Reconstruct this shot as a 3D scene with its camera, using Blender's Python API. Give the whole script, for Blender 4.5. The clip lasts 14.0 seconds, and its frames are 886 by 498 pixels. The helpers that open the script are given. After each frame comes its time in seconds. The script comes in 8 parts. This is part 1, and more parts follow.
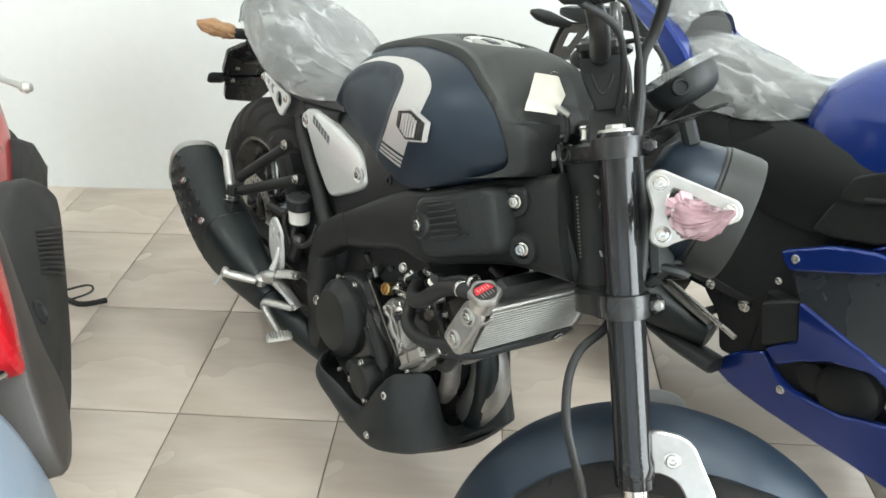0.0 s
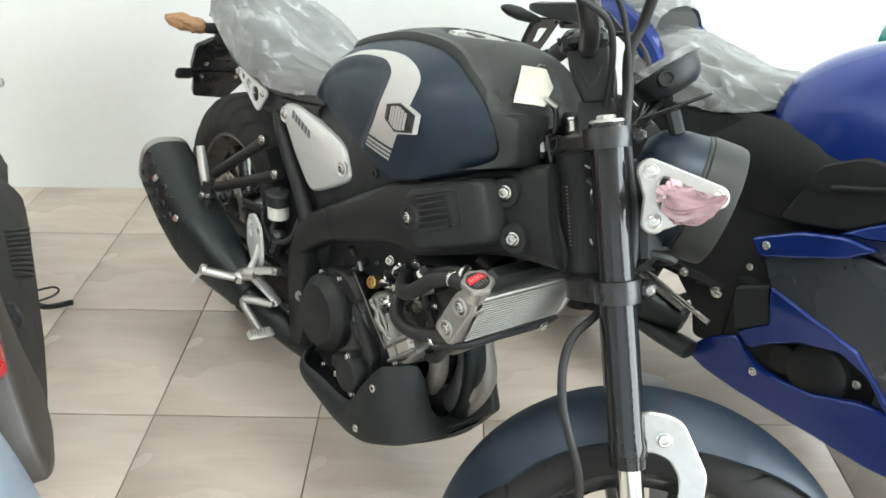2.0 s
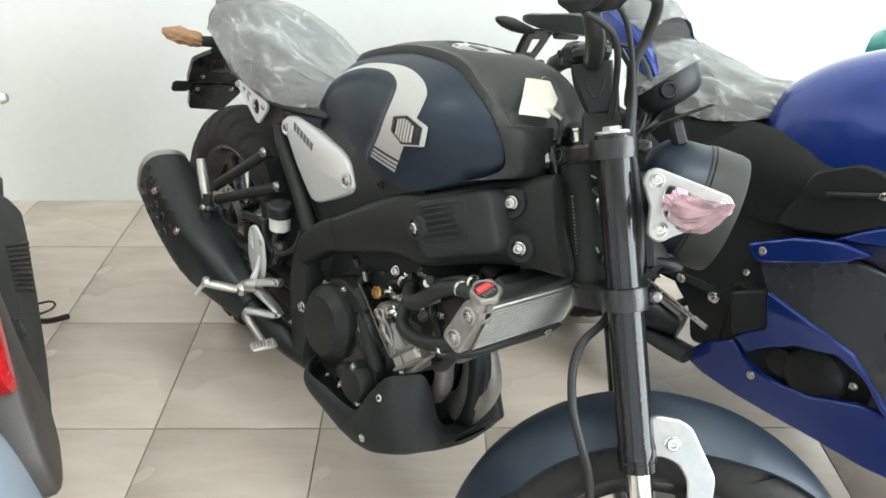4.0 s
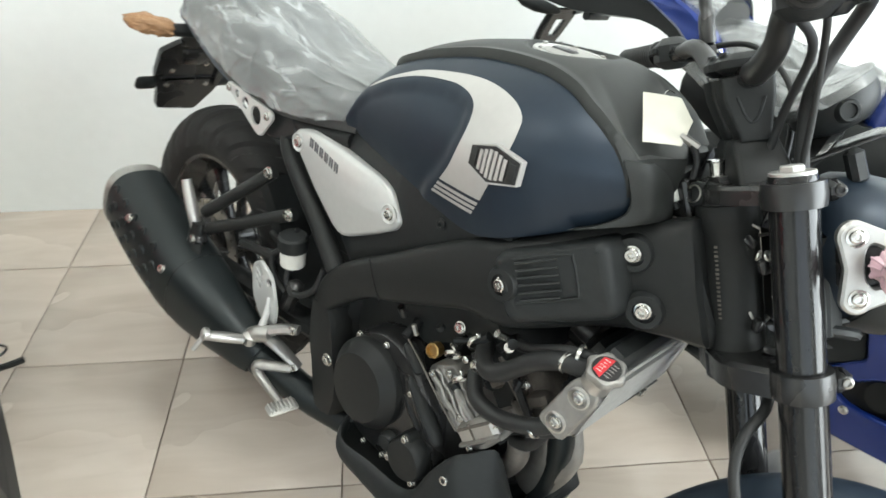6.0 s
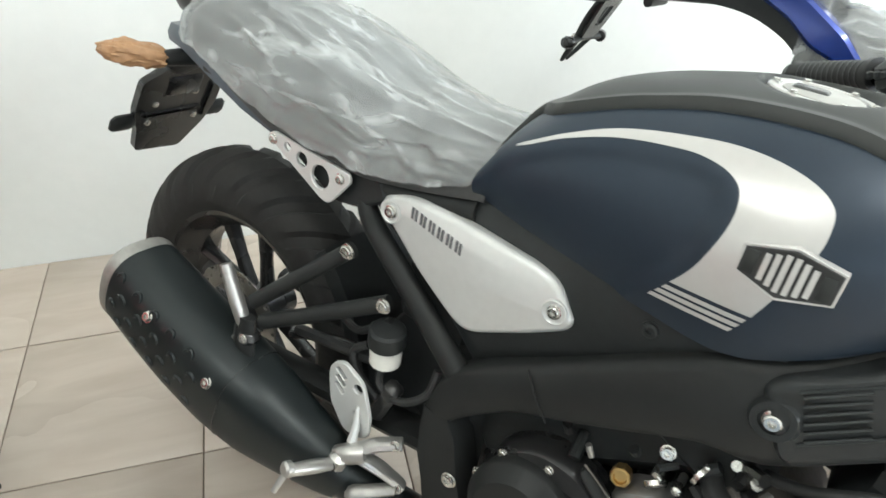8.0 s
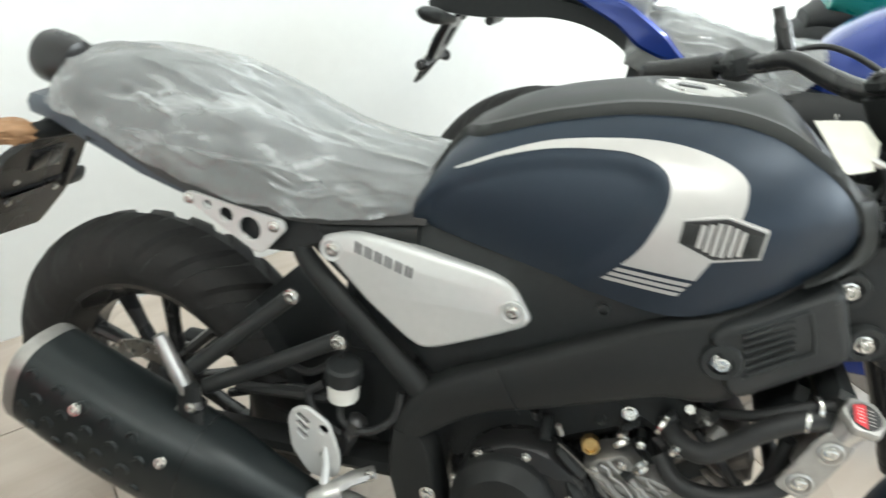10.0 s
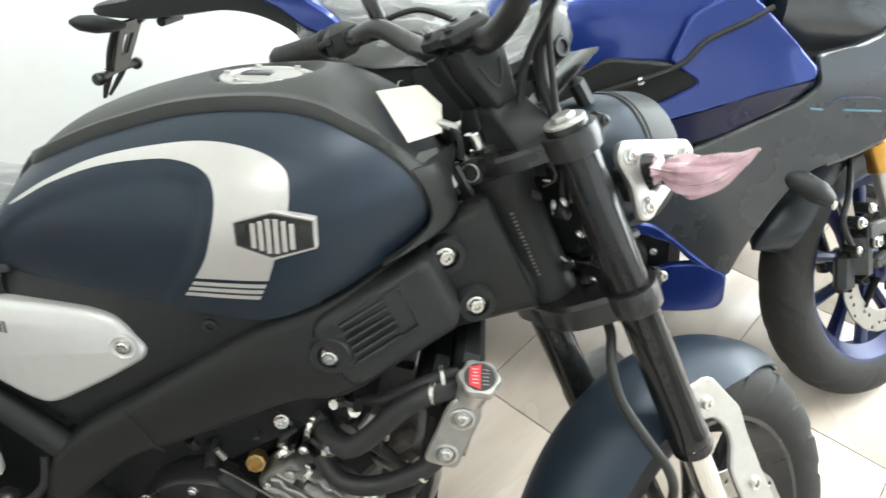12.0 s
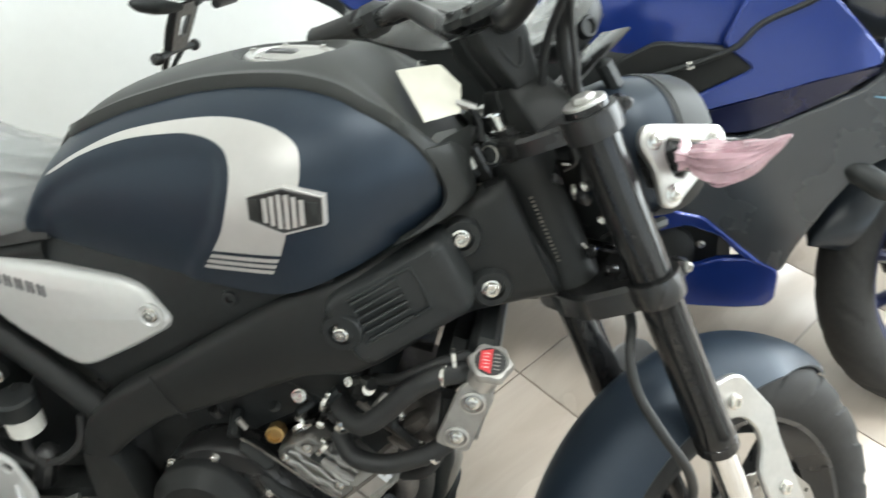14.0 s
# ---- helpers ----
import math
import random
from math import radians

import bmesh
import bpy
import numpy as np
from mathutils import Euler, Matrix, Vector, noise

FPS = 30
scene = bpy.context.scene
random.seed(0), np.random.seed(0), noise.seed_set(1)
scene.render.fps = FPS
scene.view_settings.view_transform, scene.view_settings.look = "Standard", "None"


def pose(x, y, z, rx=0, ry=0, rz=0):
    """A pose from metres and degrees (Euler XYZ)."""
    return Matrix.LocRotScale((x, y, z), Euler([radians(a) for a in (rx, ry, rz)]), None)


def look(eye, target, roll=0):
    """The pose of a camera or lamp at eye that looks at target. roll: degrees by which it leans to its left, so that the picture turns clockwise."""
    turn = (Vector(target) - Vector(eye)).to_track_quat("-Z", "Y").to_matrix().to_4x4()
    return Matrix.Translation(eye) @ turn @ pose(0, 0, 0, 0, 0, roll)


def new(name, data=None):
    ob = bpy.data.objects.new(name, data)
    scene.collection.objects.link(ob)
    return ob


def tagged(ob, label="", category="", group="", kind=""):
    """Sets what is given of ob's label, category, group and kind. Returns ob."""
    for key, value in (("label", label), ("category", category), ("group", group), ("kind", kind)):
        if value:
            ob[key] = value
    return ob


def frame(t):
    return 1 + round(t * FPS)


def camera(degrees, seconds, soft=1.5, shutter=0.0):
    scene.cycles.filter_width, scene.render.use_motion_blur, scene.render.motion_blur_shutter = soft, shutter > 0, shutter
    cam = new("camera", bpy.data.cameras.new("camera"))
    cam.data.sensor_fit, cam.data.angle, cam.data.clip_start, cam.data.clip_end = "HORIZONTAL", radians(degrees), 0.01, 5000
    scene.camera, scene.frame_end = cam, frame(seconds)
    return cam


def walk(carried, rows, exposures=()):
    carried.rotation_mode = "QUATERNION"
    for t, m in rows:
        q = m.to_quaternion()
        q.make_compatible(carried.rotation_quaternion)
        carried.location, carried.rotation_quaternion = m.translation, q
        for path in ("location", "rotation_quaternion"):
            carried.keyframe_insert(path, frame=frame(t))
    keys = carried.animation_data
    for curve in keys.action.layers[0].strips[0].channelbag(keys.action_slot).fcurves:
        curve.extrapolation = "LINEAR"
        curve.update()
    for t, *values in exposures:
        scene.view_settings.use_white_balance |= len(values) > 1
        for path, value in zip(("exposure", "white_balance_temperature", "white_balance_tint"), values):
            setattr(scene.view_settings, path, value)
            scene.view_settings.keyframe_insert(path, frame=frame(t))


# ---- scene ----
cam = camera(65.8, 14.0, soft=1.6, shutter=0.6)
PATH = [
    (0, (0.766, 0.396, 1.294), (0.619, 2.028, 0.148), -1.2),
    (0.5, (0.748, 0.396, 1.291), (0.633, 2.035, 0.15), 0.2),
    (1, (0.737, 0.399, 1.292), (0.653, 2.033, 0.142), 0.4),
    (1.5, (0.728, 0.39, 1.293), (0.677, 2.021, 0.137), 0.1),
    (2, (0.715, 0.379, 1.293), (0.694, 2.013, 0.14), 0.3),
    (2.2, (0.706, 0.379, 1.291), (0.705, 2.013, 0.136), 0.3),
    (4.3, (0.682, 0.368, 1.304), (0.702, 2.017, 0.172), 0.4),
    (4.5, (0.681, 0.397, 1.291), (0.674, 2.038, 0.148), 0.1),
    (5, (0.645, 0.525, 1.279), (0.636, 2.155, 0.119), -1.5),
    (5.5, (0.605, 0.606, 1.269), (0.588, 2.186, 0.043), -0.8),
    (6, (0.503, 0.643, 1.267), (0.68, 2.223, 0.054), 1.6),
    (6.5, (0.382, 0.677, 1.268), (0.743, 2.206, 0.03), 2.0),
    (7, (0.335, 0.783, 1.247), (0.703, 2.285, -0.021), 1.3),
    (7.5, (0.289, 0.941, 1.236), (0.695, 2.414, -0.054), 1.1),
    (7.7, (0.274, 0.973, 1.237), (0.668, 2.441, -0.062), 1.5),
    (9.8, (0.071, 1.043, 1.264), (0.925, 2.366, 0.03), 3.9),
    (10, (0.092, 1.03, 1.269), (0.981, 2.323, 0.029), 3.1),
    (10.5, (0.153, 1.003, 1.268), (1.135, 2.22, 0.021), 1.6),
    (11, (0.255, 0.96, 1.272), (1.321, 2.096, 0.019), 0.4),
    (11.5, (0.319, 0.91, 1.27), (1.458, 1.979, 0.022), 0.6),
    (12, (0.363, 0.87, 1.263), (1.517, 1.902, -0.004), 0.4),
    (12.5, (0.405, 0.833, 1.265), (1.586, 1.831, -0.005), -0.5),
    (13, (0.424, 0.806, 1.261), (1.602, 1.798, -0.016), -1.9),
    (13.5, (0.416, 0.809, 1.262), (1.536, 1.872, -0.009), -2.4),
    (14, (0.403, 0.83, 1.254), (1.402, 1.984, -0.038), -2.3),
]
walk(cam, [(t, look(eye, target, roll)) for t, eye, target, roll in PATH],
     exposures=[(0, 0.09), (4.5, 0.05), (7.5, 0.09), (10.0, 0.11), (11.5, 0.18), (12.5, 0.20), (13.5, 0.19), (14.0, 0.0)])

# ---- light: daylight from the open shop front on the +x side and behind the camera ----
world = bpy.data.worlds.new("daylight")
scene.world = world
world.use_nodes = True
wn = world.node_tree.nodes
sky = wn.new("ShaderNodeTexSky")
sky.sky_type, sky.sun_disc, sky.sun_elevation, sky.sun_rotation = "NISHITA", False, radians(50), radians(120)
world.node_tree.links.new(sky.outputs[0], wn["Background"].inputs[0])
wn["Background"].inputs[1].default_value = 0.12


def window_light(name, eye, target, w, h, power, color):
    data = bpy.data.lights.new(name, "AREA")
    data.shape, data.size, data.size_y, data.energy, data.color = "RECTANGLE", w, h, power, color
    ob = new(name, data)
    ob.matrix_world = look(eye, target)
    return ob


window_light("front_opening_light", (4.45, -0.6, 1.7), (0.5, -0.2, 1.0), 4.6, 2.6, 395, (0.90, 0.98, 1.0))
window_light("side_opening_light", (0.4, -3.9, 1.8), (0.4, 1.0, 0.9), 4.4, 2.4, 50, (0.90, 0.98, 1.0))
# two fill lamps added under the ceiling; no fitting is known there
for lx, watts in ((-0.9, 25), (1.6, 35)):
    window_light("ceiling_fill_light", (lx, 0.9, 3.12), (lx, 0.9, 0), 1.2, 0.12, watts, (0.96, 1.0, 0.97))


# ---- materials ----
def mat(name, color, rough=0.5, metal=0.0, vary=0.12, fine=90.0, coarse=7.0, bump=0.15, bump_scale=400.0, coat=0.0, spec=0.5, dust=0.0):
    m = bpy.data.materials.new(name)
    m.use_nodes = True
    nt = m.node_tree
    n, l = nt.nodes, nt.links
    b = n["Principled BSDF"]
    tc = n.new("ShaderNodeTexCoord")
    n1, n2 = n.new("ShaderNodeTexNoise"), n.new("ShaderNodeTexNoise")
    n1.inputs["Scale"].default_value, n2.inputs["Scale"].default_value = coarse, fine
    n1.inputs["Detail"].default_value, n2.inputs["Detail"].default_value = 4, 3
    for k in (n1, n2):
        l.new(tc.outputs["Object"], k.inputs["Vector"])
    mix = n.new("ShaderNodeMath")
    mix.operation = "ADD"
    l.new(n1.outputs[0], mix.inputs[0])
    l.new(n2.outputs[0], mix.inputs[1])
    ramp = n.new("ShaderNodeMapRange")
    ramp.inputs[1].default_value, ramp.inputs[2].default_value = 0.6, 1.4
    ramp.inputs[3].default_value, ramp.inputs[4].default_value = 1 - vary, 1 + vary
    l.new(mix.outputs[0], ramp.inputs[0])
    col = n.new("ShaderNodeMix")
    col.data_type, col.blend_type = "RGBA", "MULTIPLY"
    col.inputs[0].default_value = 1.0
    col.inputs[6].default_value = (*color, 1)
    l.new(ramp.outputs[0], col.inputs[7])
    last = col.outputs[2]
    if dust:
        geo = n.new("ShaderNodeNewGeometry")
        sep = n.new("ShaderNodeSeparateXYZ")
        l.new(geo.outputs["Normal"], sep.inputs[0])
        dm = n.new("ShaderNodeMath")
        dm.operation = "MULTIPLY"
        dm.use_clamp = True
        l.new(sep.outputs[2], dm.inputs[0])
        dn = n.new("ShaderNodeMath")
        dn.operation = "MULTIPLY"
        l.new(n1.outputs[0], dn.inputs[0])
        dn.inputs[1].default_value = dust
        l.new(dn.outputs[0], dm.inputs[1])
        dmix = n.new("ShaderNodeMix")
        dmix.data_type = "RGBA"
        dmix.inputs[7].default_value = (0.32, 0.30, 0.27, 1)
        l.new(dm.outputs[0], dmix.inputs[0])
        l.new(last, dmix.inputs[6])
        last = dmix.outputs[2]
    l.new(last, b.inputs["Base Color"])
    rr = n.new("ShaderNodeMapRange")
    rr.inputs[1].default_value, rr.inputs[2].default_value = 0.3, 0.7
    rr.inputs[3].default_value, rr.inputs[4].default_value = max(0.02, rough - 0.07), min(1, rough + 0.07)
    l.new(n1.outputs[0], rr.inputs[0])
    l.new(rr.outputs[0], b.inputs["Roughness"])
    b.inputs["Metallic"].default_value = metal
    b.inputs["Specular IOR Level"].default_value = spec
    b.inputs["Coat Weight"].default_value = coat
    b.inputs["Coat Roughness"].default_value = 0.08
    if bump:
        n3 = n.new("ShaderNodeTexNoise")
        n3.inputs["Scale"].default_value = bump_scale
        l.new(tc.outputs["Object"], n3.inputs["Vector"])
        bp = n.new("ShaderNodeBump")
        bp.inputs["Strength"].default_value, bp.inputs["Distance"].default_value = bump, 0.001
        l.new(n3.outputs[0], bp.inputs["Height"])
        l.new(bp.outputs[0], b.inputs["Normal"])
    return m


def film(name, color, cover, rough=0.3, scale=14.0, stretch=(1, 1, 1), patch=0.1, fold_cover=0.28):
    """Thin crumpled plastic film: partly clear, milky where it folds."""
    m = bpy.data.materials.new(name)
    m.use_nodes = True
    n, l = m.node_tree.nodes, m.node_tree.links
    b = n["Principled BSDF"]
    b.inputs["Base Color"].default_value = (*color, 1)
    b.inputs["Roughness"].default_value = rough
    b.inputs["Specular IOR Level"].default_value = 0.5
    tc = n.new("ShaderNodeTexCoord")
    mp = n.new("ShaderNodeMapping")
    mp.inputs["Scale"].default_value = stretch
    l.new(tc.outputs["Object"], mp.inputs[0])
    n1, n2 = n.new("ShaderNodeTexNoise"), n.new("ShaderNodeTexNoise")
    n1.inputs["Scale"].default_value, n2.inputs["Scale"].default_value = scale, scale * 3.1
    n1.inputs["Detail"].default_value = 5
    n1.inputs["Distortion"].default_value = 1.2
    for k in (n1, n2):
        l.new(mp.outputs[0], k.inputs["Vector"])
    mr = n.new("ShaderNodeMapRange")
    mr.inputs[1].default_value, mr.inputs[2].default_value = 0.3, 0.72
    mr.inputs[3].default_value, mr.inputs[4].default_value = max(0, cover - patch), min(1, cover + patch)
    l.new(n1.outputs[0], mr.inputs[0])
    # straight pulled folds where the film lies double
    warp = n.new("ShaderNodeMixRGB")
    warp.inputs[0].default_value = 0.08
    l.new(mp.outputs[0], warp.inputs[1])
    l.new(n1.outputs[1], warp.inputs[2])
    total = None
    for sc, k, rot in ((scale * 1.5, 0.034, 0.6), (scale * 3.2, 0.045, -0.5)):
        m2 = n.new("ShaderNodeMapping")
        m2.inputs["Rotation"].default_value = (0.3, rot, 0.2)
        m2.inputs["Scale"].default_value = (0.42, 1.0, 1.0)
        l.new(warp.outputs[0], m2.inputs[0])
        vo = n.new("ShaderNodeTexVoronoi")
        vo.feature = "DISTANCE_TO_EDGE"
        vo.inputs["Scale"].default_value = sc
        l.new(m2.outputs[0], vo.inputs["Vector"])
        ln = n.new("ShaderNodeMapRange")
        ln.inputs[1].default_value, ln.inputs[2].default_value = 0.0, k * 2.2
        ln.inputs[3].default_value, ln.inputs[4].default_value = fold_cover * (1.0 if total is None else 0.6), 0.0
        l.new(vo.outputs["Distance"], ln.inputs[0])
        fade = n.new("ShaderNodeMapRange")
        fade.inputs[1].default_value, fade.inputs[2].default_value = 0.42, 0.60
        l.new((n2 if total is None else n1).outputs[0], fade.inputs[0])
        mul = n.new("ShaderNodeMath")
        mul.operation = "MULTIPLY"
        l.new(ln.outputs[0], mul.inputs[0])
        l.new(fade.outputs[0], mul.inputs[1])
        if total is None:
            total = mul
        else:
            mx = n.new("ShaderNodeMath")
            mx.operation = "MAXIMUM"
            l.new(total.outputs[0], mx.inputs[0])
            l.new(mul.outputs[0], mx.inputs[1])
            total = mx
    cov = n.new("ShaderNodeMath")
    cov.use_clamp = True
    l.new(mr.outputs[0], cov.inputs[0])
    l.new(total.outputs[0], cov.inputs[1])
    bp = n.new("ShaderNodeBump")
    bp.inputs["Strength"].default_value, bp.inputs["Distance"].default_value = 0.3, 0.05 / scale
    l.new(n1.outputs[0], bp.inputs["Height"])
    bp2 = n.new("ShaderNodeBump")
    bp2.inputs["Strength"].default_value, bp2.inputs["Distance"].default_value = 0.3, 0.03 / scale
    l.new(n2.outputs[0], bp2.inputs["Height"])
    l.new(bp.outputs[0], bp2.inputs["Normal"])
    bp3 = n.new("ShaderNodeBump")
    bp3.inputs["Strength"].default_value, bp3.inputs["Distance"].default_value = 0.35, 0.004
    l.new(total.outputs[0], bp3.inputs["Height"])
    l.new(bp2.outputs[0], bp3.inputs["Normal"])
    bp2 = bp3
    l.new(bp2.outputs[0], b.inputs["Normal"])
    tr = n.new("ShaderNodeBsdfTransparent")
    ms = n.new("ShaderNodeMixShader")
    l.new(cov.outputs[0], ms.inputs[0])
    l.new(tr.outputs[0], ms.inputs[1])
    l.new(b.outputs[0], ms.inputs[2])
    gl = n.new("ShaderNodeBsdfGlossy")
    gl.inputs["Roughness"].default_value = rough * 0.7
    l.new(bp2.outputs[0], gl.inputs["Normal"])
    fr = n.new("ShaderNodeFresnel")
    fr.inputs["IOR"].default_value = 1.40
    l.new(bp2.outputs[0], fr.inputs["Normal"])
    mg = n.new("ShaderNodeMixShader")
    l.new(fr.outputs[0], mg.inputs[0])
    l.new(ms.outputs[0], mg.inputs[1])
    l.new(gl.outputs[0], mg.inputs[2])
    l.new(mg.outputs[0], n["Material Output"].inputs[0])
    return m


M = dict(
    blue=mat("matt_navy_paint", (0.0125, 0.0225, 0.0365), 0.44, 0.3, 0.06, bump=0.02, spec=0.5),
    silver_paint=mat("silver_paint", (0.50, 0.487, 0.47), 0.38, 0.40, 0.04, bump=0.02),
    cover=mat("dark_grey_tank_cover", (0.0255, 0.0275, 0.0265), 0.5, 0.0, 0.1, bump=0.1, dust=0.03, spec=0.25),
    black=mat("black_plastic", (0.0178, 0.0198, 0.0201), 0.48, 0.0, 0.2, bump=0.2, dust=0.01, spec=0.3),
    frame=mat("frame_black_paint", (0.0172, 0.0182, 0.0179), 0.46, 0.0, 0.12, bump=0.12, bump_scale=600, spec=0.22),
    gloss=mat("gloss_black_metal", (0.0184, 0.0184, 0.0184), 0.27, 0.0, 0.15, bump=0.03),
    fork=mat("fork_black_anodised", (0.012, 0.012, 0.0125), 0.11, 0.0, 0.1, bump=0.0, spec=0.42),
    alu=mat("brushed_aluminium", (0.50, 0.49, 0.47), 0.36, 0.85, 0.10, bump=0.12),
    alu_dull=mat("cast_aluminium", (0.36, 0.35, 0.33), 0.48, 0.8, 0.15, bump=0.4, bump_scale=250),
    panel=mat("satin_silver_panel", (0.60, 0.60, 0.585), 0.38, 0.30, 0.04, bump=0.06, bump_scale=900),
    chrome=mat("chrome", (0.72, 0.72, 0.71), 0.12, 1.0, 0.03, bump=0),
    zinc=mat("zinc_bolt", (0.62, 0.61, 0.58), 0.24, 0.95, 0.1, bump=0.05),
    tyre=mat("tyre_rubber", (0.020, 0.0196, 0.019), 0.70, 0.0, 0.25, bump=0.3, dust=0.02, spec=0.3),
    muffler=mat("muffler_black", (0.0125, 0.0170, 0.0178), 0.42, 0.3, 0.12, bump=0.1),
    seat=mat("seat_vinyl", (0.045, 0.046, 0.045), 0.6, 0.0, 0.2, bump=0.4, bump_scale=250),
    tail=mat("blue_grey_tail", (0.060, 0.075, 0.095), 0.45, 0.1, 0.05, bump=0.03),
    hose=mat("rubber_hose", (0.0196, 0.0201, 0.0201), 0.5, 0.0, 0.2, bump=0.15, spec=0.35),
    white=mat("white_plastic", (0.72, 0.71, 0.66), 0.4, 0.0, 0.06, bump=0.05),
    paper=mat("white_paper_tag", (0.66, 0.64, 0.555), 0.7, 0.0, 0.04, bump=0.2, bump_scale=90),
    red=mat("red_label", (0.62, 0.03, 0.04), 0.4, 0.0, 0.05, bump=0),
    fins=mat("radiator_fins", (0.52, 0.51, 0.48), 0.42, 0.7, 0.15, bump=0.3, bump_scale=1500),
    brown=mat("brown_wrapping_paper", (0.36, 0.20, 0.10), 0.55, 0.0, 0.3, fine=60, bump=0.8, bump_scale=70),
    cast=mat("rough_cast_metal", (0.155, 0.140, 0.125), 0.55, 0.55, 0.3, bump=0.6, bump_scale=180),
    brass=mat("brass_fitting", (0.45, 0.30, 0.12), 0.35, 0.9, 0.15, bump=0.1),
    emblem=mat("grey_blue_print", (0.07, 0.085, 0.14), 0.4, 0.0, 0.1, bump=0),
    cyan=mat("pale_cyan_print", (0.15, 0.29, 0.40), 0.4),
    header=mat("dull_header_steel", (0.19, 0.175, 0.16), 0.5, 0.6, 0.3, bump=0.2),
    facet=mat("dark_blue_gloss", (0.006, 0.010, 0.045), 0.3, 0.2, 0.05, bump=0.01, coat=0.3),
    guard=mat("blue_black_plastic", (0.016, 0.021, 0.027), 0.36, 0.0, 0.1, bump=0.03),
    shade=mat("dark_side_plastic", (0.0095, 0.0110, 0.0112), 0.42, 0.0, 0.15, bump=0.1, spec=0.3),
    letter=mat("grey_print", (0.13, 0.13, 0.135), 0.45, 0.2, 0.1, bump=0),
    print=mat("dark_print", (0.02, 0.02, 0.02), 0.5, 0.0, 0.05, bump=0),
    amber=mat("amber_reflection", (0.55, 0.16, 0.02), 0.2, 0.0, 0.05, bump=0),
    gold=mat("gold_fork_cap", (0.62, 0.33, 0.08), 0.28, 0.9, 0.06, bump=0.05),
    sport_blue=mat("gloss_racing_blue", (0.009, 0.032, 0.205), 0.20, 0.40, 0.04, bump=0.01, coat=0.6),
    sport_grey=mat("matt_dark_grey_fairing", (0.031, 0.036, 0.042), 0.27, 0.0, 0.05, bump=0.03, spec=1.0),
    sport_rim=mat("blue_wheel_paint", (0.010, 0.017, 0.075), 0.35, 0.3, 0.06, bump=0.02),
    disc=mat("brake_disc_steel", (0.32, 0.31, 0.29), 0.3, 0.95, 0.1, bump=0.1),
    scoot_red=mat("gloss_red_paint", (0.40, 0.008, 0.014), 0.28, 0.1, 0.04, bump=0.01, coat=0.25),
    scoot_grey=mat("textured_grey_plastic", (0.024, 0.024, 0.0235), 0.6, 0.0, 0.15, bump=0.5, bump_scale=500, spec=0.25),
    pale=mat("pale_blue_paint", (0.21, 0.27, 0.34), 0.35, 0.1, 0.04, bump=0.02, coat=0.3),
    glass=mat("dark_lens", (0.02, 0.02, 0.022), 0.08, 0.0, 0.05, bump=0),
    wrap=film("clear_plastic_wrap", (0.70, 0.725, 0.725), 0.225, 0.30, 4.5, (1.0, 2.2, 2.0), 0.08, 0.26),
    pink=film("pink_plastic_wrap", (0.80, 0.50, 0.57), 0.46, 0.25, 24.0, fold_cover=0.10),
)


# ---- geometry helpers ----
from mathutils import geometry


def V(*a):
    return Vector(a)


def catmull(pts, n=6):
    pts = [Vector(p) for p in pts]
    out = []
    for i in range(len(pts) - 1):
        a, b = pts[max(i - 1, 0)], pts[i]
        c, d = pts[i + 1], pts[min(i + 2, len(pts) - 1)]
        for k in range(n):
            t = k / n
            out.append(0.5 * ((2 * b) + (c - a) * t + (2 * a - 5 * b + 4 * c - d) * t * t + (3 * b - a - 3 * c + d) * t ** 3))
    return out + [pts[-1]]


def interp(x, xs, ys):
    return float(np.interp(x, xs, ys))


def smooth_curve(pts, x):
    """A smooth height over x through the given (x, value) pairs."""
    xs = [p[0] for p in pts]
    if x <= xs[0]:
        return pts[0][1]
    if x >= xs[-1]:
        return pts[-1][1]
    i = max(k for k in range(len(xs)) if xs[k] <= x)
    i = min(i, len(xs) - 2)

    def slope(k):
        a, b = max(k - 1, 0), min(k + 1, len(xs) - 1)
        return (pts[b][1] - pts[a][1]) / (xs[b] - xs[a])
    h = xs[i + 1] - xs[i]
    t = (x - xs[i]) / h
    return ((2 * t ** 3 - 3 * t * t + 1) * pts[i][1] + (t ** 3 - 2 * t * t + t) * h * slope(i)
            + (3 * t * t - 2 * t ** 3) * pts[i + 1][1] + (t ** 3 - t * t) * h * slope(i + 1))


def rings(bm, loops, close=True, cap=True):
    """Skin a row of vertex loops."""
    vs = [[bm.verts.new(p) for p in lp] for lp in loops]
    n = len(vs[0])
    for a, b in zip(vs, vs[1:]):
        for i in range(n if close else n - 1):
            j = (i + 1) % n
            try:
                bm.faces.new((a[i], a[j], b[j], b[i]))
            except ValueError:
                pass
    if cap:
        for lp in (vs[0], vs[-1]):
            try:
                bm.faces.new(lp)
            except ValueError:
                pass
    return vs


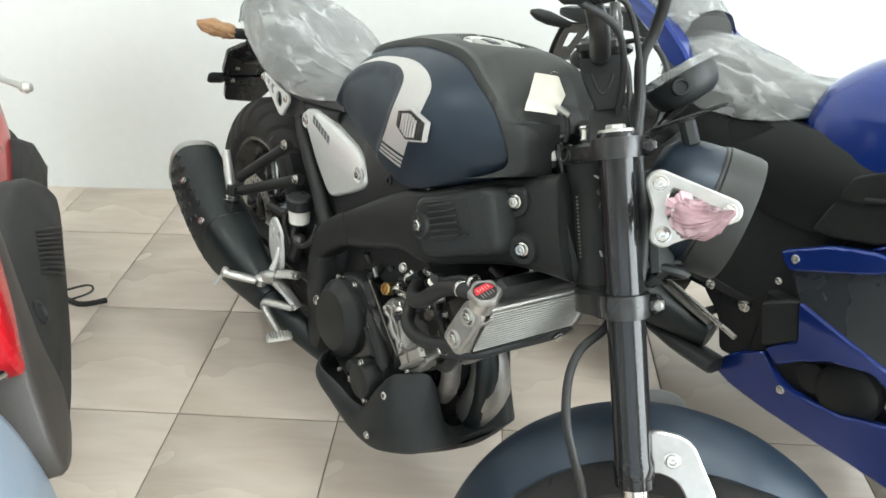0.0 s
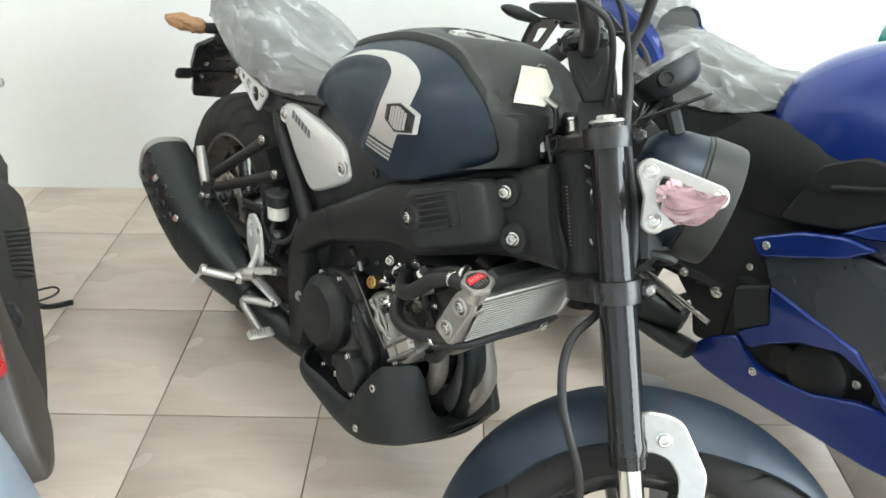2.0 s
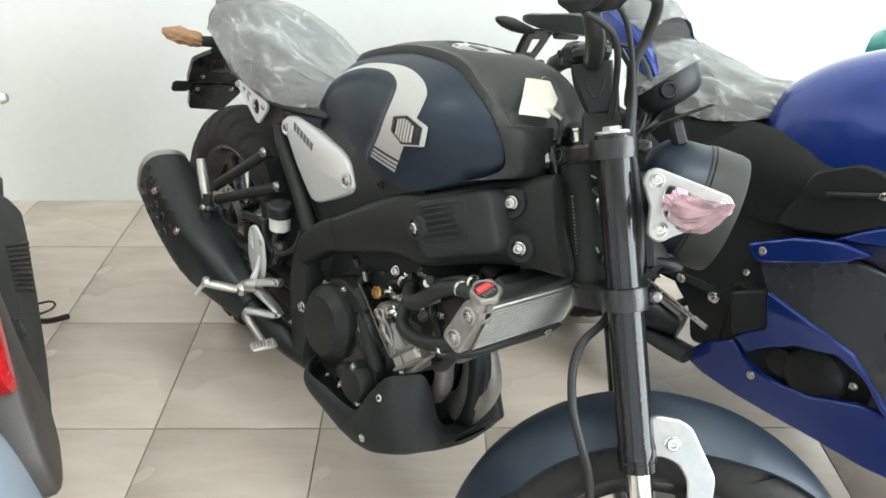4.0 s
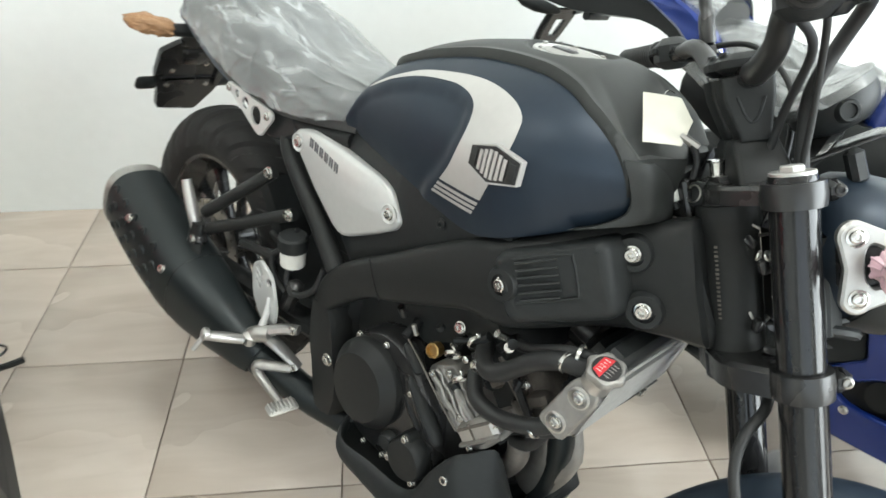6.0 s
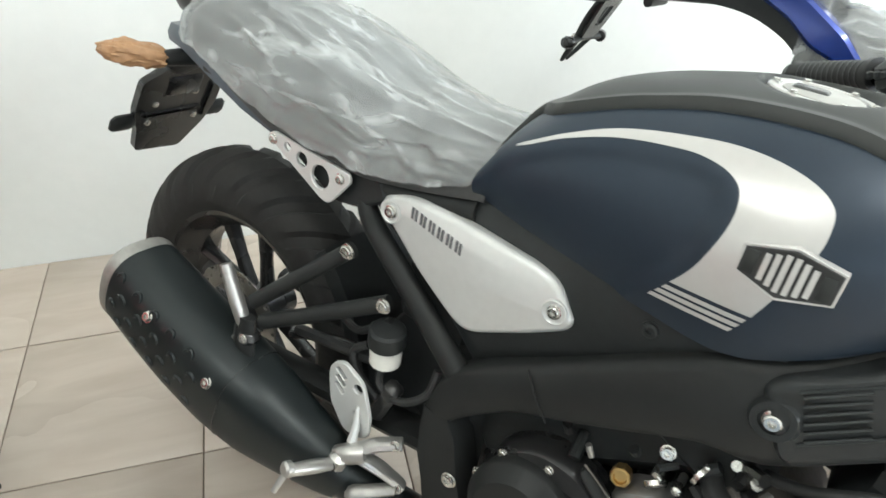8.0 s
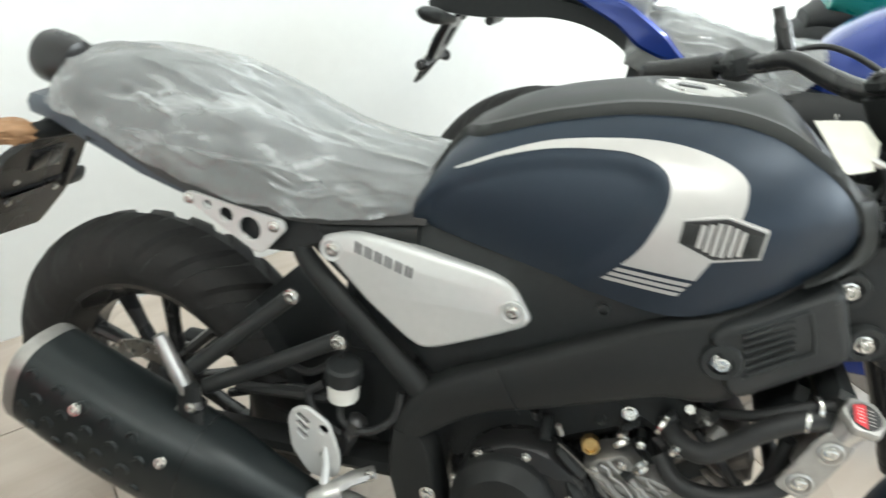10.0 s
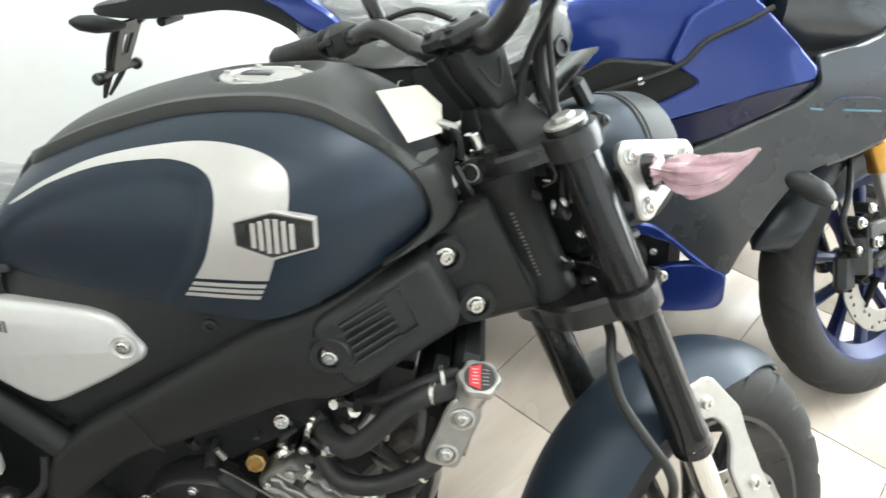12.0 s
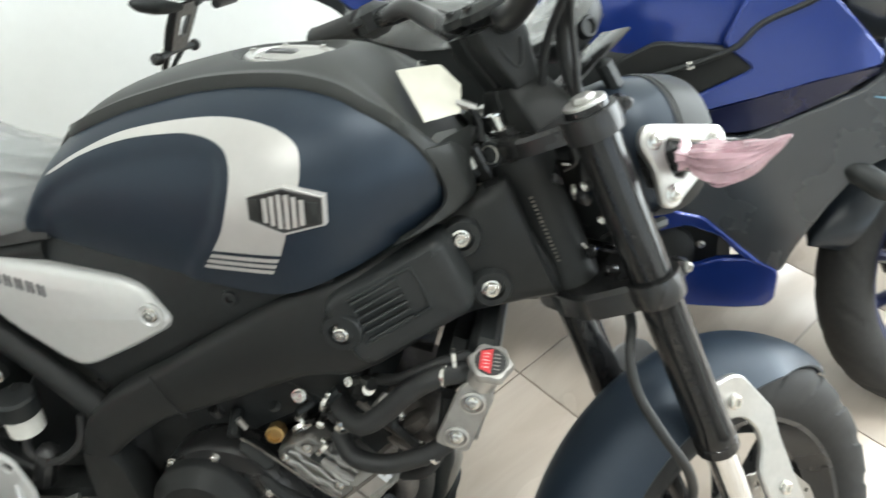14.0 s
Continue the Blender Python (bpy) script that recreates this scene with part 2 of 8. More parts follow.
def tube(bm, pts, r, seg=12, n=6, flat=1.0):
    pts = catmull(pts, n) if n else [Vector(p) for p in pts]
    rs = [r] * len(pts) if not hasattr(r, "__len__") else [interp(i / (len(pts) - 1), np.linspace(0, 1, len(r)), r) for i in range(len(pts))]
    loops, side = [], None
    for i, p in enumerate(pts):
        d = (pts[min(i + 1, len(pts) - 1)] - pts[max(i - 1, 0)]).normalized()
        if side is None:
            side = d.cross(V(0, 0, 1) if abs(d.z) < 0.9 else V(0, 1, 0)).normalized()
        side = (side - d * side.dot(d)).normalized()
        up = d.cross(side)
        loops.append([p + rs[i] * (math.cos(a) * side + flat * math.sin(a) * up) for a in np.linspace(0, 2 * math.pi, seg, endpoint=False)])
    rings(bm, loops)


def basis(origin, z, x=None):
    z = Vector(z).normalized()
    x = Vector(x) if x else (V(0, 0, 1) if abs(z.z) < 0.9 else V(1, 0, 0))
    x = (x - z * x.dot(z)).normalized()
    y = z.cross(x)
    m = Matrix((x, y, z)).transposed().to_4x4()
    m.translation = Vector(origin)
    return m


def lathe(bm, profile, m, seg=32, cap=True):
    """profile: (radius, height) pairs, turned round the z axis of m."""
    loops = [[m @ V(r * math.cos(a), r * math.sin(a), h) for a in np.linspace(0, 2 * math.pi, seg, endpoint=False)] for r, h in profile]
    rings(bm, loops, True, cap)


def box(bm, m, sx, sy, sz, bevel=0.003):
    """A box with chamfered edges, centred on m."""
    b = min(bevel, 0.45 * min(sx, sy, sz))
    loops = []
    for z, inset in ((-sz / 2, b), (-sz / 2 + b, 0), (sz / 2 - b, 0), (sz / 2, b)):
        x, y = sx / 2 - inset, sy / 2 - inset
        loops.append([m @ V(px, py, z) for px, py in ((x - b, y), (-x + b, y), (-x, y - b), (-x, -y + b), (-x + b, -y), (x - b, -y), (x, -y + b), (x, y - b))])
    rings(bm, loops)


def rounded(pts, r=0.01, n=4):
    """Round the corners of a closed outline of (u, v)."""
    out = []
    pts = [Vector((p[0], p[1], 0)) for p in pts]
    for i, p in enumerate(pts):
        a, b = pts[i - 1], pts[(i + 1) % len(pts)]
        da, db = (a - p), (b - p)
        ra = min(r, da.length * 0.48, db.length * 0.48)
        s, e = p + da.normalized() * ra, p + db.normalized() * ra
        for k in range(n + 1):
            t = k / n
            q = s * (1 - t) ** 2 + p * 2 * t * (1 - t) + e * t * t
            out.append((q.x, q.y))
    return out


def inset(pts, d):
    """An outline moved inwards by d."""
    area = sum(a[0] * b[1] - b[0] * a[1] for a, b in zip(pts, pts[1:] + pts[:1]))
    s = 1 if area > 0 else -1
    out = []
    for i, p in enumerate(pts):
        a, b = pts[i - 1], pts[(i + 1) % len(pts)]
        t1, t2 = Vector((p[0] - a[0], p[1] - a[1])), Vector((b[0] - p[0], b[1] - p[1]))
        if t1.length < 1e-7 or t2.length < 1e-7:
            t = t1 + t2
        else:
            t = t1.normalized() + t2.normalized()
        t = t.normalized() if t.length > 1e-7 else Vector((1, 0))
        nrm = Vector((-t.y, t.x)) * s
        out.append((p[0] + nrm.x * d, p[1] + nrm.y * d))
    return out


def pillow(bm, outline, place, steps, back=None):
    """A moulded panel: outline of (u, v), place(u, v, h) gives the point, steps: (inset, height) from rim to crown."""
    loops = []
    if back is not None:
        loops.append([place(u, v, back) for u, v in inset(outline, 0.002)])
    for d, h in steps:
        loops.append([place(u, v, h) for u, v in inset(outline, d)])
    vs = rings(bm, loops, cap=False)
    flat = inset(outline, steps[-1][0])
    for a, b, c in geometry.tessellate_polygon([[V(u, v, 0) for u, v in flat]]):
        for lp in (vs[0], vs[-1]):
            try:
                bm.faces.new((lp[a], lp[b], lp[c]))
            except ValueError:
                pass


def plate(bm, outline, holes, place, t, bevel=0.0012):
    """A flat plate with through holes: outline and holes of (u, v), thickness t."""
    allp = [outline] + holes
    fr, bk = [], []
    for lp in allp:
        ins = inset(lp, bevel if lp is outline else -bevel)
        a = [bm.verts.new(place(u, v, t)) for u, v in ins]
        b = [bm.verts.new(place(u, v, t - bevel)) for u, v in lp]
        c = [bm.verts.new(place(u, v, 0)) for u, v in lp]
        k = len(lp)
        for i in range(k):
            j = (i + 1) % k
            bm.faces.new((a[i], a[j], b[j], b[i]))
            bm.faces.new((b[i], b[j], c[j], c[i]))
        fr.append(a)
        bk.append(c)
    for side in (fr, bk):
        edges = []
        for lp in side:
            for i in range(len(lp)):
                e = bm.edges.get((lp[i], lp[(i + 1) % len(lp)]))
                edges.append(e)
        bmesh.ops.triangle_fill(bm, edges=edges, use_beauty=True, use_dissolve=False)


def circle(u, v, r, n=20, sq=1.0):
    return [(u + r * math.cos(a), v + sq * r * math.sin(a)) for a in np.linspace(0, 2 * math.pi, n, endpoint=False)]


def mesh_of(name, bm, material, sharp=38.0):
    bmesh.ops.recalc_face_normals(bm, faces=bm.faces)
    lim = radians(sharp)
    for f in bm.faces:
        f.smooth = True
    for e in bm.edges:
        if len(e.link_faces) == 2 and e.calc_face_angle(0) > lim:
            e.smooth = False
    me = bpy.data.meshes.new(name)
    bm.to_mesh(me)
    bm.free()
    me.materials.append(material)
    return me


def part(name, bm, material, parent, label="", m=None, sharp=38.0):
    ob = new(name, mesh_of(name, bm, material, sharp))
    ob.parent = parent
    if m is not None:
        ob.matrix_basis = m
    if label:
        tagged(ob, label)
    return ob


def thing(name, label, category, m=None, group="", kind=""):
    ob = new(name)
    ob.empty_display_size = 0.05
    if m is not None:
        ob.matrix_world = m
    return tagged(ob, label, category, group, kind)


def solid(name, bm, material, label, category, m=None, group="", kind="", sharp=38.0):
    ob = new(name, mesh_of(name, bm, material, sharp))
    if m is not None:
        ob.matrix_world = m
    return tagged(ob, label, category, group, kind)


BOLT = {}


def bolt(parent, p, nrm, r=0.008, material=None, name="bolt", h=None, label=""):
    """A socket-head bolt with a washer face; alike bolts share one mesh."""
    material = material or M["zinc"]
    key = (round(r, 4), material.name)
    if key not in BOLT:
        bm = bmesh.new()
        hh = h or r * 0.7
        lathe(bm, [(r * 1.25, 0), (r * 1.25, hh * 0.2), (r, hh * 0.25), (r, hh * 0.85), (r * 0.85, hh), (r * 0.5, hh), (r * 0.45, hh * 0.45), (0.0001, hh * 0.4)], Matrix(), 14)
        BOLT[key] = mesh_of("bolt", bm, material)
    ob = new(name, BOLT[key])
    ob.parent = parent
    ob.matrix_basis = basis(p, nrm)
    return ob


def bm_tube(pts, r, seg=12, n=6, flat=1.0):
    bm = bmesh.new()
    tube(bm, pts, r, seg, n, flat)
    return bm


def bm_lathe(profile, m, seg=32, cap=True):
    bm = bmesh.new()
    lathe(bm, profile, m, seg, cap)
    return bm


def bm_box(m, sx, sy, sz, bevel=0.003):
    bm = bmesh.new()
    box(bm, m, sx, sy, sz, bevel)
    return bm


# ---- the room ----
WALL_Y, TILE, TILE_Y, TY0 = 2.582, 0.4, 0.391, 1.496
X0, X1, Y0 = -2.8, 4.6, -4.0
tile_mat = mat("beige_ceramic_tile", (0.53, 0.45, 0.365), 0.27, 0.0, 0.05, fine=3.0, coarse=1.2, bump=0.04, bump_scale=60)
nt = tile_mat.node_tree
# streaks of the printed stone pattern, and a little difference from tile to tile
tcn = nt.nodes.new("ShaderNodeTexCoord")
info = nt.nodes.new("ShaderNodeObjectInfo")
mapn = nt.nodes.new("ShaderNodeMapping")
mapn.inputs["Scale"].default_value = (3, 14, 3)
off = nt.nodes.new("ShaderNodeVectorMath")
off.operation = "MULTIPLY_ADD"
off.inputs[1].default_value = (1, 1, 1)
comb = nt.nodes.new("ShaderNodeCombineXYZ")
mul = nt.nodes.new("ShaderNodeMath")
mul.operation = "MULTIPLY"
mul.inputs[1].default_value = 37.0
nt.links.new(info.outputs["Random"], mul.inputs[0])
nt.links.new(mul.outputs[0], comb.inputs[0])
nt.links.new(mul.outputs[0], comb.inputs[1])
nt.links.new(tcn.outputs["Object"], mapn.inputs[0])
nt.links.new(mapn.outputs[0], off.inputs[0])
nt.links.new(comb.outputs[0], off.inputs[2])
streak = nt.nodes.new("ShaderNodeTexNoise")
streak.inputs["Scale"].default_value, streak.inputs["Detail"].default_value, streak.inputs["Distortion"].default_value = 1.3, 5, 0.8
nt.links.new(off.outputs[0], streak.inputs["Vector"])
cr = nt.nodes.new("ShaderNodeValToRGB")
cr.color_ramp.elements[0].position, cr.color_ramp.elements[0].color = 0.3, (0.505, 0.428, 0.358, 1)
cr.color_ramp.elements[1].position, cr.color_ramp.elements[1].color = 0.68, (0.585, 0.508, 0.435, 1)
nt.links.new(streak.outputs[0], cr.inputs[0])
nt.links.new(cr.outputs[0], [k for k in nt.nodes if k.bl_idname == "ShaderNodeMix"][0].inputs[6])
grout = mat("tile_joint", (0.25, 0.205, 0.17), 0.8, 0.0, 0.2, bump=0.3)
wall_mat = mat("white_wall_paint", (0.745, 0.76, 0.74), 0.55, 0.0, 0.025, fine=30, coarse=0.8, bump=0.08, bump_scale=180)
ceil_mat = mat("white_ceiling_paint", (0.82, 0.82, 0.80), 0.6, 0.0, 0.02, bump=0.05)


def slab(name, x0, x1, y0, y1, z0, z1, material, label, category, bevel=0.002):
    return solid(name, bm_box(pose((x0 + x1) / 2, (y0 + y1) / 2, (z0 + z1) / 2), x1 - x0, y1 - y0, z1 - z0, bevel), material, label, category, kind="structure")


floor = slab("floor", X0 - 0.2, X1 + 6, Y0 - 0.2, WALL_Y + 0.2, -0.12, -0.004, grout, "beige ceramic tile floor with thin dark joints", "floor")
slab("wall_north", X0 - 0.2, X1 + 0.2, WALL_Y, WALL_Y + 0.2, -0.1, 3.3, wall_mat, "plain white painted showroom wall behind the motorcycles", "wall")
# west, south, east walls and ceiling are unseen, assumed to close in the daylight
slab("wall_west", X0 - 0.2, X0, Y0, WALL_Y, -0.1, 3.3, wall_mat, "plain white painted side wall, assumed out of view", "wall")
slab("ceiling", X0 - 0.2, X1 + 0.2, Y0 - 0.2, WALL_Y + 0.2, 3.2, 3.35, ceil_mat, "plain white ceiling, assumed out of view", "ceiling")
for nm, x0, x1 in (("wall_south_1", X0, -1.9), ("wall_south_2", 2.7, X1)):
    slab(nm, x0, x1, Y0 - 0.2, Y0, -0.1, 3.3, wall_mat, "plain white painted wall beside the rear opening, assumed out of view", "wall")
slab("wall_south_3", -1.9, 2.7, Y0 - 0.2, Y0, 3.0, 3.3, wall_mat, "lintel over the rear opening, assumed out of view", "wall")
slab("wall_east_1", X1, X1 + 0.2, 1.9, WALL_Y, -0.1, 3.3, wall_mat, "plain white pier beside the shop front, assumed out of view", "wall")
slab("wall_east_2", X1, X1 + 0.2, Y0, -3.0, -0.1, 3.3, wall_mat, "plain white pier beside the shop front, assumed out of view", "wall")
slab("wall_east_3", X1, X1 + 0.2, -3.0, 1.9, 3.0, 3.3, wall_mat, "lintel over the shop front, assumed out of view", "wall")


# ---- the navy roadster on its side stand: x forward, y to its left, z up ----
def bike_pose(x, y, heading, lean):
    r = pose(0, 0, 0, 0, 0, heading) @ pose(0, 0, 0, -lean)
    up = r.to_3x3() @ V(0, 0, 1)
    return Matrix.Translation(V(x, y, 0.065) - 0.065 * up) @ r


B = bike_pose(0.115, 1.947, -51.5, 14.0)
bike = thing("motorcycle", "matt navy retro roadster motorcycle, seat wrapped in plastic, leaning on tiles", "motorcycle", B)
RAKE, STEER = radians(26), radians(39)
_fw, _ax = V(math.cos(RAKE), 0, math.sin(RAKE)), V(-math.sin(RAKE), 0, math.cos(RAKE))
_f2 = math.cos(STEER) * _fw + math.sin(STEER) * V(0, 1, 0)
_l2 = -math.sin(STEER) * _fw + math.cos(STEER) * V(0, 1, 0)
S = Matrix((_f2, _l2, _ax)).transposed().to_4x4()
S.translation = V(1.100, 0, 0.7)


def tyre_bm(rc, a, w, grooves, depth=0.007, seg=240):
    """A tyre round the y axis: rc is the radius of the tube's middle, a its height, w its half width."""
    bm = bmesh.new()
    prof = []
    for k in range(23):
        t = math.radians(-128 + 256 * k / 22)
        c, s = math.cos(t), math.sin(t)
        prof.append((rc + a * (abs(c) ** 0.9) * (1 if c > 0 else -1), w * (abs(s) ** 0.85) * (1 if s > 0 else -1)))
    loops = []
    for i in range(seg):
        lp = []
        for k, (r, y) in enumerate(prof):
            kk = abs(k - 11)
            ang = 2 * math.pi * (i + 1.3 * kk) / seg
            ph = (i + (1 if k > 11 else 0) * int(seg / grooves / 2)) % (seg / grooves)
            if 1 <= kk <= 8 and ph < (2.2 if depth < 0.006 else 3.4):
                r -= depth * (1 if kk < 7 else 0.55)
                y *= 0.985 if depth < 0.006 else 0.97
            lp.append(V(r * math.cos(ang), y, r * math.sin(ang)))
        loops.append(lp)
    loops.append(loops[0])
    rings(bm, loops, close=False, cap=False)
    bmesh.ops.remove_doubles(bm, verts=bm.verts, dist=1e-5)
    return bm


def wheel(parent, m, rc, a, w, rim_mat, disc_side, disc_r, spokes=10, grooves=28, name="wheel", depth=0.003, disc_y=0.062):
    hub = part(name, bm_lathe([(0.024, -0.06), (0.034, -0.055), (0.034, -0.03), (0.045, -0.02), (0.045, 0.02), (0.034, 0.03), (0.034, 0.055), (0.024, 0.06)], basis((0, 0, 0), (0, 1, 0)), 28), rim_mat, parent, m=m)
    part("tyre", tyre_bm(rc, a, w, grooves, depth), M["tyre"], hub, "treaded black rubber tyre", sharp=18)
    ri = rc - a * 0.72
    bm = bmesh.new()
    lathe(bm, [(ri + 0.014, -w * 0.86), (ri - 0.002, -w * 0.80), (ri - 0.012, -w * 0.55), (ri - 0.03, -w * 0.3), (ri - 0.03, w * 0.3), (ri - 0.012, w * 0.55), (ri - 0.002, w * 0.80), (ri + 0.014, w * 0.86),
               (ri + 0.008, w * 0.7), (ri - 0.008, w * 0.3), (ri - 0.008, -w * 0.3), (ri + 0.008, -w * 0.7), (ri + 0.014, -w * 0.86)], basis((0, 0, 0), (0, 1, 0)), 72, cap=False)
    part("rim", bm, rim_mat, hub)
    for i in range(spokes):
        ang = 2 * math.pi * (i // 2 + (0.27 if i % 2 else -0.27) * (10 / spokes)) / (spokes / 2) if spokes == 10 else 2 * math.pi * i / spokes
        ang0 = 2 * math.pi * (i // 2) / (spokes / 2) if spokes == 10 else ang
        p0, p1 = V(0.036 * math.cos(ang0), 0, 0.036 * math.sin(ang0)), V((ri - 0.02) * math.cos(ang), 0, (ri - 0.02) * math.sin(ang))
        part("spoke", bm_tube([p0, p0.lerp(p1, 0.5), p1], [0.017, 0.014, 0.018], 8, 4, 0.75), rim_mat, hub)
    y = disc_side * disc_y
    bm = bmesh.new()
    n = 54
    holes = [circle((disc_r * f) * math.cos(t), (disc_r * f) * math.sin(t), 0.0042, 6) for k in range(18) for f, t in ((0.78 + 0.085 * (k % 3), 2 * math.pi * k / 18), (0.95 - 0.085 * (k % 3), 2 * math.pi * (k + 0.5) / 18))]
    wave = [((disc_r + 0.001 * math.cos(18 * t)) * math.cos(t), (disc_r + 0.001 * math.cos(18 * t)) * math.sin(t)) for t in np.linspace(0, 2 * math.pi, 108, endpoint=False)]
    plate(bm, wave, [circle(0, 0, disc_r * 0.66, 40)] + holes, lambda u, v, h: V(u, y + disc_side * h, v), 0.004, 0.0006)
    disc = part("brake_disc", bm, M["disc"], hub, "drilled steel brake disc")
    for k in range(5):
        t = 2 * math.pi * k / 5
        part("carrier", bm_tube([V(0.03 * math.cos(t), y, 0.03 * math.sin(t)), V(disc_r * 0.72 * math.cos(t + 0.2), y, disc_r * 0.72 * math.sin(t + 0.2))], [0.011, 0.008], 6, 0, 0.4), M["gloss"], disc)
    return hub


wheel(bike, pose(0.010, 0, 0.308), 0.243, 0.064, 0.070, M["gloss"], -1, 0.105, grooves=24, name="rear_wheel", depth=0.0075)

# swingarm and axle
for sy in (-1, 1):
    part("swingarm", bm_tube([V(0.54, sy * 0.085, 0.365), V(0.40, sy * 0.098, 0.355), V(0.15, sy * 0.105, 0.325), V(-0.04, sy * 0.105, 0.312)], [0.032, 0.030, 0.026, 0.024], 10, 5, 0.62), M["frame"], bike)
part("axle", bm_tube([V(0, -0.135, 0.314), V(0, 0.135, 0.314)], 0.012, 12, 0), M["zinc"], bike)
part("swingarm_bridge", bm_box(pose(0.40, 0, 0.357), 0.09, 0.17, 0.05, 0.012), M["frame"], bike)
shock = part("rear_shock", bm_tube([V(0.41, 0, 0.42), V(0.46, 0, 0.60)], 0.024, 14, 0), M["gloss"], bike)
for k in range(9):
    part("spring_coil", bm_lathe([(0.026, 0), (0.036, 0.004), (0.036, 0.010), (0.026, 0.014)], basis(V(0.41, 0, 0.42).lerp(V(0.46, 0, 0.60), (k * 0.021 + 0.01) / 0.19), (0.05, 0, 0.18)), 16), M["gloss"], shock)
# dark plate added behind the engine, standing in for chain and linkage clutter
bm = bmesh.new()
pillow(bm, rounded([(0.315, 0.37), (0.335, 0.46), (0.39, 0.55), (0.50, 0.57), (0.52, 0.36), (0.45, 0.31), (0.34, 0.31)], 0.02), lambda u, v, h: V(u, -(0.066 + h), v), [(0, -0.02), (0, 0.004), (0.004, 0.008)])
part("clutter_plate", bm, M["black"], bike)
part("brake_line_guide", bm_tube([V(0.20, -0.112, 0.405), V(0.30, -0.116, 0.452), V(0.40, -0.116, 0.470)], 0.0075, 10, 5), M["gloss"], bike)
bolt(bike, V(0.305, -0.122, 0.452), (0, -1, 0), 0.005)
# inner mudguard ahead of the rear wheel
bm = bmesh.new()
loops = []
for t in np.linspace(radians(8), radians(48), 12):
    lp = []
    for y, dr in ((-0.088, -0.02), (-0.085, 0.0), (-0.05, 0.006), (0.05, 0.006), (0.085, 0.0), (0.088, -0.02)):
        r = 0.332 + dr
        lp.append(V(r * math.cos(t), y, 0.314 + r * math.sin(t)))
    lp += [p + V(0.004, 0, 0.004) for p in reversed(lp)]
    loops.append(lp)
rings(bm, loops)
part("inner_mudguard", bm, M["black"], bike)

# ---- main frame spars ----
F_TOP = [(0.470, 0.452), (0.484, 0.496), (0.508, 0.530), (0.55, 0.566), (0.616, 0.610), (0.708, 0.676), (0.788, 0.728), (0.844, 0.752), (0.911, 0.792), (0.994, 0.835), (1.010, 0.842)]
F_LOW = [(0.520, 0.452), (0.548, 0.480), (0.575, 0.503), (0.612, 0.530), (0.66, 0.552), (0.735, 0.590), (0.80, 0.622), (0.86, 0.630), (0.93, 0.660), (1.01, 0.690), (1.078, 0.706)]
F_Y = [(0.47, 0.135), (0.55, 0.139), (0.70, 0.146), (0.80, 0.147), (0.86, 0.139), (0.90, 0.116), (0.935, 0.087), (0.965, 0.068), (1.0, 0.066), (1.08, 0.045)]
for sy in (-1, 1):
    top, low = catmull([V(a, 0, b) for a, b in F_TOP], 3), catmull([V(a, 0, b) for a, b in F_LOW], 3)
    loops = []
    for a, b in zip(top, low):
        y = smooth_curve(F_Y, (a.x + b.x) / 2)
        yi = max(y - 0.045, 0.015)
        lp = []
        for t, yy in ((0.0, y - 0.012), (0.05, y - 0.004), (0.14, y), (0.5, y + 0.004), (0.86, y), (0.95, y - 0.004), (1.0, y - 0.012), (1.0, yi), (0.0, yi)):
            p = a.lerp(b, t)
            lp.append(V(p.x, sy * yy, p.z))
        loops.append(lp)
    bm = bmesh.new()
    rings(bm, loops)
    # leg that comes down to the swingarm pivot
    legp = [(0.470, 0.455, 0.52, 0.455), (0.470, 0.41, 0.536, 0.43), (0.474, 0.37, 0.549, 0.385), (0.488, 0.33, 0.566, 0.335), (0.503, 0.27, 0.572, 0.29), (0.515, 0.245, 0.565, 0.25)]
    loops = []
    for xa, za, xb, zb in legp:
        y = 0.137
        lp = [V(xa, sy * (y - 0.012), za), V(xa + 0.006, sy * y, za), V((xa + xb) / 2, sy * (y + 0.003), (za + zb) / 2), V(xb - 0.006, sy * y, zb), V(xb, sy * (y - 0.012), zb), V(xb, sy * 0.095, zb), V(xa, sy * 0.095, za)]
        loops.append(lp)
    rings(bm, loops)
    part("frame_spar", bm, M["frame"], bike, sharp=50)
bolt(bike, V(0.539, -0.139, 0.363), (0, -1, 0), 0.0095)
part("frame_seam", bm_tube([V(0.607, -0.1475, 0.605), V(0.625, -0.149, 0.575), V(0.645, -0.148, 0.548)], 0.0012, 6, 3), M["frame"], bike)
# cover plate with louvres on the right spar
IN_OUT = rounded([(0.829, 0.722), (0.840, 0.738), (0.893, 0.768), (0.942, 0.795), (0.952, 0.792), (0.984, 0.722), (0.981, 0.708), (0.882, 0.653), (0.866, 0.659), (0.850, 0.690)], 0.012)
def in_place(u, v, h):
    return V(u, -(interp(u, (0.82, 0.86, 0.90, 0.95, 0.99), (0.150, 0.150, 0.137, 0.117, 0.101)) + h), v)
bm = bmesh.new()
pillow(bm, IN_OUT, in_place, [(-0.004, -0.050), (-0.002, -0.008), (0, -0.002), (0.004, 0.002), (0.012, 0.003)])
intake = part("intake_cover", bm, M["black"], bike, "ribbed black plastic cover on the frame")
ax_u, ax_v = V(0.905, 0.52, 0).normalized(), V(-0.36, 0.92, 0).normalized()
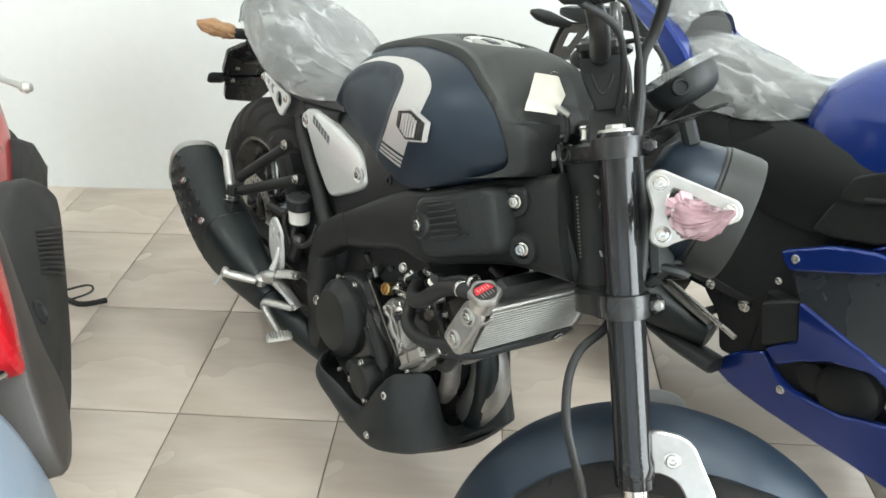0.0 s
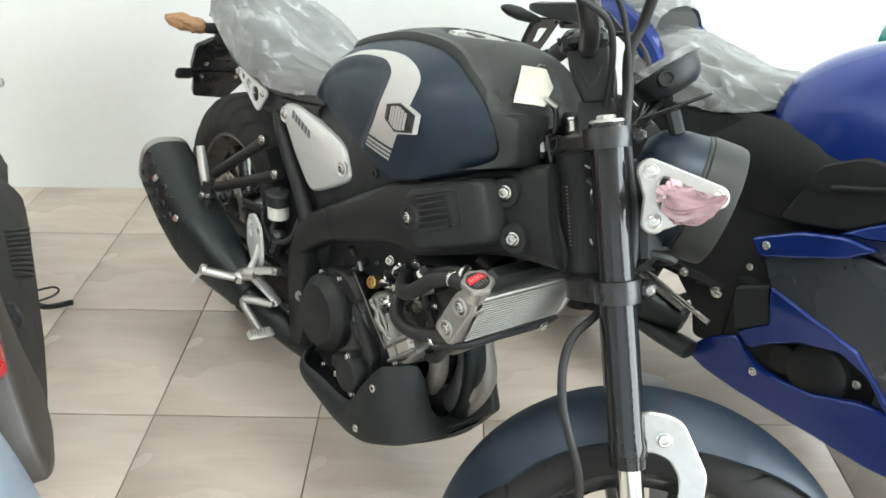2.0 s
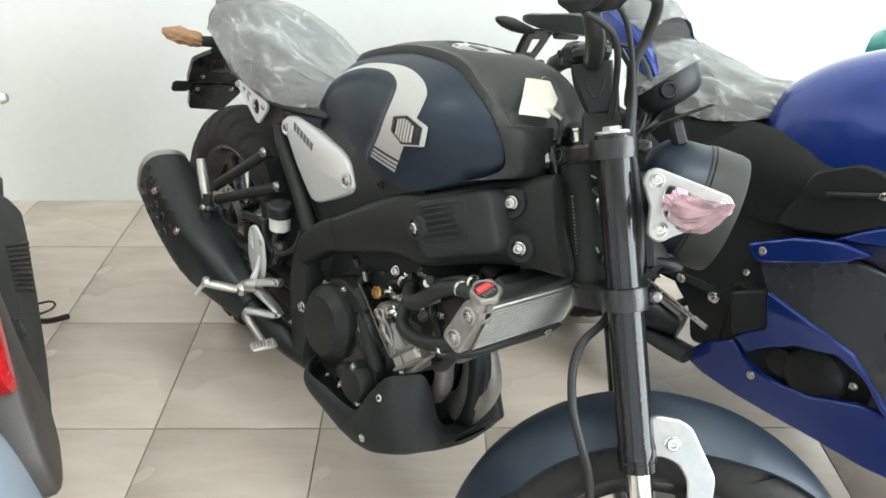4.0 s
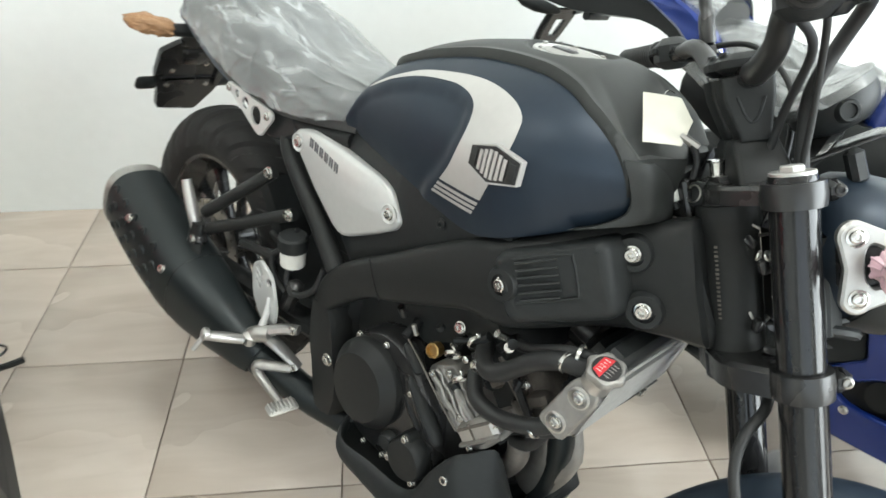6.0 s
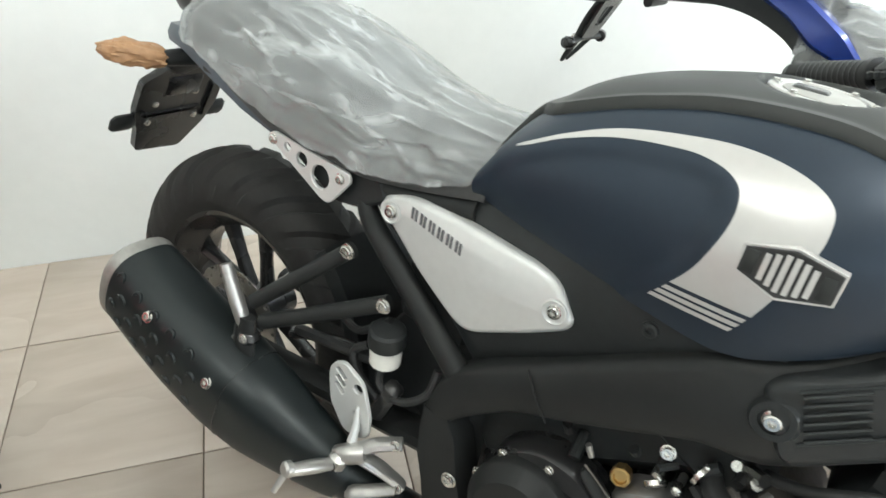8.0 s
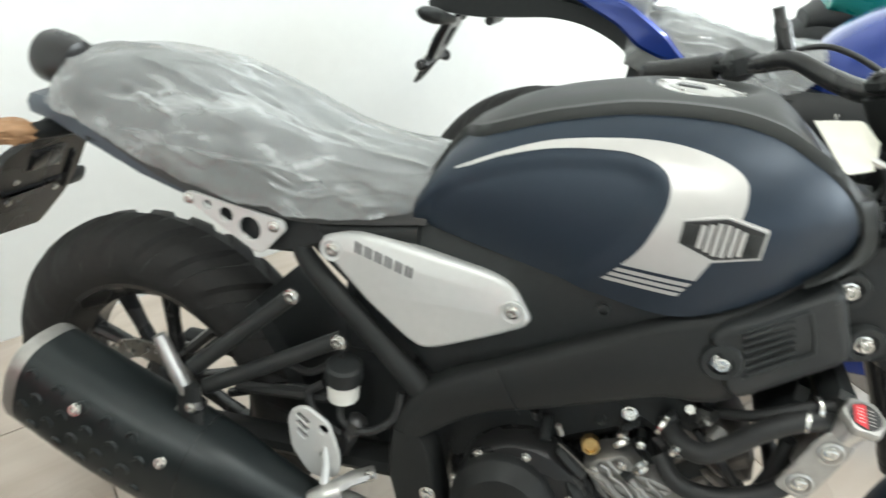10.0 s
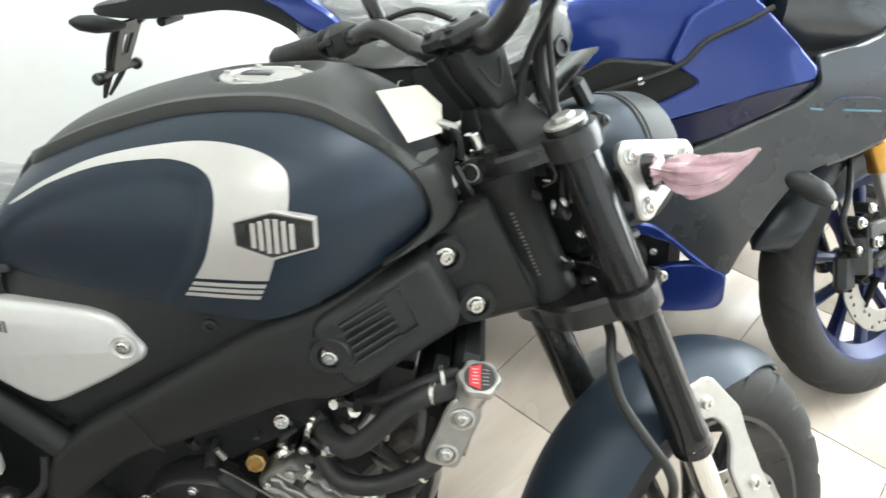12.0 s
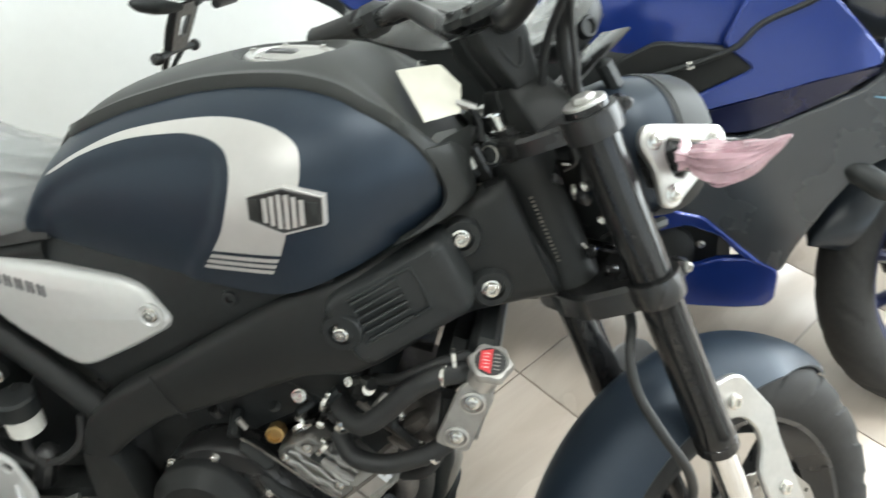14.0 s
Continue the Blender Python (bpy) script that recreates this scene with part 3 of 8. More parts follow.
for k in range(6):
    c = V(0.880, 0.688, 0) + ax_v * 0.0098 * k
    pts = [c, c + ax_u * 0.052]
    part("louvre", bm_tube([in_place(q.x, q.y, 0.0032) for q in pts], 0.0024, 6, 0, 0.7), M["black"], intake)
rim = [V(0.876, 0.682, 0), V(0.936, 0.717, 0), V(0.940, 0.728, 0), V(0.924, 0.766, 0), V(0.914, 0.769, 0), V(0.858, 0.737, 0)]
part("louvre_rim", bm_tube([in_place(q.x, q.y, 0.0028) for q in rim], 0.0018, 6, 4), M["black"], intake)
for p in ((0.850, 0.696), (0.966, 0.783), (1.002, 0.723)):
    y = smooth_curve(F_Y, p[0])
    part("bolt_boss", bm_lathe([(0.024, -0.012), (0.024, 0.004), (0.021, 0.009), (0.014, 0.009), (0.013, 0.004), (0.001, 0.004)], basis(V(p[0], -y - 0.002, p[1]), (0.28 if p[0] > 0.9 else 0, -1, 0)), 24), M["black"], bike)
    bolt(bike, V(p[0], -y - 0.007, p[1]), (0.28 if p[0] > 0.9 else 0, -1, 0), 0.0085, h=0.009)
# head tube
part("head_tube", bm_lathe([(0.030, -0.03), (0.036, -0.026), (0.036, 0.0), (0.032, 0.006), (0.032, 0.15), (0.036, 0.156), (0.036, 0.18), (0.03, 0.184)], S @ Matrix(), 28), M["frame"], bike)
bm = bmesh.new()
for k in range(17):
    random.seed(k)
    h = random.uniform(0.0022, 0.0034)
    box(bm, S @ pose(-0.0232, -0.0238, 0.134 - 0.0052 * k, 0, 0, 45.7), 0.0012, random.uniform(0.0035, 0.0048), h, 0.0004)
part("stamped_marks", bm, M["cast"], bike, "row of stamped marks on the head tube")
for sy in (-1, 1):
    bm = bmesh.new()
    pillow(bm, rounded([(1.005, 0.70), (1.082, 0.700), (1.076, 0.728), (1.034, 0.790), (1.010, 0.842), (0.985, 0.832)], 0.008), lambda u, v, h, s=sy: V(u, s * (0.046 - 0.25 * (u - 1.0) + h), v), [(0, -0.03), (0, 0.004), (0.004, 0.008)])
    part("head_gusset", bm, M["frame"], bike)

# ---- tank ----
ZB = [(0.462, 0.753), (0.60, 0.743), (0.70, 0.736), (0.786, 0.735), (0.857, 0.765), (0.921, 0.804), (0.950, 0.826), (1.0, 0.85)]
ZT = [(0.462, 0.800), (0.485, 0.845), (0.51, 0.873), (0.547, 0.902), (0.60, 0.926), (0.648, 0.941), (0.715, 0.957), (0.778, 0.964), (0.839, 0.963), (0.886, 0.951), (0.93, 0.929), (0.97, 0.898), (1.0, 0.872)]
ZS = [(0.462, 0.795), (0.491, 0.852), (0.532, 0.876), (0.579, 0.898), (0.621, 0.914), (0.70, 0.936), (0.786, 0.945), (0.84, 0.940), (0.880, 0.924), (0.908, 0.908), (0.930, 0.888), (0.944, 0.864), (0.951, 0.836)]
YM = [(0.462, 0.108), (0.48, 0.115), (0.51, 0.124), (0.56, 0.135), (0.65, 0.152), (0.75, 0.165), (0.81, 0.168), (0.86, 0.157), (0.90, 0.136), (0.925, 0.117), (0.948, 0.097), (0.97, 0.077), (1.0, 0.055)]
KNEE = [(0.440, 0.70), (0.470, 0.802), (0.512, 0.838), (0.565, 0.866), (0.62, 0.887), (0.678, 0.899), (0.709, 0.901), (0.733, 0.896), (0.745, 0.885), (0.747, 0.860), (0.734, 0.815), (0.716, 0.782), (0.695, 0.757), (0.66, 0.70)]


def knee_depth(x, z):
    inside, best = False, 9.0
    k = len(KNEE)
    for i in range(k):
        (x1, z1), (x2, z2) = KNEE[i], KNEE[(i + 1) % k]
        if (z1 > z) != (z2 > z) and x < (x2 - x1) * (z - z1) / (z2 - z1) + x1:
            inside = not inside
        dx, dz = x2 - x1, z2 - z1
        t = max(0, min(1, ((x - x1) * dx + (z - z1) * dz) / (dx * dx + dz * dz)))
        best = min(best, math.hypot(x - x1 - t * dx, z - z1 - t * dz))
    if not inside:
        return 0.0
    t = min(1, best / 0.022)
    return 0.0075 * t * t * (3 - 2 * t)


def tank_dims(x):
    zb, zt, ym = smooth_curve(ZB, x), smooth_curve(ZT, x), smooth_curve(YM, x)
    return zb, zt, ym, zb + 0.46 * (zt - zb)


def tank_y(x, z):
    zb, zt, ym, zm = tank_dims(x)
    if z <= zm:
        w = max(0, (z - zb) / (zm - zb))
        y = ym * (1 - 0.13 * (1 - w) ** 2)
    else:
        s = min(1, (z - zm) / (zt - zm))
        y = ym * max(0, 1 - s * s) ** 0.44
    return y - knee_depth(x, z)


XS = np.linspace(0.462, 0.950, 86)
for sy in (-1, 1):
    loops = []
    for x in XS:
        zb, zt, ym, zm = tank_dims(x)
        zs = min(smooth_curve(ZS, x), zt - 0.004)
        lp = [V(x, sy * (tank_y(x, zb) - 0.03), zb - 0.004)]
        for w in np.linspace(0, 1, 46):
            z = zb + (zs - zb) * (1 - (1 - w) ** 1.25)
            lp.append(V(x, sy * tank_y(x, z), z))
        lp.append(V(x, sy * (tank_y(x, zs) - 0.012), zs - 0.004))
        loops.append(lp)
    bm = bmesh.new()
    rings(bm, loops, close=False, cap=False)
    for end, dx in ((loops[0], 0.0), (loops[-1], 0.0)):
        vs = [bm.verts.new(p) for p in end] + [bm.verts.new(V(p.x, sy * 0.03, p.z)) for p in (end[-1], end[0])]
        bm.faces.new(vs)
    bmesh.ops.remove_doubles(bm, verts=bm.verts, dist=1e-5)
    part("tank_side_panel", bm, M["blue"], bike, "matt navy tank panel with a recessed knee grip", sharp=50)

# centre cover of the tank: dished ahead of the filler, its nose undercut
loops = []
for x in np.linspace(0.462, 0.970, 150):
    zb, zt, ym, zm = tank_dims(x)
    zs = min(smooth_curve(ZS, x), zt - 0.003)
    if x > 0.944:
        zs = 0.852
    ys = tank_y(x, min(zs, zt - 0.002)) if x <= 0.944 else interp(x, (0.944, 0.950, 0.958, 0.965, 0.970), (tank_y(0.944, 0.866), 0.088, 0.072, 0.053, 0.032))
    dish = 0.036 * max(0, min(1, (x - 0.835) / 0.075)) ** 1.5
    lp = [V(x, -(ys - 0.014), zs - 0.010), V(x, -(ys + 0.0012), zs - 0.001), V(x, -(ys + 0.0015), zs + 0.004), V(x, -(ys * 0.955), zs + 0.0125)]
    for f in np.linspace(0.90, 0, 26):
        y = ys * f
        s = max(0, 1 - (y / max(ym, 1e-3)) ** (1 / 0.44)) ** 0.5
        z = max(zs + 0.013, zm + (zt - zm) * s + 0.006) - dish * min(1, max(0, (0.93 - f) / 0.3))
        z -= 0.0125 * max(0.0, min(1.0, (0.062 - math.hypot(x - 0.763, y)) / 0.009))
        if x > 0.944:
            z = max(z, interp(x, (0.944, 0.957, 0.970), (0.876, 0.880, 0.886)) - 0.010 * f)
        lp.append(V(x, -y, z))
    lp += [V(p.x, -p.y, p.z) for p in reversed(lp[:-1])]
    loops.append(lp)
bm = bmesh.new()
rings(bm, loops, close=True, cap=True)
part("tank_cover", bm, M["cover"], bike, "dark grey plastic spine over the tank", sharp=45)
# side cheeks of the cover that run down to the frame ahead of the navy panels
for sy in (-1, 1):
    loops = []
    for z, x0, x1 in ((0.797, 0.905, 0.980), (0.806, 0.922, 0.981), (0.816, 0.936, 0.981), (0.827, 0.947, 0.980), (0.838, 0.951, 0.978), (0.850, 0.950, 0.975), (0.862, 0.946, 0.971), (0.874, 0.941, 0.967), (0.884, 0.935, 0.962), (0.892, 0.930, 0.956)):
        yo = smooth_curve(YM, x0) + 0.001 - 0.12 * max(0, z - 0.86) - 0.5 * max(0, z - 0.882)
        lp = [V(x0 + 0.002, sy * (yo - 0.014), z), V(x0, sy * (yo - 0.001), z), V(x0 + 0.003, sy * (yo + 0.0012), z)]
        for a in np.linspace(0.12, 1, 9):
            bulge = 0.010 * math.sin(math.pi * a) - (0.0022 if a > 0.55 else 0.0)
            lp.append(V(x0 + 0.003 + (x1 - x0 - 0.003) * a + bulge, sy * (yo + (0.036 - yo) * a ** 1.15 + 0.5 * bulge), z))
        lp += [V(x1 - 0.004, sy * 0.028, z), V(x0 + 0.004, sy * 0.05, z)]
        loops.append([p + V(0, 0, 0.42 * (p.x - x0) * max(0, (0.850 - z) / 0.053)) for p in lp])
    bm = bmesh.new()
    rings(bm, [[Vector(p) for p in lp] for lp in zip(*[catmull(c, 3) for c in zip(*loops)])])
    part("cover_cheek", bm, M["cover"], bike, sharp=50)
# fuel cap
capm = basis(V(0.763, 0, 0.9548), (0.0, 0, 1), (1, 0, 0))
cap = part("fuel_cap", bm_lathe([(0.052, -0.012), (0.052, 0.003), (0.0505, 0.0045), (0.043, 0.0045), (0.042, 0.002), (0.033, 0.002), (0.030, 0.003), (0.001, 0.003)], capm, 44), M["alu"], bike, "aluminium fuel filler cap")
part("cap_centre", bm_lathe([(0.038, 0.0), (0.038, 0.004), (0.036, 0.005), (0.001, 0.0055)], capm, 36), M["alu_dull"], cap, "grey centre of the filler cap")
part("key_flap", bm_box(capm @ pose(-0.012, 0, 0.005), 0.034, 0.020, 0.005, 0.002), M["gloss"], cap)
for k in range(6):
    bolt(cap, capm @ V(0.0455 * math.cos(k * 1.047), 0.0455 * math.sin(k * 1.047), 0.0055), (0, 0, 1), 0.0035, M["zinc"])


def decal(bm, a, b, off, n=30, wide=7):
    """A strip painted between two curves of (x, z) on the tank's side."""
    ca, cb = catmull([V(p[0], 0, p[1]) for p in a], 8), catmull([V(p[0], 0, p[1]) for p in b], 8)

    def at(c, t):
        i = t * (len(c) - 1)
        k = min(int(i), len(c) - 2)
        return c[k].lerp(c[k + 1], i - k)
    loops = []
    for t in np.linspace(0, 1, n):
        lp = []
        for w in np.linspace(0, 1, wide):
            p = at(ca, t).lerp(at(cb, t), w)
            z = min(p.z, smooth_curve(ZS, p.x) - 0.001)
            lp.append(V(p.x, off[0] * (tank_y(p.x, z) + off[1]), z))
        loops.append(lp)
    rings(bm, loops, close=False, cap=False)


STRIPE_IN = [(0.508, 0.8375), (0.525, 0.846), (0.565, 0.868), (0.62, 0.889), (0.678, 0.901), (0.709, 0.903), (0.734, 0.898), (0.747, 0.886), (0.749, 0.860), (0.736, 0.815), (0.719, 0.786)]
STRIPE_OUT = [(0.508, 0.839), (0.525, 0.850), (0.565, 0.873), (0.62, 0.897), (0.69, 0.914), (0.74, 0.920), (0.785, 0.9165), (0.813, 0.906), (0.822, 0.889), (0.819, 0.855), (0.796, 0.790)]
for sy in (-1, 1):
    bm = bmesh.new()
    decal(bm, STRIPE_IN, STRIPE_OUT, (sy, 0.0007), 70)
    stripe = part("tank_stripe", bm, M["silver_paint"], bike, "silver stripe curling round the knee grip")
    for k in range(3):
        t0 = k * 0.0085
        bm = bmesh.new()
        a0, a1 = V(0.7165 - t0 * 0.66, 0, 0.7815 - t0 * 0.92), V(0.7935 - t0 * 0.45, 0, 0.7855 - t0 * 0.92)
        decal(bm, [(a0.x, a0.z), (a1.x, a1.z)], [(a0.x - 0.0035, a0.z - 0.0050), (a1.x - 0.0025, a1.z - 0.0050)], (sy, 0.0007), 16, 3)
        part("pinstripe", bm, M["silver_paint"], stripe)
    # hexagonal badge, its lettering left as plain upright bars
    def bplace(u, v, h, s=sy):
        x, z = 0.8075 + u, 0.8435 + v + u * 0.05
        return V(x, s * (tank_y(0.807, 0.84) + 0.002 + h - 0.10 * u * u / 0.05 - (0.807 - x) * 0.06 + 0.10 * max(0, v) ** 2 * -8), z)
    hexo = [(-0.0405, 0.013), (0.0, 0.0255), (0.041, 0.0165), (0.041, -0.0135), (-0.002, -0.0255), (-0.0405, -0.0135)]
    bm = bmesh.new()
    pillow(bm, hexo, bplace, [(0, -0.006), (0, 0.0025), (0.0008, 0.003)])
    badge = part("badge", bm, M["silver_paint"], bike, "raised hexagonal badge, dark with a silver rim")
    bm = bmesh.new()
    pillow(bm, inset(hexo, 0.0028), bplace, [(0, 0.002), (0, 0.0034), (0.0006, 0.0038)])
    part("badge_field", bm, M["print"], badge)
    for u, hh in ((-0.0190, 0.0125), (-0.0114, 0.0150), (-0.0038, 0.0175), (0.0038, 0.0175), (0.0114, 0.0155), (0.0190, 0.0130)):
        bm = bmesh.new()
        pillow(bm, [(u - 0.0024, -hh), (u + 0.0024, -hh), (u + 0.0024, hh), (u - 0.0024, hh)], bplace, [(0, 0.003), (0, 0.0046), (0.0006, 0.005)])
        part("badge_bar", bm, M["silver_paint"], badge)
    for u in (-0.0305, 0.0305):
        bm = bmesh.new()
        pillow(bm, [(u - 0.005, -0.011), (u + 0.005, -0.011), (u + 0.005, 0.011), (u - 0.005, 0.011)], bplace, [(0, 0.003), (0, 0.0042), (0.0006, 0.0045)])
        part("badge_window", bm, M["cover"], badge)

# ---- black side covers and silver side panels ----
SIDE_T = ((0.288, 0.722), (0.335, 0.742), (0.462, 0.772), (0.60, 0.770), (0.79, 0.756), (0.838, 0.752))
SIDE_B = ((0.288, 0.714), (0.330, 0.672), (0.48, 0.560), (0.515, 0.532), (0.55, 0.560), (0.616, 0.604), (0.708, 0.668), (0.79, 0.722), (0.838, 0.748))
def side_y(u):
    return interp(u, (0.28, 0.36, 0.46, 0.62, 0.72, 0.84), (0.098, 0.099, 0.098, 0.116, 0.125, 0.134))
PANEL = rounded([(0.331, 0.695), (0.350, 0.718), (0.395, 0.728), (0.575, 0.7185), (0.604, 0.710), (0.634, 0.672), (0.628, 0.657), (0.582, 0.6265), (0.515, 0.588), (0.494, 0.5825), (0.474, 0.590), (0.415, 0.627)], 0.016)
def panel_y(u):
    return interp(u, (0.33, 0.50, 0.64), (0.104, 0.110, 0.116))
for sy in (-1, 1):
    loops = []
    for u in np.linspace(0.288, 0.838, 70):
        zt, zb = interp(u, *zip(*SIDE_T)), interp(u, *zip(*SIDE_B))
        lp = [V(u, sy * (side_y(u) - 0.045), zb)]
        for f, h in ((0.0, -0.007), (0.04, -0.002), (0.12, 0.0), (0.5, 0.0), (0.8, -0.001), (0.93, -0.006), (1.0, -0.016)):
            lp.append(V(u, sy * (side_y(u) + h - (0.010 if 0.44 < u < 0.60 and f > 0.85 else 0)), zb + (zt - zb) * f))
        lp.append(V(u, sy * (side_y(u) - 0.045), zt))
        loops.append(lp)
    bm = bmesh.new()
    rings(bm, loops)
    part("side_cover", bm, M["black"], bike)
    bm = bmesh.new()
    pillow(bm, PANEL, lambda u, v, h, s=sy: V(u, s * (panel_y(u) + h), v), [(0.001, -0.01), (0, 0), (0.001, 0.004), (0.004, 0.0075), (0.009, 0.0095)])
    panel = part("side_panel", bm, M["panel"], bike, "satin silver side panel with two bolts")
    for p in ((0.358, 0.693), (0.609, 0.676)):
        part("bolt_cup", bm_lathe([(0.0155, 0), (0.0165, 0.0035), (0.0145, 0.0045), (0.012, 0.002), (0.001, 0.0015)], basis(V(p[0], sy * (panel_y(p[0]) + 0.008), p[1]), (0, sy, 0)), 24), M["panel"], panel)
        bolt(panel, V(p[0], sy * (panel_y(p[0]) + 0.0095), p[1]), (0, sy, 0), 0.0075, M["zinc"], h=0.006)
    for k in range(12):
        u0, v0 = 0.391 + 0.0145 * (k // 2) + 0.0058 * (k % 2), 0.7075 - 0.0014 * k
        bm = bmesh.new()
        pillow(bm, [(u0, v0 - 0.0085), (u0 + 0.0036, v0 - 0.009), (u0 + 0.0036, v0 + 0.0065), (u0, v0 + 0.007)], lambda u, v, h, s=sy: V(u, s * (panel_y(u) + 0.0102 + h), v), [(0, -0.004), (0, 0.0006), (0.0004, 0.0009)])
        part("letter_bar", bm, M["letter"], panel)
bolt(bike, V(0.714, -0.124, 0.711), (0, -1, 0), 0.0085, M["black"])
# sloping subframe tube below the panel, seat rail
for sy in (-1, 1):
    part("subframe_tube", bm_tube([V(0.300, sy * 0.100, 0.690), V(0.330, sy * 0.104, 0.652), V(0.43, sy * 0.110, 0.575), V(0.505, sy * 0.118, 0.520)], [0.012, 0.016, 0.017, 0.018], 12, 5), M["frame"], bike)
    part("seat_rail", bm_tube([V(0.47, sy * 0.09, 0.735), V(0.30, sy * 0.098, 0.712), V(0.15, sy * 0.092, 0.728), V(-0.05, sy * 0.075, 0.760)], 0.015, 10, 6), M["frame"], bike)
    # drilled triangular plate
    bm = bmesh.new()
    tri = rounded([(0.135, 0.722), (0.147, 0.733), (0.293, 0.724), (0.298, 0.712), (0.264, 0.669), (0.250, 0.668)], 0.010)
    plate(bm, tri, [circle(0.177, 0.719, 0.0065, 14), circle(0.206, 0.711, 0.0105, 18), circle(0.243, 0.700, 0.0165, 24)], lambda u, v, h, s=sy: V(u, s * (0.121 + h + 0.02 * (u - 0.13)), v), 0.005)
    tp = part("drilled_plate", bm, M["panel"], bike, "silver triangular plate with three round holes")
    bolt(tp, V(0.149, sy * 0.126, 0.722), (0, sy, 0), 0.0065)
    bolt(tp, V(0.280, sy * 0.129, 0.712), (0, sy, 0), 0.0065)
    bm = bmesh.new()
    pillow(bm, rounded([(0.12, 0.735), (0.20, 0.744), (0.33, 0.735), (0.35, 0.70), (0.30, 0.672), (0.255, 0.665)], 0.012), lambda u, v, h, s=sy: V(u, s * (0.105 + h), v), [(0, -0.03), (0, 0.003), (0.005, 0.008)])
    part("rail_cover", bm, M["black"], bike)

# ---- seat under its plastic wrap, tail, lamp, plate holder ----
SEAT_T = [(-0.132, 0.800), (-0.118, 0.830), (-0.088, 0.855), (-0.042, 0.874), (0.05, 0.880), (0.13, 0.873), (0.208, 0.852), (0.291, 0.824), (0.369, 0.812), (0.44, 0.812), (0.475, 0.806)]
SEAT_B = [(-0.132, 0.783), (-0.05, 0.785), (0.044, 0.752), (0.137, 0.732), (0.253, 0.732), (0.312, 0.728), (0.393, 0.738), (0.475, 0.752)]
SEAT_W = [(-0.132, 0.058), (-0.10, 0.082), (-0.05, 0.098), (0.05, 0.108), (0.16, 0.122), (0.26, 0.128), (0.36, 0.118), (0.475, 0.098)]


def fold(p):
    """Fine crumples of loose film."""
    w = V(noise.noise(p * 9), noise.noise(p * 9 + V(5, 1, 3)), noise.noise(p * 9 + V(2, 7, 4))) * 0.05
    q = p + w
    r = lambda v: max(0.0, 1 - 3.2 * abs(noise.noise(v))) ** 1.5
    return 0.75 * r(V(q.x * 6 + q.z * 9, q.y * 8, q.z * 5)) + 0.6 * r(V(q.x * 4 - q.z * 12, q.y * 14, q.z * 16) + V(9, 3, 1)) + 0.35 * r(q * 26) + 0.2 * noise.noise(q * 30)


# long pulled creases of the seat's film, as segments on the unrolled sheet (length along the seat, way round it)
random.seed(31)
CREASE = [(0.05, 0.33, 0.20, 0.30, 0.0042, 0.0065), (0.02, 0.36, 0.13, 0.395, 0.004, 0.007), (0.10, 0.275, 0.29, 0.265, 0.004, 0.006), (0.27, 0.345, 0.31, 0.275, 0.004, 0.006), (0.20, 0.25, 0.40, 0.262, 0.004, 0.006), (-0.10, 0.29, -0.02, 0.385, 0.004, 0.006), (-0.13, 0.25, 0.06, 0.235, 0.005, 0.007), (0.30, 0.33, 0.45, 0.345, 0.004, 0.005), (0.33, 0.26, 0.46, 0.30, 0.004, 0.006)]
for cu, cv, count in ((0.43, 0.38, 14), (0.36, 0.41, 10), (0.30, 0.30, 8), (0.16, 0.34, 7), (0.05, 0.28, 7), (-0.09, 0.34, 9), (0.43, 0.08, 10), (0.10, 0.12, 6), (-0.05, 0.10, 6)):
    for k in range(count):
        a, ln = random.uniform(0, 6.28), random.uniform(0.04, 0.15)
        u, v = cu + random.gauss(0, 0.03), cv + random.gauss(0, 0.025)
        CREASE.append((u, v, u + ln * math.cos(a), v + 0.8 * ln * math.sin(a), random.uniform(0.0014, 0.0032), random.uniform(0.0014, 0.0036)))
CR = np.array(CREASE)


def crease(u, v):
    u += 0.006 * noise.noise(V(u * 18, v * 18, 0.0))
    v += 0.006 * noise.noise(V(u * 18, v * 18, 5.0))
    dx, dy = CR[:, 2] - CR[:, 0], CR[:, 3] - CR[:, 1]
    t = np.clip(((u - CR[:, 0]) * dx + (v - CR[:, 1]) * dy) / (dx * dx + dy * dy), 0, 1)
    d = np.hypot(u - CR[:, 0] - t * dx, v - CR[:, 1] - t * dy)
    end = 1 - (2 * t - 1) ** 4
    side = np.where((u - CR[:, 0]) * dy - (v - CR[:, 1]) * dx > 0, 1.0, 2.6)
    return float(np.sum(CR[:, 5] * end * np.exp(-(d / (CR[:, 4] * side)) ** 2)))


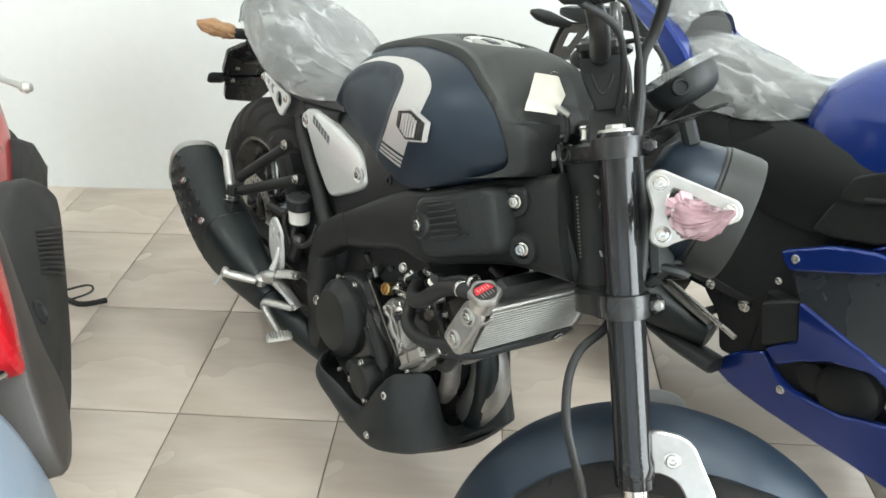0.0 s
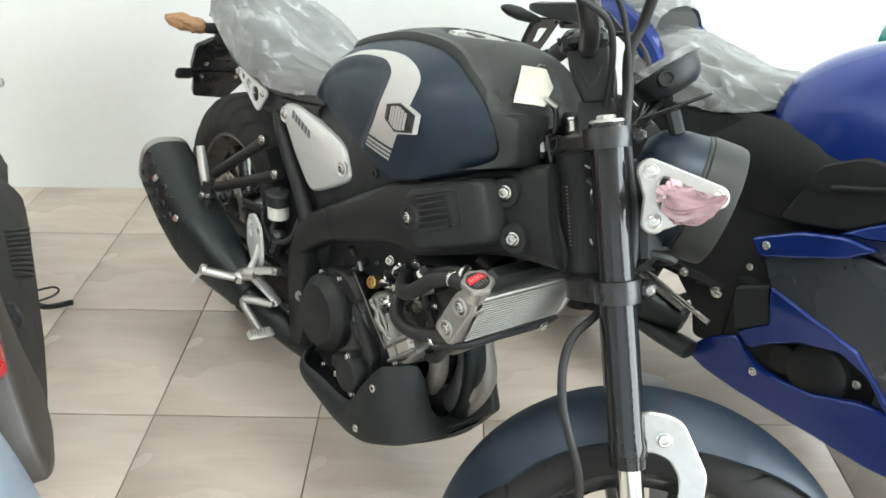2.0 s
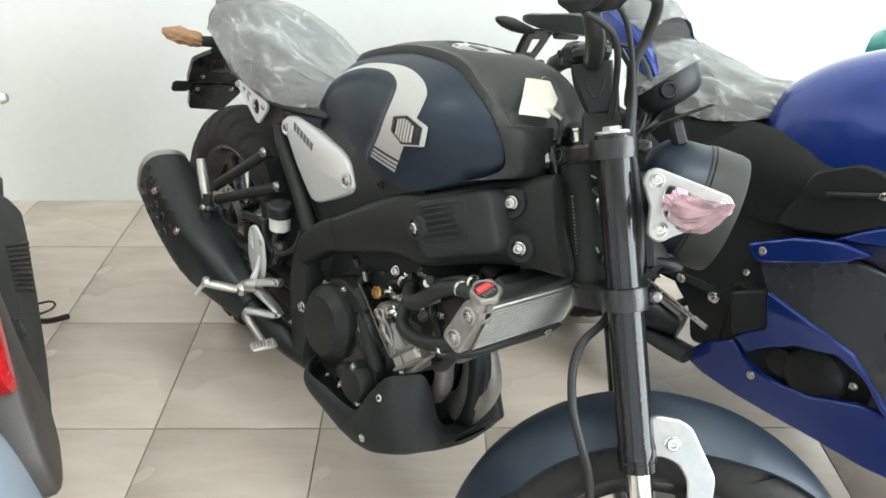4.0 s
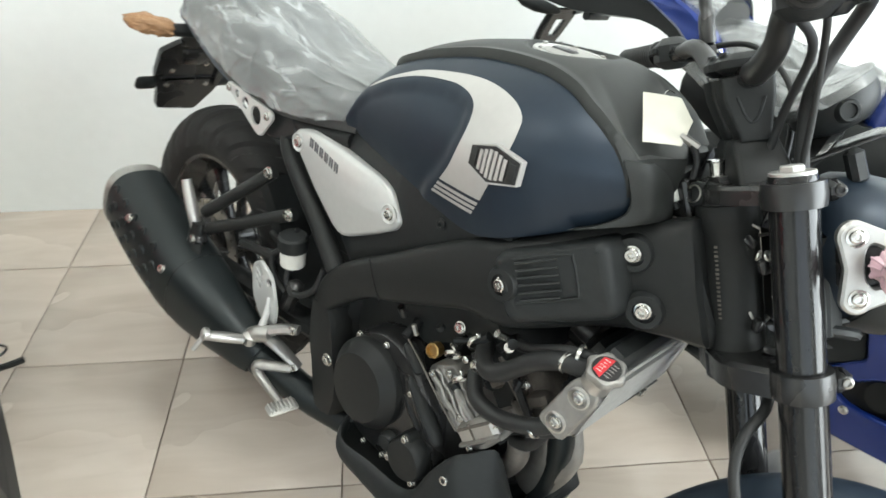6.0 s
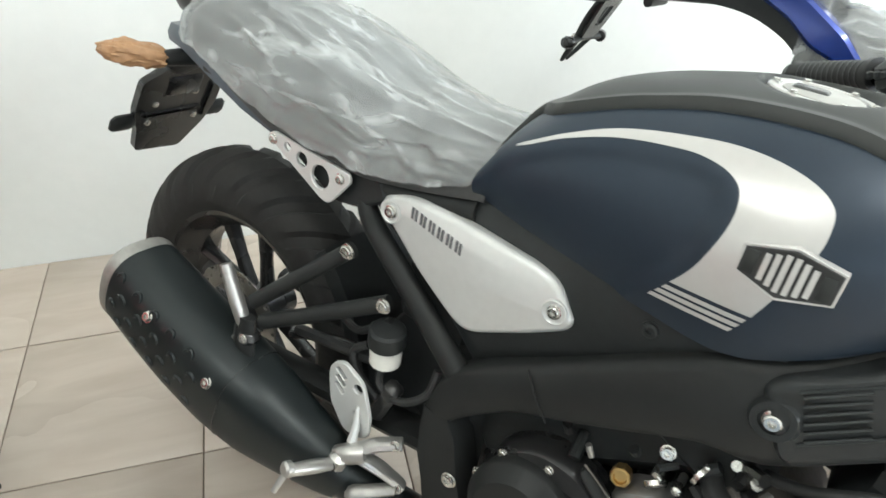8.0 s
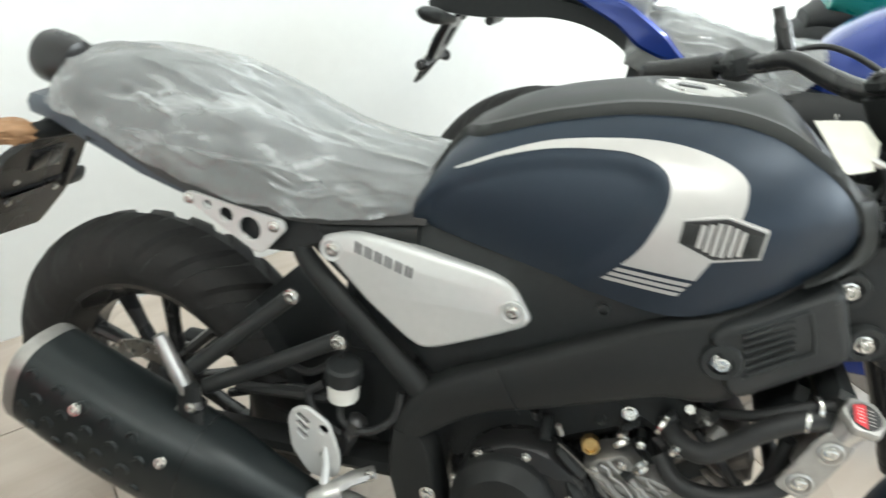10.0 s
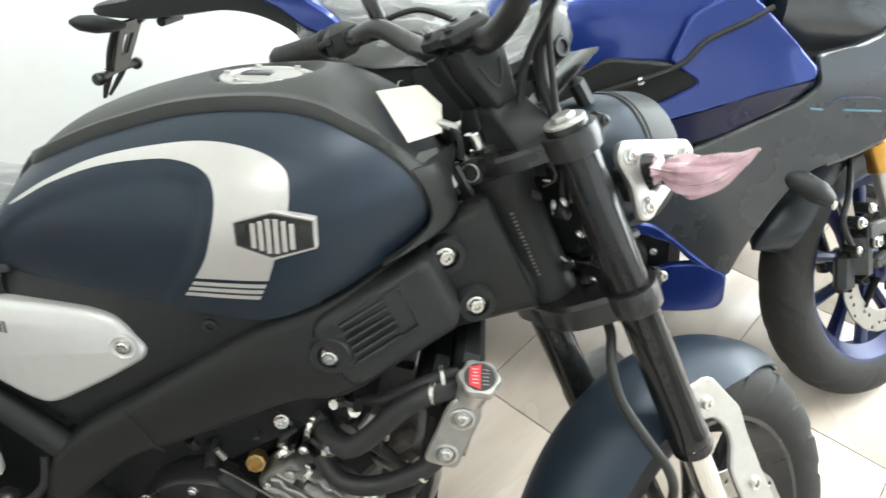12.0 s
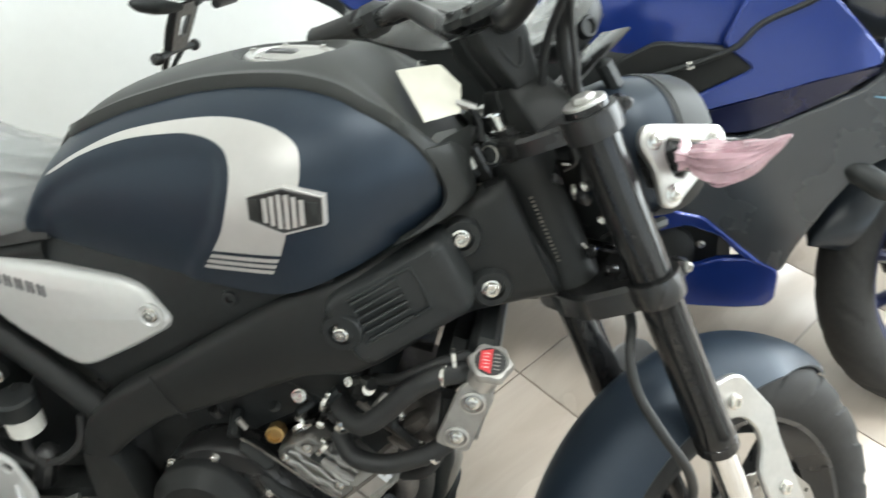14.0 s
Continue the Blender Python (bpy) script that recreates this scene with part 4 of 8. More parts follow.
def seat_loops(grow, ruck):
    loops = []
    for x in np.linspace(-0.132 - grow, 0.476 if ruck else 0.478, 320 if ruck else 60):
        zt, zb, w = smooth_curve(SEAT_T, x) + grow, smooth_curve(SEAT_B, x) - grow * 0.6, smooth_curve(SEAT_W, x) + grow - (0.016 * max(0.0, (x - 0.42) / 0.056) if ruck else 0)
        if ruck:
            zb += interp(x, (-0.165, 0.0, 0.1, 0.2, 0.36, 0.45, 0.476), (0.004, 0.022, 0.026, 0.020, 0.016, 0.022, 0.034)) + 0.006 * noise.noise(V(x * 20, 0, 3)) + 0.003 * noise.noise(V(x * 60, 0, 7))
        lp = []
        for t in np.linspace(-0.2, math.pi + 0.2, 190 if ruck else 40):
            c, s = math.cos(t), math.sin(t)
            y = w * abs(c) ** 0.62 * (1 if c > 0 else -1)
            z = zb + (zt - zb) * (max(0, s) ** 0.62 if s > 0 else s * 0.15)
            p = V(x, y, z)
            if ruck:
                v = t * 0.145
                hem = max(0.0, 1 - min(t + 0.2, math.pi + 0.2 - t) / 0.75) ** 1.3 + 0.12 * max(0, (x - 0.40) / 0.08) + 0.25 * max(0, (-0.08 - x) / 0.08)
                n_ = 0.003 * noise.noise(V(x * 9, v * 11, 2)) + 0.85 * crease(x, v) + 0.0005 * noise.noise(V(x * 45, v * 45, 4)) + (0.0010 + 0.0045 * hem) * (fold(p) - 0.12)
                p += (p - V(x, 0, zb + 0.02)).normalized() * n_
            lp.append(p)
        loops.append(lp)
    return loops


bm = bmesh.new()
rings(bm, seat_loops(0.0, 0), close=True, cap=True)
seat = part("seat", bm, M["seat"], bike, "dark grey vinyl seat")
bm = bmesh.new()
rings(bm, seat_loops(0.010, 1), close=False, cap=False)
solid("plastic_cover", bm, M["wrap"], "clear plastic film stretched over the roadster's seat", "plastic cover", B, "plastic seat covers", sharp=180)
# blue-grey tail under the seat
loops = []
for x, zt, zb, w in ((-0.208, 0.776, 0.768, 0.034), (-0.185, 0.792, 0.764, 0.054), (-0.13, 0.798, 0.765, 0.070), (-0.05, 0.795, 0.752, 0.088), (0.05, 0.77, 0.728, 0.100), (0.14, 0.748, 0.716, 0.110), (0.25, 0.738, 0.712, 0.113)):
    loops.append([V(x, -w, zb), V(x, -w - 0.003, (zt + zb) / 2), V(x, -w * 0.93, zt), V(x, 0, zt + 0.004), V(x, w * 0.93, zt), V(x, w + 0.003, (zt + zb) / 2), V(x, w, zb), V(x, 0, zb - 0.012)])
bm = bmesh.new()
rings(bm, loops)
part("tail_fairing", bm, M["tail"], bike, "matt blue-grey tail section")
# round tail lamp on its stalk
lm = basis(V(-0.155, 0, 0.838), (-1, 0, 0.12))
lamp = part("tail_lamp", bm_lathe([(0.018, -0.030), (0.036, -0.022), (0.0415, -0.002), (0.0415, 0.030), (0.038, 0.038), (0.028, 0.043), (0.001, 0.045)], lm, 36), M["gloss"], bike, "round black tail lamp")
part("lamp_stalk", bm_tube([V(-0.155, 0, 0.81), V(-0.157, 0, 0.775)], [0.017, 0.024], 12, 0), M["black"], bike)
part("mudguard_arm", bm_tube([V(-0.08, 0, 0.765), V(-0.17, 0, 0.740), V(-0.245, 0, 0.695)], [0.030, 0.034, 0.026], 10, 5, 0.6), M["black"], bike)
# number-plate holder: a dark board with side reflectors
pm = basis(V(-0.286, 0.015, 0.600), V(-0.82, 0.0, 0.40), (0, 1, 0))
bm = bmesh.new()
pillow(bm, rounded([(-0.088, 0.090), (-0.045, 0.118), (0.045, 0.118), (0.088, 0.086), (0.088, 0.020), (0.075, -0.030), (0.035, -0.094), (-0.064, -0.084), (-0.072, -0.030), (-0.088, 0.020)], 0.010), lambda u, v, h: pm @ V(u, -v, h - 0.004), [(0, -0.010), (0, 0.004), (0.006, 0.005), (0.010, 0.002)])
hold = part("plate_holder", bm, M["gloss"], bike, "black board for a number plate, still empty")
for u, v in ((-0.050, 0.035), (0.030, 0.055), (-0.055, -0.010), (0.045, -0.010)):
    bolt(hold, pm @ V(u, -v, 0.0), (-0.9, 0, 0.42), 0.005)
    bolt(hold, pm @ V(u, -v, -0.014), (0.9, 0, -0.42), 0.005)
for u, v, w, hgt in ((-0.01, 0.012, 0.13, 0.008), (0.0, 0.075, 0.07, 0.045), (0.060, 0.03, 0.010, 0.09)):
    part("holder_rib", bm_box(pm @ pose(u, -v, -0.014), w, hgt, 0.010, 0.004), M["gloss"], hold)
for sy in (-1, 1):
    part("side_reflector", bm_box(pm @ pose(sy * 0.098, 0.010, -0.004), 0.050, 0.036, 0.018, 0.007), M["black"], hold)
# wrapped rear indicators
for sy in (-1, 1):
    stem = part("indicator_stem", bm_tube([V(-0.135, sy * 0.03, 0.748), V(-0.150, sy * 0.088, 0.746)], [0.016, 0.013], 10, 0), M["black"], bike)
    bm = bmesh.new()
    loops = []
    a, b = V(-0.148, sy * 0.084, 0.746), V(-0.215, sy * 0.162, 0.752)
    dd = (b - a).normalized()
    s1 = dd.cross(V(0, 0, 1)).normalized()
    u1 = s1.cross(dd)
    for k in range(22):
        f = k / 21
        r = interp(f, (0, 0.12, 0.3, 0.55, 0.75, 0.9, 1), (0.012, 0.018, 0.022, 0.022, 0.018, 0.014, 0.008))
        c = a.lerp(b, f)
        lp = []
        for t in np.linspace(0, 2 * math.pi, 44, endpoint=False):
            q = V(f * 3.2, math.cos(t) * 1.6, math.sin(t) * 1.6 + sy)
            rr = r * (1 + 0.30 * noise.noise(q) + 0.30 * abs(noise.noise(q * 2.7)))
            lp.append(c + s1 * rr * math.cos(t) + u1 * rr * 0.85 * math.sin(t) + dd * 0.006 * noise.noise(q * 2))
        loops.append(lp)
    rings(bm, loops)
    solid("paper_wrap", bm, M["brown"], "crumpled brown paper wrapped round a rear indicator", "paper wrap", B, "brown paper wraps")

# ---- exhaust ----
bm = bmesh.new()
ms = [V(-0.047, -0.213, 0.424), V(0.025, -0.214, 0.401), V(0.10, -0.214, 0.378), V(0.18, -0.213, 0.357), V(0.25, -0.210, 0.340), V(0.32, -0.199, 0.318), V(0.395, -0.176, 0.288)]
hs = [0.077, 0.080, 0.081, 0.080, 0.073, 0.056, 0.036]
ws = [0.061, 0.064, 0.065, 0.064, 0.058, 0.047, 0.034]
loops = []
cs = catmull(ms, 5)
for i, c in enumerate(cs):
    t = i / (len(cs) - 1)
    d = (cs[min(i + 1, len(cs) - 1)] - cs[max(i - 1, 0)]).normalized()
    up = (V(0, 0, 1) - d * d.z).normalized()
    sd = d.cross(up)
    h_, w_ = interp(t, np.linspace(0, 1, 7), hs), interp(t, np.linspace(0, 1, 7), ws)
    loops.append([c + sd * w_ * (abs(math.cos(a)) ** 0.72) * (1 if math.cos(a) > 0 else -1) + up * h_ * (abs(math.sin(a)) ** 0.72) * (1 if math.sin(a) > 0 else -1) for a in np.linspace(0, 2 * math.pi, 48, endpoint=False)])
rings(bm, loops)
muf = part("muffler", bm, M["muffler"], bike, "matt black muffler with a dimpled guard")
d0 = (cs[0] - cs[1]).normalized()
up0 = (V(0, 0, 1) - d0 * d0.z).normalized()
sd0 = d0.cross(up0)
bm = bmesh.new()
rings(bm, [[cs[0] + d0 * o + (sd0 * 0.061 * (abs(math.cos(a)) ** 0.72) * (1 if math.cos(a) > 0 else -1) + up0 * 0.077 * (abs(math.sin(a)) ** 0.72) * (1 if math.sin(a) > 0 else -1)) * f for a in np.linspace(0, 2 * math.pi, 32, endpoint=False)] for o, f in ((-0.004, 1.015), (0.010, 1.015), (0.018, 0.97), (0.021, 0.85), (0.012, 0.35), (0.004, 0.3))])
endc = part("end_cap", bm, M["alu_dull"], muf, "brushed metal end cap")
part("tailpipe", bm_lathe([(0.017, 0), (0.019, 0.0), (0.019, 0.02), (0.017, 0.02), (0.016, 0.0)], basis(cs[0] + d0 * 0.012, d0), 20), M["gloss"], endc)


def muffler_skin(t, a, lift=0.0):
    """A point of the muffler's skin: t along it, a round it (90 degrees is its outer face)."""
    i = min(int(t * (len(cs) - 1)), len(cs) - 2)
    c = cs[i].lerp(cs[i + 1], t * (len(cs) - 1) - i)
    d = (cs[i + 1] - cs[i]).normalized()
    up = (V(0, 0, 1) - d * d.z).normalized()
    out = V(0, 0, 1).cross(d).normalized() * (1 if V(0, 0, 1).cross(d).y < 0 else -1)
    h_, w_ = interp(t, np.linspace(0, 1, 7), hs) + lift, interp(t, np.linspace(0, 1, 7), ws) + lift
    co, si = math.sin(radians(a)), math.cos(radians(a))
    return c + out * w_ * abs(co) ** 0.72 * (1 if co > 0 else -1) + up * h_ * abs(si) ** 0.72 * (1 if si > 0 else -1)


def muffler_face(t, s, lift=0.0):
    """A point of the muffler's outer face, s from -1 at its lower edge to 1 at its upper edge."""
    a = muffler_skin(t, 90, lift)
    c = muffler_skin(t, 0) - muffler_skin(t, 180)
    h_, w_ = interp(t, np.linspace(0, 1, 7), hs), interp(t, np.linspace(0, 1, 7), ws)
    mid = (muffler_skin(t, 0) + muffler_skin(t, 180)) / 2
    out = (a - mid).normalized()
    return mid + out * (w_ * (1 - abs(s) ** 2.78) ** 0.36 + lift) + c.normalized() * h_ * s


for t0, s0 in ((0.22, 0.58), (0.512, 0.52)):
    bolt(muf, muffler_face(t0, s0, 0.0), (0, -1, 0.55), 0.0075, h=0.005)
for i in range(5):
    for j in range(4):
        t0, s0 = 0.06 + 0.088 * i + (0.04 if j % 2 else 0), 0.66 - 0.34 * j
        pts = [muffler_face(t0 + dt, s0 + ds, 0.0006) for dt, ds in ((-0.017, -0.05), (-0.014, 0.04), (0.0, 0.085), (0.014, 0.04), (0.017, -0.05))]
        part("dimple", bm_tube(pts, [0.0006, 0.0028, 0.0035, 0.0028, 0.0006], 7, 4), M["muffler"], muf)
part("muffler_seam", bm_tube([muffler_skin(0.575, a, 0.0003) for a in range(0, 360, 10)] + [muffler_skin(0.575, 0, 0.0003)], 0.0009, 6, 0), M["gloss"], muf)
part("exhaust_pipe", bm_tube([V(0.385, -0.180, 0.292), V(0.43, -0.155, 0.263), V(0.50, -0.115, 0.228), V(0.60, -0.065, 0.205), V(0.70, -0.02, 0.20), V(0.80, 0.0, 0.20), V(0.90, 0.01, 0.27), V(0.935, 0.0, 0.40), V(0.90, 0.0, 0.49)], [0.034, 0.033, 0.030, 0.028, 0.024, 0.021, 0.021, 0.021, 0.021], 16, 6), M["muffler"], bike, "black exhaust pipe under the engine")
bolt(bike, V(0.463, -0.163, 0.250), (0.2, -1, 0.2), 0.007)
# muffler hanger: two black tubes meeting at the pillion peg
part("hanger_tube", bm_tube([V(0.314, -0.128, 0.621), V(0.25, -0.158, 0.556), V(0.190, -0.186, 0.495)], 0.0118, 12, 5), M["frame"], bike)
part("hanger_tube", bm_tube([V(0.388, -0.130, 0.573), V(0.30, -0.160, 0.522), V(0.212, -0.188, 0.472)], 0.0118, 12, 5), M["frame"], bike)
part("hanger_foot", bm_tube([V(0.197, -0.205, 0.482), V(0.200, -0.210, 0.44), V(0.215, -0.215, 0.405)], [0.017, 0.02, 0.014], 10, 4, 0.6), M["frame"], bike)
bolt(bike, V(0.314, -0.138, 0.621), (0, -1, 0), 0.009, h=0.007)
bolt(bike, V(0.388, -0.141, 0.573), (0, -1, 0), 0.009, h=0.007)
peg2 = part("pillion_footrest", bm_tube([V(0.200, -0.206, 0.458), V(0.176, -0.207, 0.504), V(0.153, -0.207, 0.550)], [0.0105, 0.0120, 0.0095], 12, 4, 0.85), M["alu"], bike, "folded ribbed aluminium pillion footrest")
for k in range(9):
    c = V(0.191, -0.217, 0.474).lerp(V(0.157, -0.218, 0.541), k / 8)
    part("peg_rib", bm_tube([c + V(-0.0060, 0.0035, -0.0033), c + V(0.0060, 0.0035, 0.0033)], 0.0011, 5, 0), M["alu"], peg2)

part("peg_clevis", bm_box(pose(0.206, -0.206, 0.452, 0, 28, 0), 0.028, 0.026, 0.022, 0.005), M["gloss"], peg2)
bolt(peg2, V(0.208, -0.219, 0.454), (0, -1, 0), 0.007, h=0.005)
part("peg_tab", bm_box(pose(0.186, -0.214, 0.440, 0, 28, 0), 0.013, 0.006, 0.034, 0.002), M["alu_dull"], peg2)

# ---- rider's footrest bracket, brake pedal, fluid cup ----
bm = bmesh.new()
heel = rounded([(0.328, 0.440), (0.333, 0.458), (0.354, 0.471), (0.392, 0.452), (0.411, 0.402), (0.412, 0.366), (0.392, 0.354), (0.366, 0.354), (0.336, 0.392)], 0.010)
slots = [rounded([(0.340 + 0.001 * k, 0.452 - 0.013 * k), (0.345 + 0.001 * k, 0.458 - 0.013 * k), (0.363 - 0.001 * k, 0.446 - 0.013 * k), (0.359 - 0.001 * k, 0.440 - 0.013 * k)], 0.0025) for k in range(3)]
plate(bm, heel, slots + [circle(0.384, 0.440, 0.0075, 16), circle(0.388, 0.396, 0.0065, 16)], lambda u, v, h: V(u, -(0.160 + h), v), 0.006)
bracket = part("heel_guard", bm, M["panel"], bike, "slotted silver heel guard")
part("guard_rib", bm_tube([V(0.398, -0.182, 0.362), V(0.394, -0.172, 0.385), V(0.388, -0.166, 0.412)], [0.0075, 0.006, 0.003], 8, 4), M["panel"], bracket)
fb = part("footrest_bracket", bm_tube([V(0.384, -0.197, 0.340), V(0.404, -0.190, 0.350), V(0.424, -0.180, 0.358)], [0.013, 0.017, 0.015], 10, 5, 0.95), M["alu"], bike, "cast aluminium footrest bracket with two arms")
part("bracket_arm", bm_tube([V(0.408, -0.186, 0.356), V(0.432, -0.166, 0.370), V(0.460, -0.147, 0.378)], [0.013, 0.0125, 0.0115], 8, 4, 0.7), M["alu"], fb)
part("bracket_arm", bm_tube([V(0.406, -0.186, 0.350), V(0.436, -0.172, 0.338), V(0.458, -0.158, 0.320), V(0.474, -0.148, 0.304)], [0.013, 0.014, 0.0125, 0.011], 8, 4, 0.7), M["alu"], fb)
part("arm_edge", bm_tube([V(0.412, -0.194, 0.356), V(0.440, -0.182, 0.344), V(0.464, -0.166, 0.322)], [0.0035, 0.004, 0.003], 6, 4), M["alu"], fb)
part("peg_joint", bm_box(pose(0.394, -0.204, 0.338, 0, 10, 12), 0.026, 0.022, 0.028, 0.006), M["alu"], fb)
part("joint_hole", bm_lathe([(0.008, 0), (0.0088, 0.001), (0.0088, 0.002), (0.0055, 0.0025), (0.0045, -0.002), (0.001, -0.002)], basis(V(0.394, -0.2155, 0.338), (-0.2, -1, 0.1)), 16), M["gloss"], fb)
bolt(bike, V(0.456, -0.158, 0.379), (0, -1, 0.2), 0.007)
bolt(bike, V(0.472, -0.160, 0.308), (0, -1, 0.2), 0.007)
peg = part("footrest", bm_tube([V(0.392, -0.214, 0.339), V(0.382, -0.242, 0.347), V(0.370, -0.274, 0.355)], [0.0100, 0.0112, 0.0095], 12, 3, 0.85), M["alu"], bike, "ribbed aluminium footrest")
part("peg_end", bm_lathe([(0.0095, -0.006), (0.0115, -0.004), (0.0115, 0.004), (0.008, 0.007), (0.001, 0.007)], basis(V(0.369, -0.276, 0.358), (-0.3, -0.9, 0.25)), 16), M["alu"], peg)
part("peg_feeler", bm_tube([V(0.369, -0.279, 0.354), V(0.366, -0.297, 0.330)], [0.0052, 0.0042], 8, 0), M["alu"], peg)
ped = part("brake_pedal", bm_tube([V(0.466, -0.160, 0.302), V(0.445, -0.190, 0.306), V(0.428, -0.206, 0.302), V(0.436, -0.206, 0.288), V(0.470, -0.200, 0.270), V(0.508, -0.196, 0.258)], [0.010, 0.011, 0.0115, 0.011, 0.0095, 0.0085], 10, 5, 0.8), M["alu_dull"], bike, "cast aluminium rear brake pedal")
bm = bmesh.new()
pmx = basis(V(0.514, -0.206, 0.268), (-0.15, -0.1, 1), (1, -0.25, 0))
box(bm, pmx, 0.034, 0.054, 0.009, 0.004)
for i in range(5):
    for j in range(7):
        box(bm, pmx @ pose(-0.0125 + 0.0062 * i, -0.0205 + 0.0068 * j, 0.005), 0.0034, 0.0034, 0.004, 0.001)
part("pedal_pad", bm, M["alu"], ped, "studded pedal pad")
cup = part("brake_fluid_cup", bm_lathe([(0.018, -0.024), (0.0225, -0.022), (0.0235, 0.010), (0.0235, 0.013)], basis(V(0.394, -0.128, 0.498), (0, -0.1, 1)), 24), M["white"], bike, "small white brake fluid reservoir")
part("cup_lid", bm_lathe([(0.0265, 0.010), (0.027, 0.014), (0.0265, 0.034), (0.023, 0.038), (0.001, 0.039)], basis(V(0.394, -0.128, 0.498), (0, -0.1, 1)), 24), M["black"], cup)
for pts, r in (([V(0.394, -0.130, 0.476), V(0.400, -0.140, 0.445), V(0.44, -0.142, 0.440), V(0.475, -0.135, 0.470), V(0.48, -0.125, 0.51)], 0.006), ([V(0.365, -0.13, 0.49), V(0.345, -0.135, 0.47), V(0.36, -0.142, 0.445), V(0.40, -0.14, 0.42)], 0.0065), ([V(0.30, -0.11, 0.49), V(0.34, -0.12, 0.495), V(0.39, -0.12, 0.54)], 0.006), ([V(0.22, -0.12, 0.43), V(0.30, -0.125, 0.45), V(0.37, -0.12, 0.46)], 0.009)):
    part("rear_hose", bm_tube(pts, r, 8, 5), M["hose"], bike)
part("master_cylinder", bm_box(pose(0.412, -0.135, 0.42, 0, 20, 0), 0.026, 0.026, 0.075, 0.006), M["gloss"], bike)
part("battery_box", bm_box(pose(0.43, 0, 0.60), 0.14, 0.16, 0.18, 0.02), M["black"], bike)

# ---- engine ----
eng = part("engine_case", bm_box(pose(0.70, 0, 0.345, 0, -12, 0), 0.27, 0.22, 0.20, 0.03), M["gloss"], bike, "black engine crankcase")
bm = bmesh.new()
case_o = rounded([(0.580, 0.300), (0.565, 0.375), (0.585, 0.450), (0.64, 0.490), (0.70, 0.487), (0.745, 0.455), (0.795, 0.385), (0.815, 0.325), (0.795, 0.285), (0.72, 0.262), (0.63, 0.262)], 0.03)
pillow(bm, case_o, lambda u, v, h: V(u, -(0.112 + h), v), [(0, -0.03), (0, 0.010), (0.006, 0.018), (0.014, 0.020)])
part("case_cover", bm, M["gloss"], eng)
cm = basis(V(0.645, -0.130, 0.388), (0.03, -1, 0.02))
part("clutch_cover", bm_lathe([(0.080, 0), (0.0795, 0.016), (0.0775, 0.019), (0.062, 0.0345), (0.0605, 0.0362), (0.0585, 0.0365), (0.03, 0.0368), (0.001, 0.037)], cm @ Matrix.Diagonal((1, 0.92, 1, 1)), 48), M["frame"], eng)
sm = basis(V(0.766, -0.132, 0.326), (0, -1, 0))
part("filter_cover", bm_lathe([(0.038, 0), (0.037, 0.022), (0.033, 0.028), (0.024, 0.030), (0.001, 0.030)], sm, 30), M["frame"], eng)
part("filler_plug", bm_lathe([(0.016, 0), (0.016, 0.014), (0.013, 0.018), (0.001, 0.018)], basis(V(0.712, -0.130, 0.315), (0, -1, 0)), 18), M["black"], eng)
for p in ((0.601, 0.454), (0.663, 0.472), (0.733, 0.426), (0.796, 0.384), (0.573, 0.40), (0.652, 0.262), (0.602, 0.300), (0.700, 0.268)):
    bolt(eng, V(p[0], -0.131, p[1]), (0, -1, 0), 0.0055, h=0.006)
for p in ((0.759, 0.363), (0.733, 0.306), (0.790, 0.298)):
    part("bolt_post", bm_lathe([(0.010, -0.02), (0.010, 0.020), (0.008, 0.022), (0.001, 0.022)], basis(V(p[0], -0.132, p[1]), (0, -1, 0)), 14), M["frame"], eng)
    bolt(eng, V(p[0], -0.153, p[1]), (0, -1, 0), 0.0055, h=0.006)
for (a, b), w in ((((0.700, 0.500), (0.742, 0.470)), 0.013), (((0.722, 0.452), (0.806, 0.376)), 0.015), (((0.715, 0.415), (0.765, 0.375)), 0.008)):
    a, b = V(a[0], -0.126, a[1]), V(b[0], -0.130, b[1])
    part("case_rib", bm_tube([a, a.lerp(b, 0.12), a.lerp(b, 0.5), a.lerp(b, 0.88), b], [w * 0.5, w * 0.92, w, w * 0.92, w * 0.5], 12, 4, 0.6), M["frame"], eng)
bm = bmesh.new()
tube(bm, [V(0.700, -0.128, 0.507), V(0.741, -0.128, 0.480), V(0.785, -0.128, 0.448), V(0.826, -0.126, 0.419)], 0.0016, 6, 5)
part("case_seam", bm, M["cast"], eng, "bare metal edge of the case joint")
# cylinder, leaning forward, with its cast fins and head
cyl = basis(V(0.785, 0, 0.42), (0.62, 0, 0.55), (0, 1, 0))
cylinder = part("cylinder", bm_box(cyl @ pose(0, 0, 0.04), 0.165, 0.115, 0.09, 0.01), M["frame"], eng, "finned black cylinder")
for k in range(5):
    part("cooling_fin", bm_box(cyl @ pose(0, 0, 0.012 + 0.014 * k), 0.200 - 0.006 * k, 0.135, 0.008, 0.003), M["frame"], cylinder)
bm = bmesh.new()
box(bm, cyl @ pose(0, 0, 0.115), 0.185, 0.125, 0.06, 0.012)
box(bm, cyl @ pose(0.02, 0.02, 0.15), 0.14, 0.09, 0.035, 0.012)
part("cylinder_head", bm, M["frame"], eng)
bm = bmesh.new()
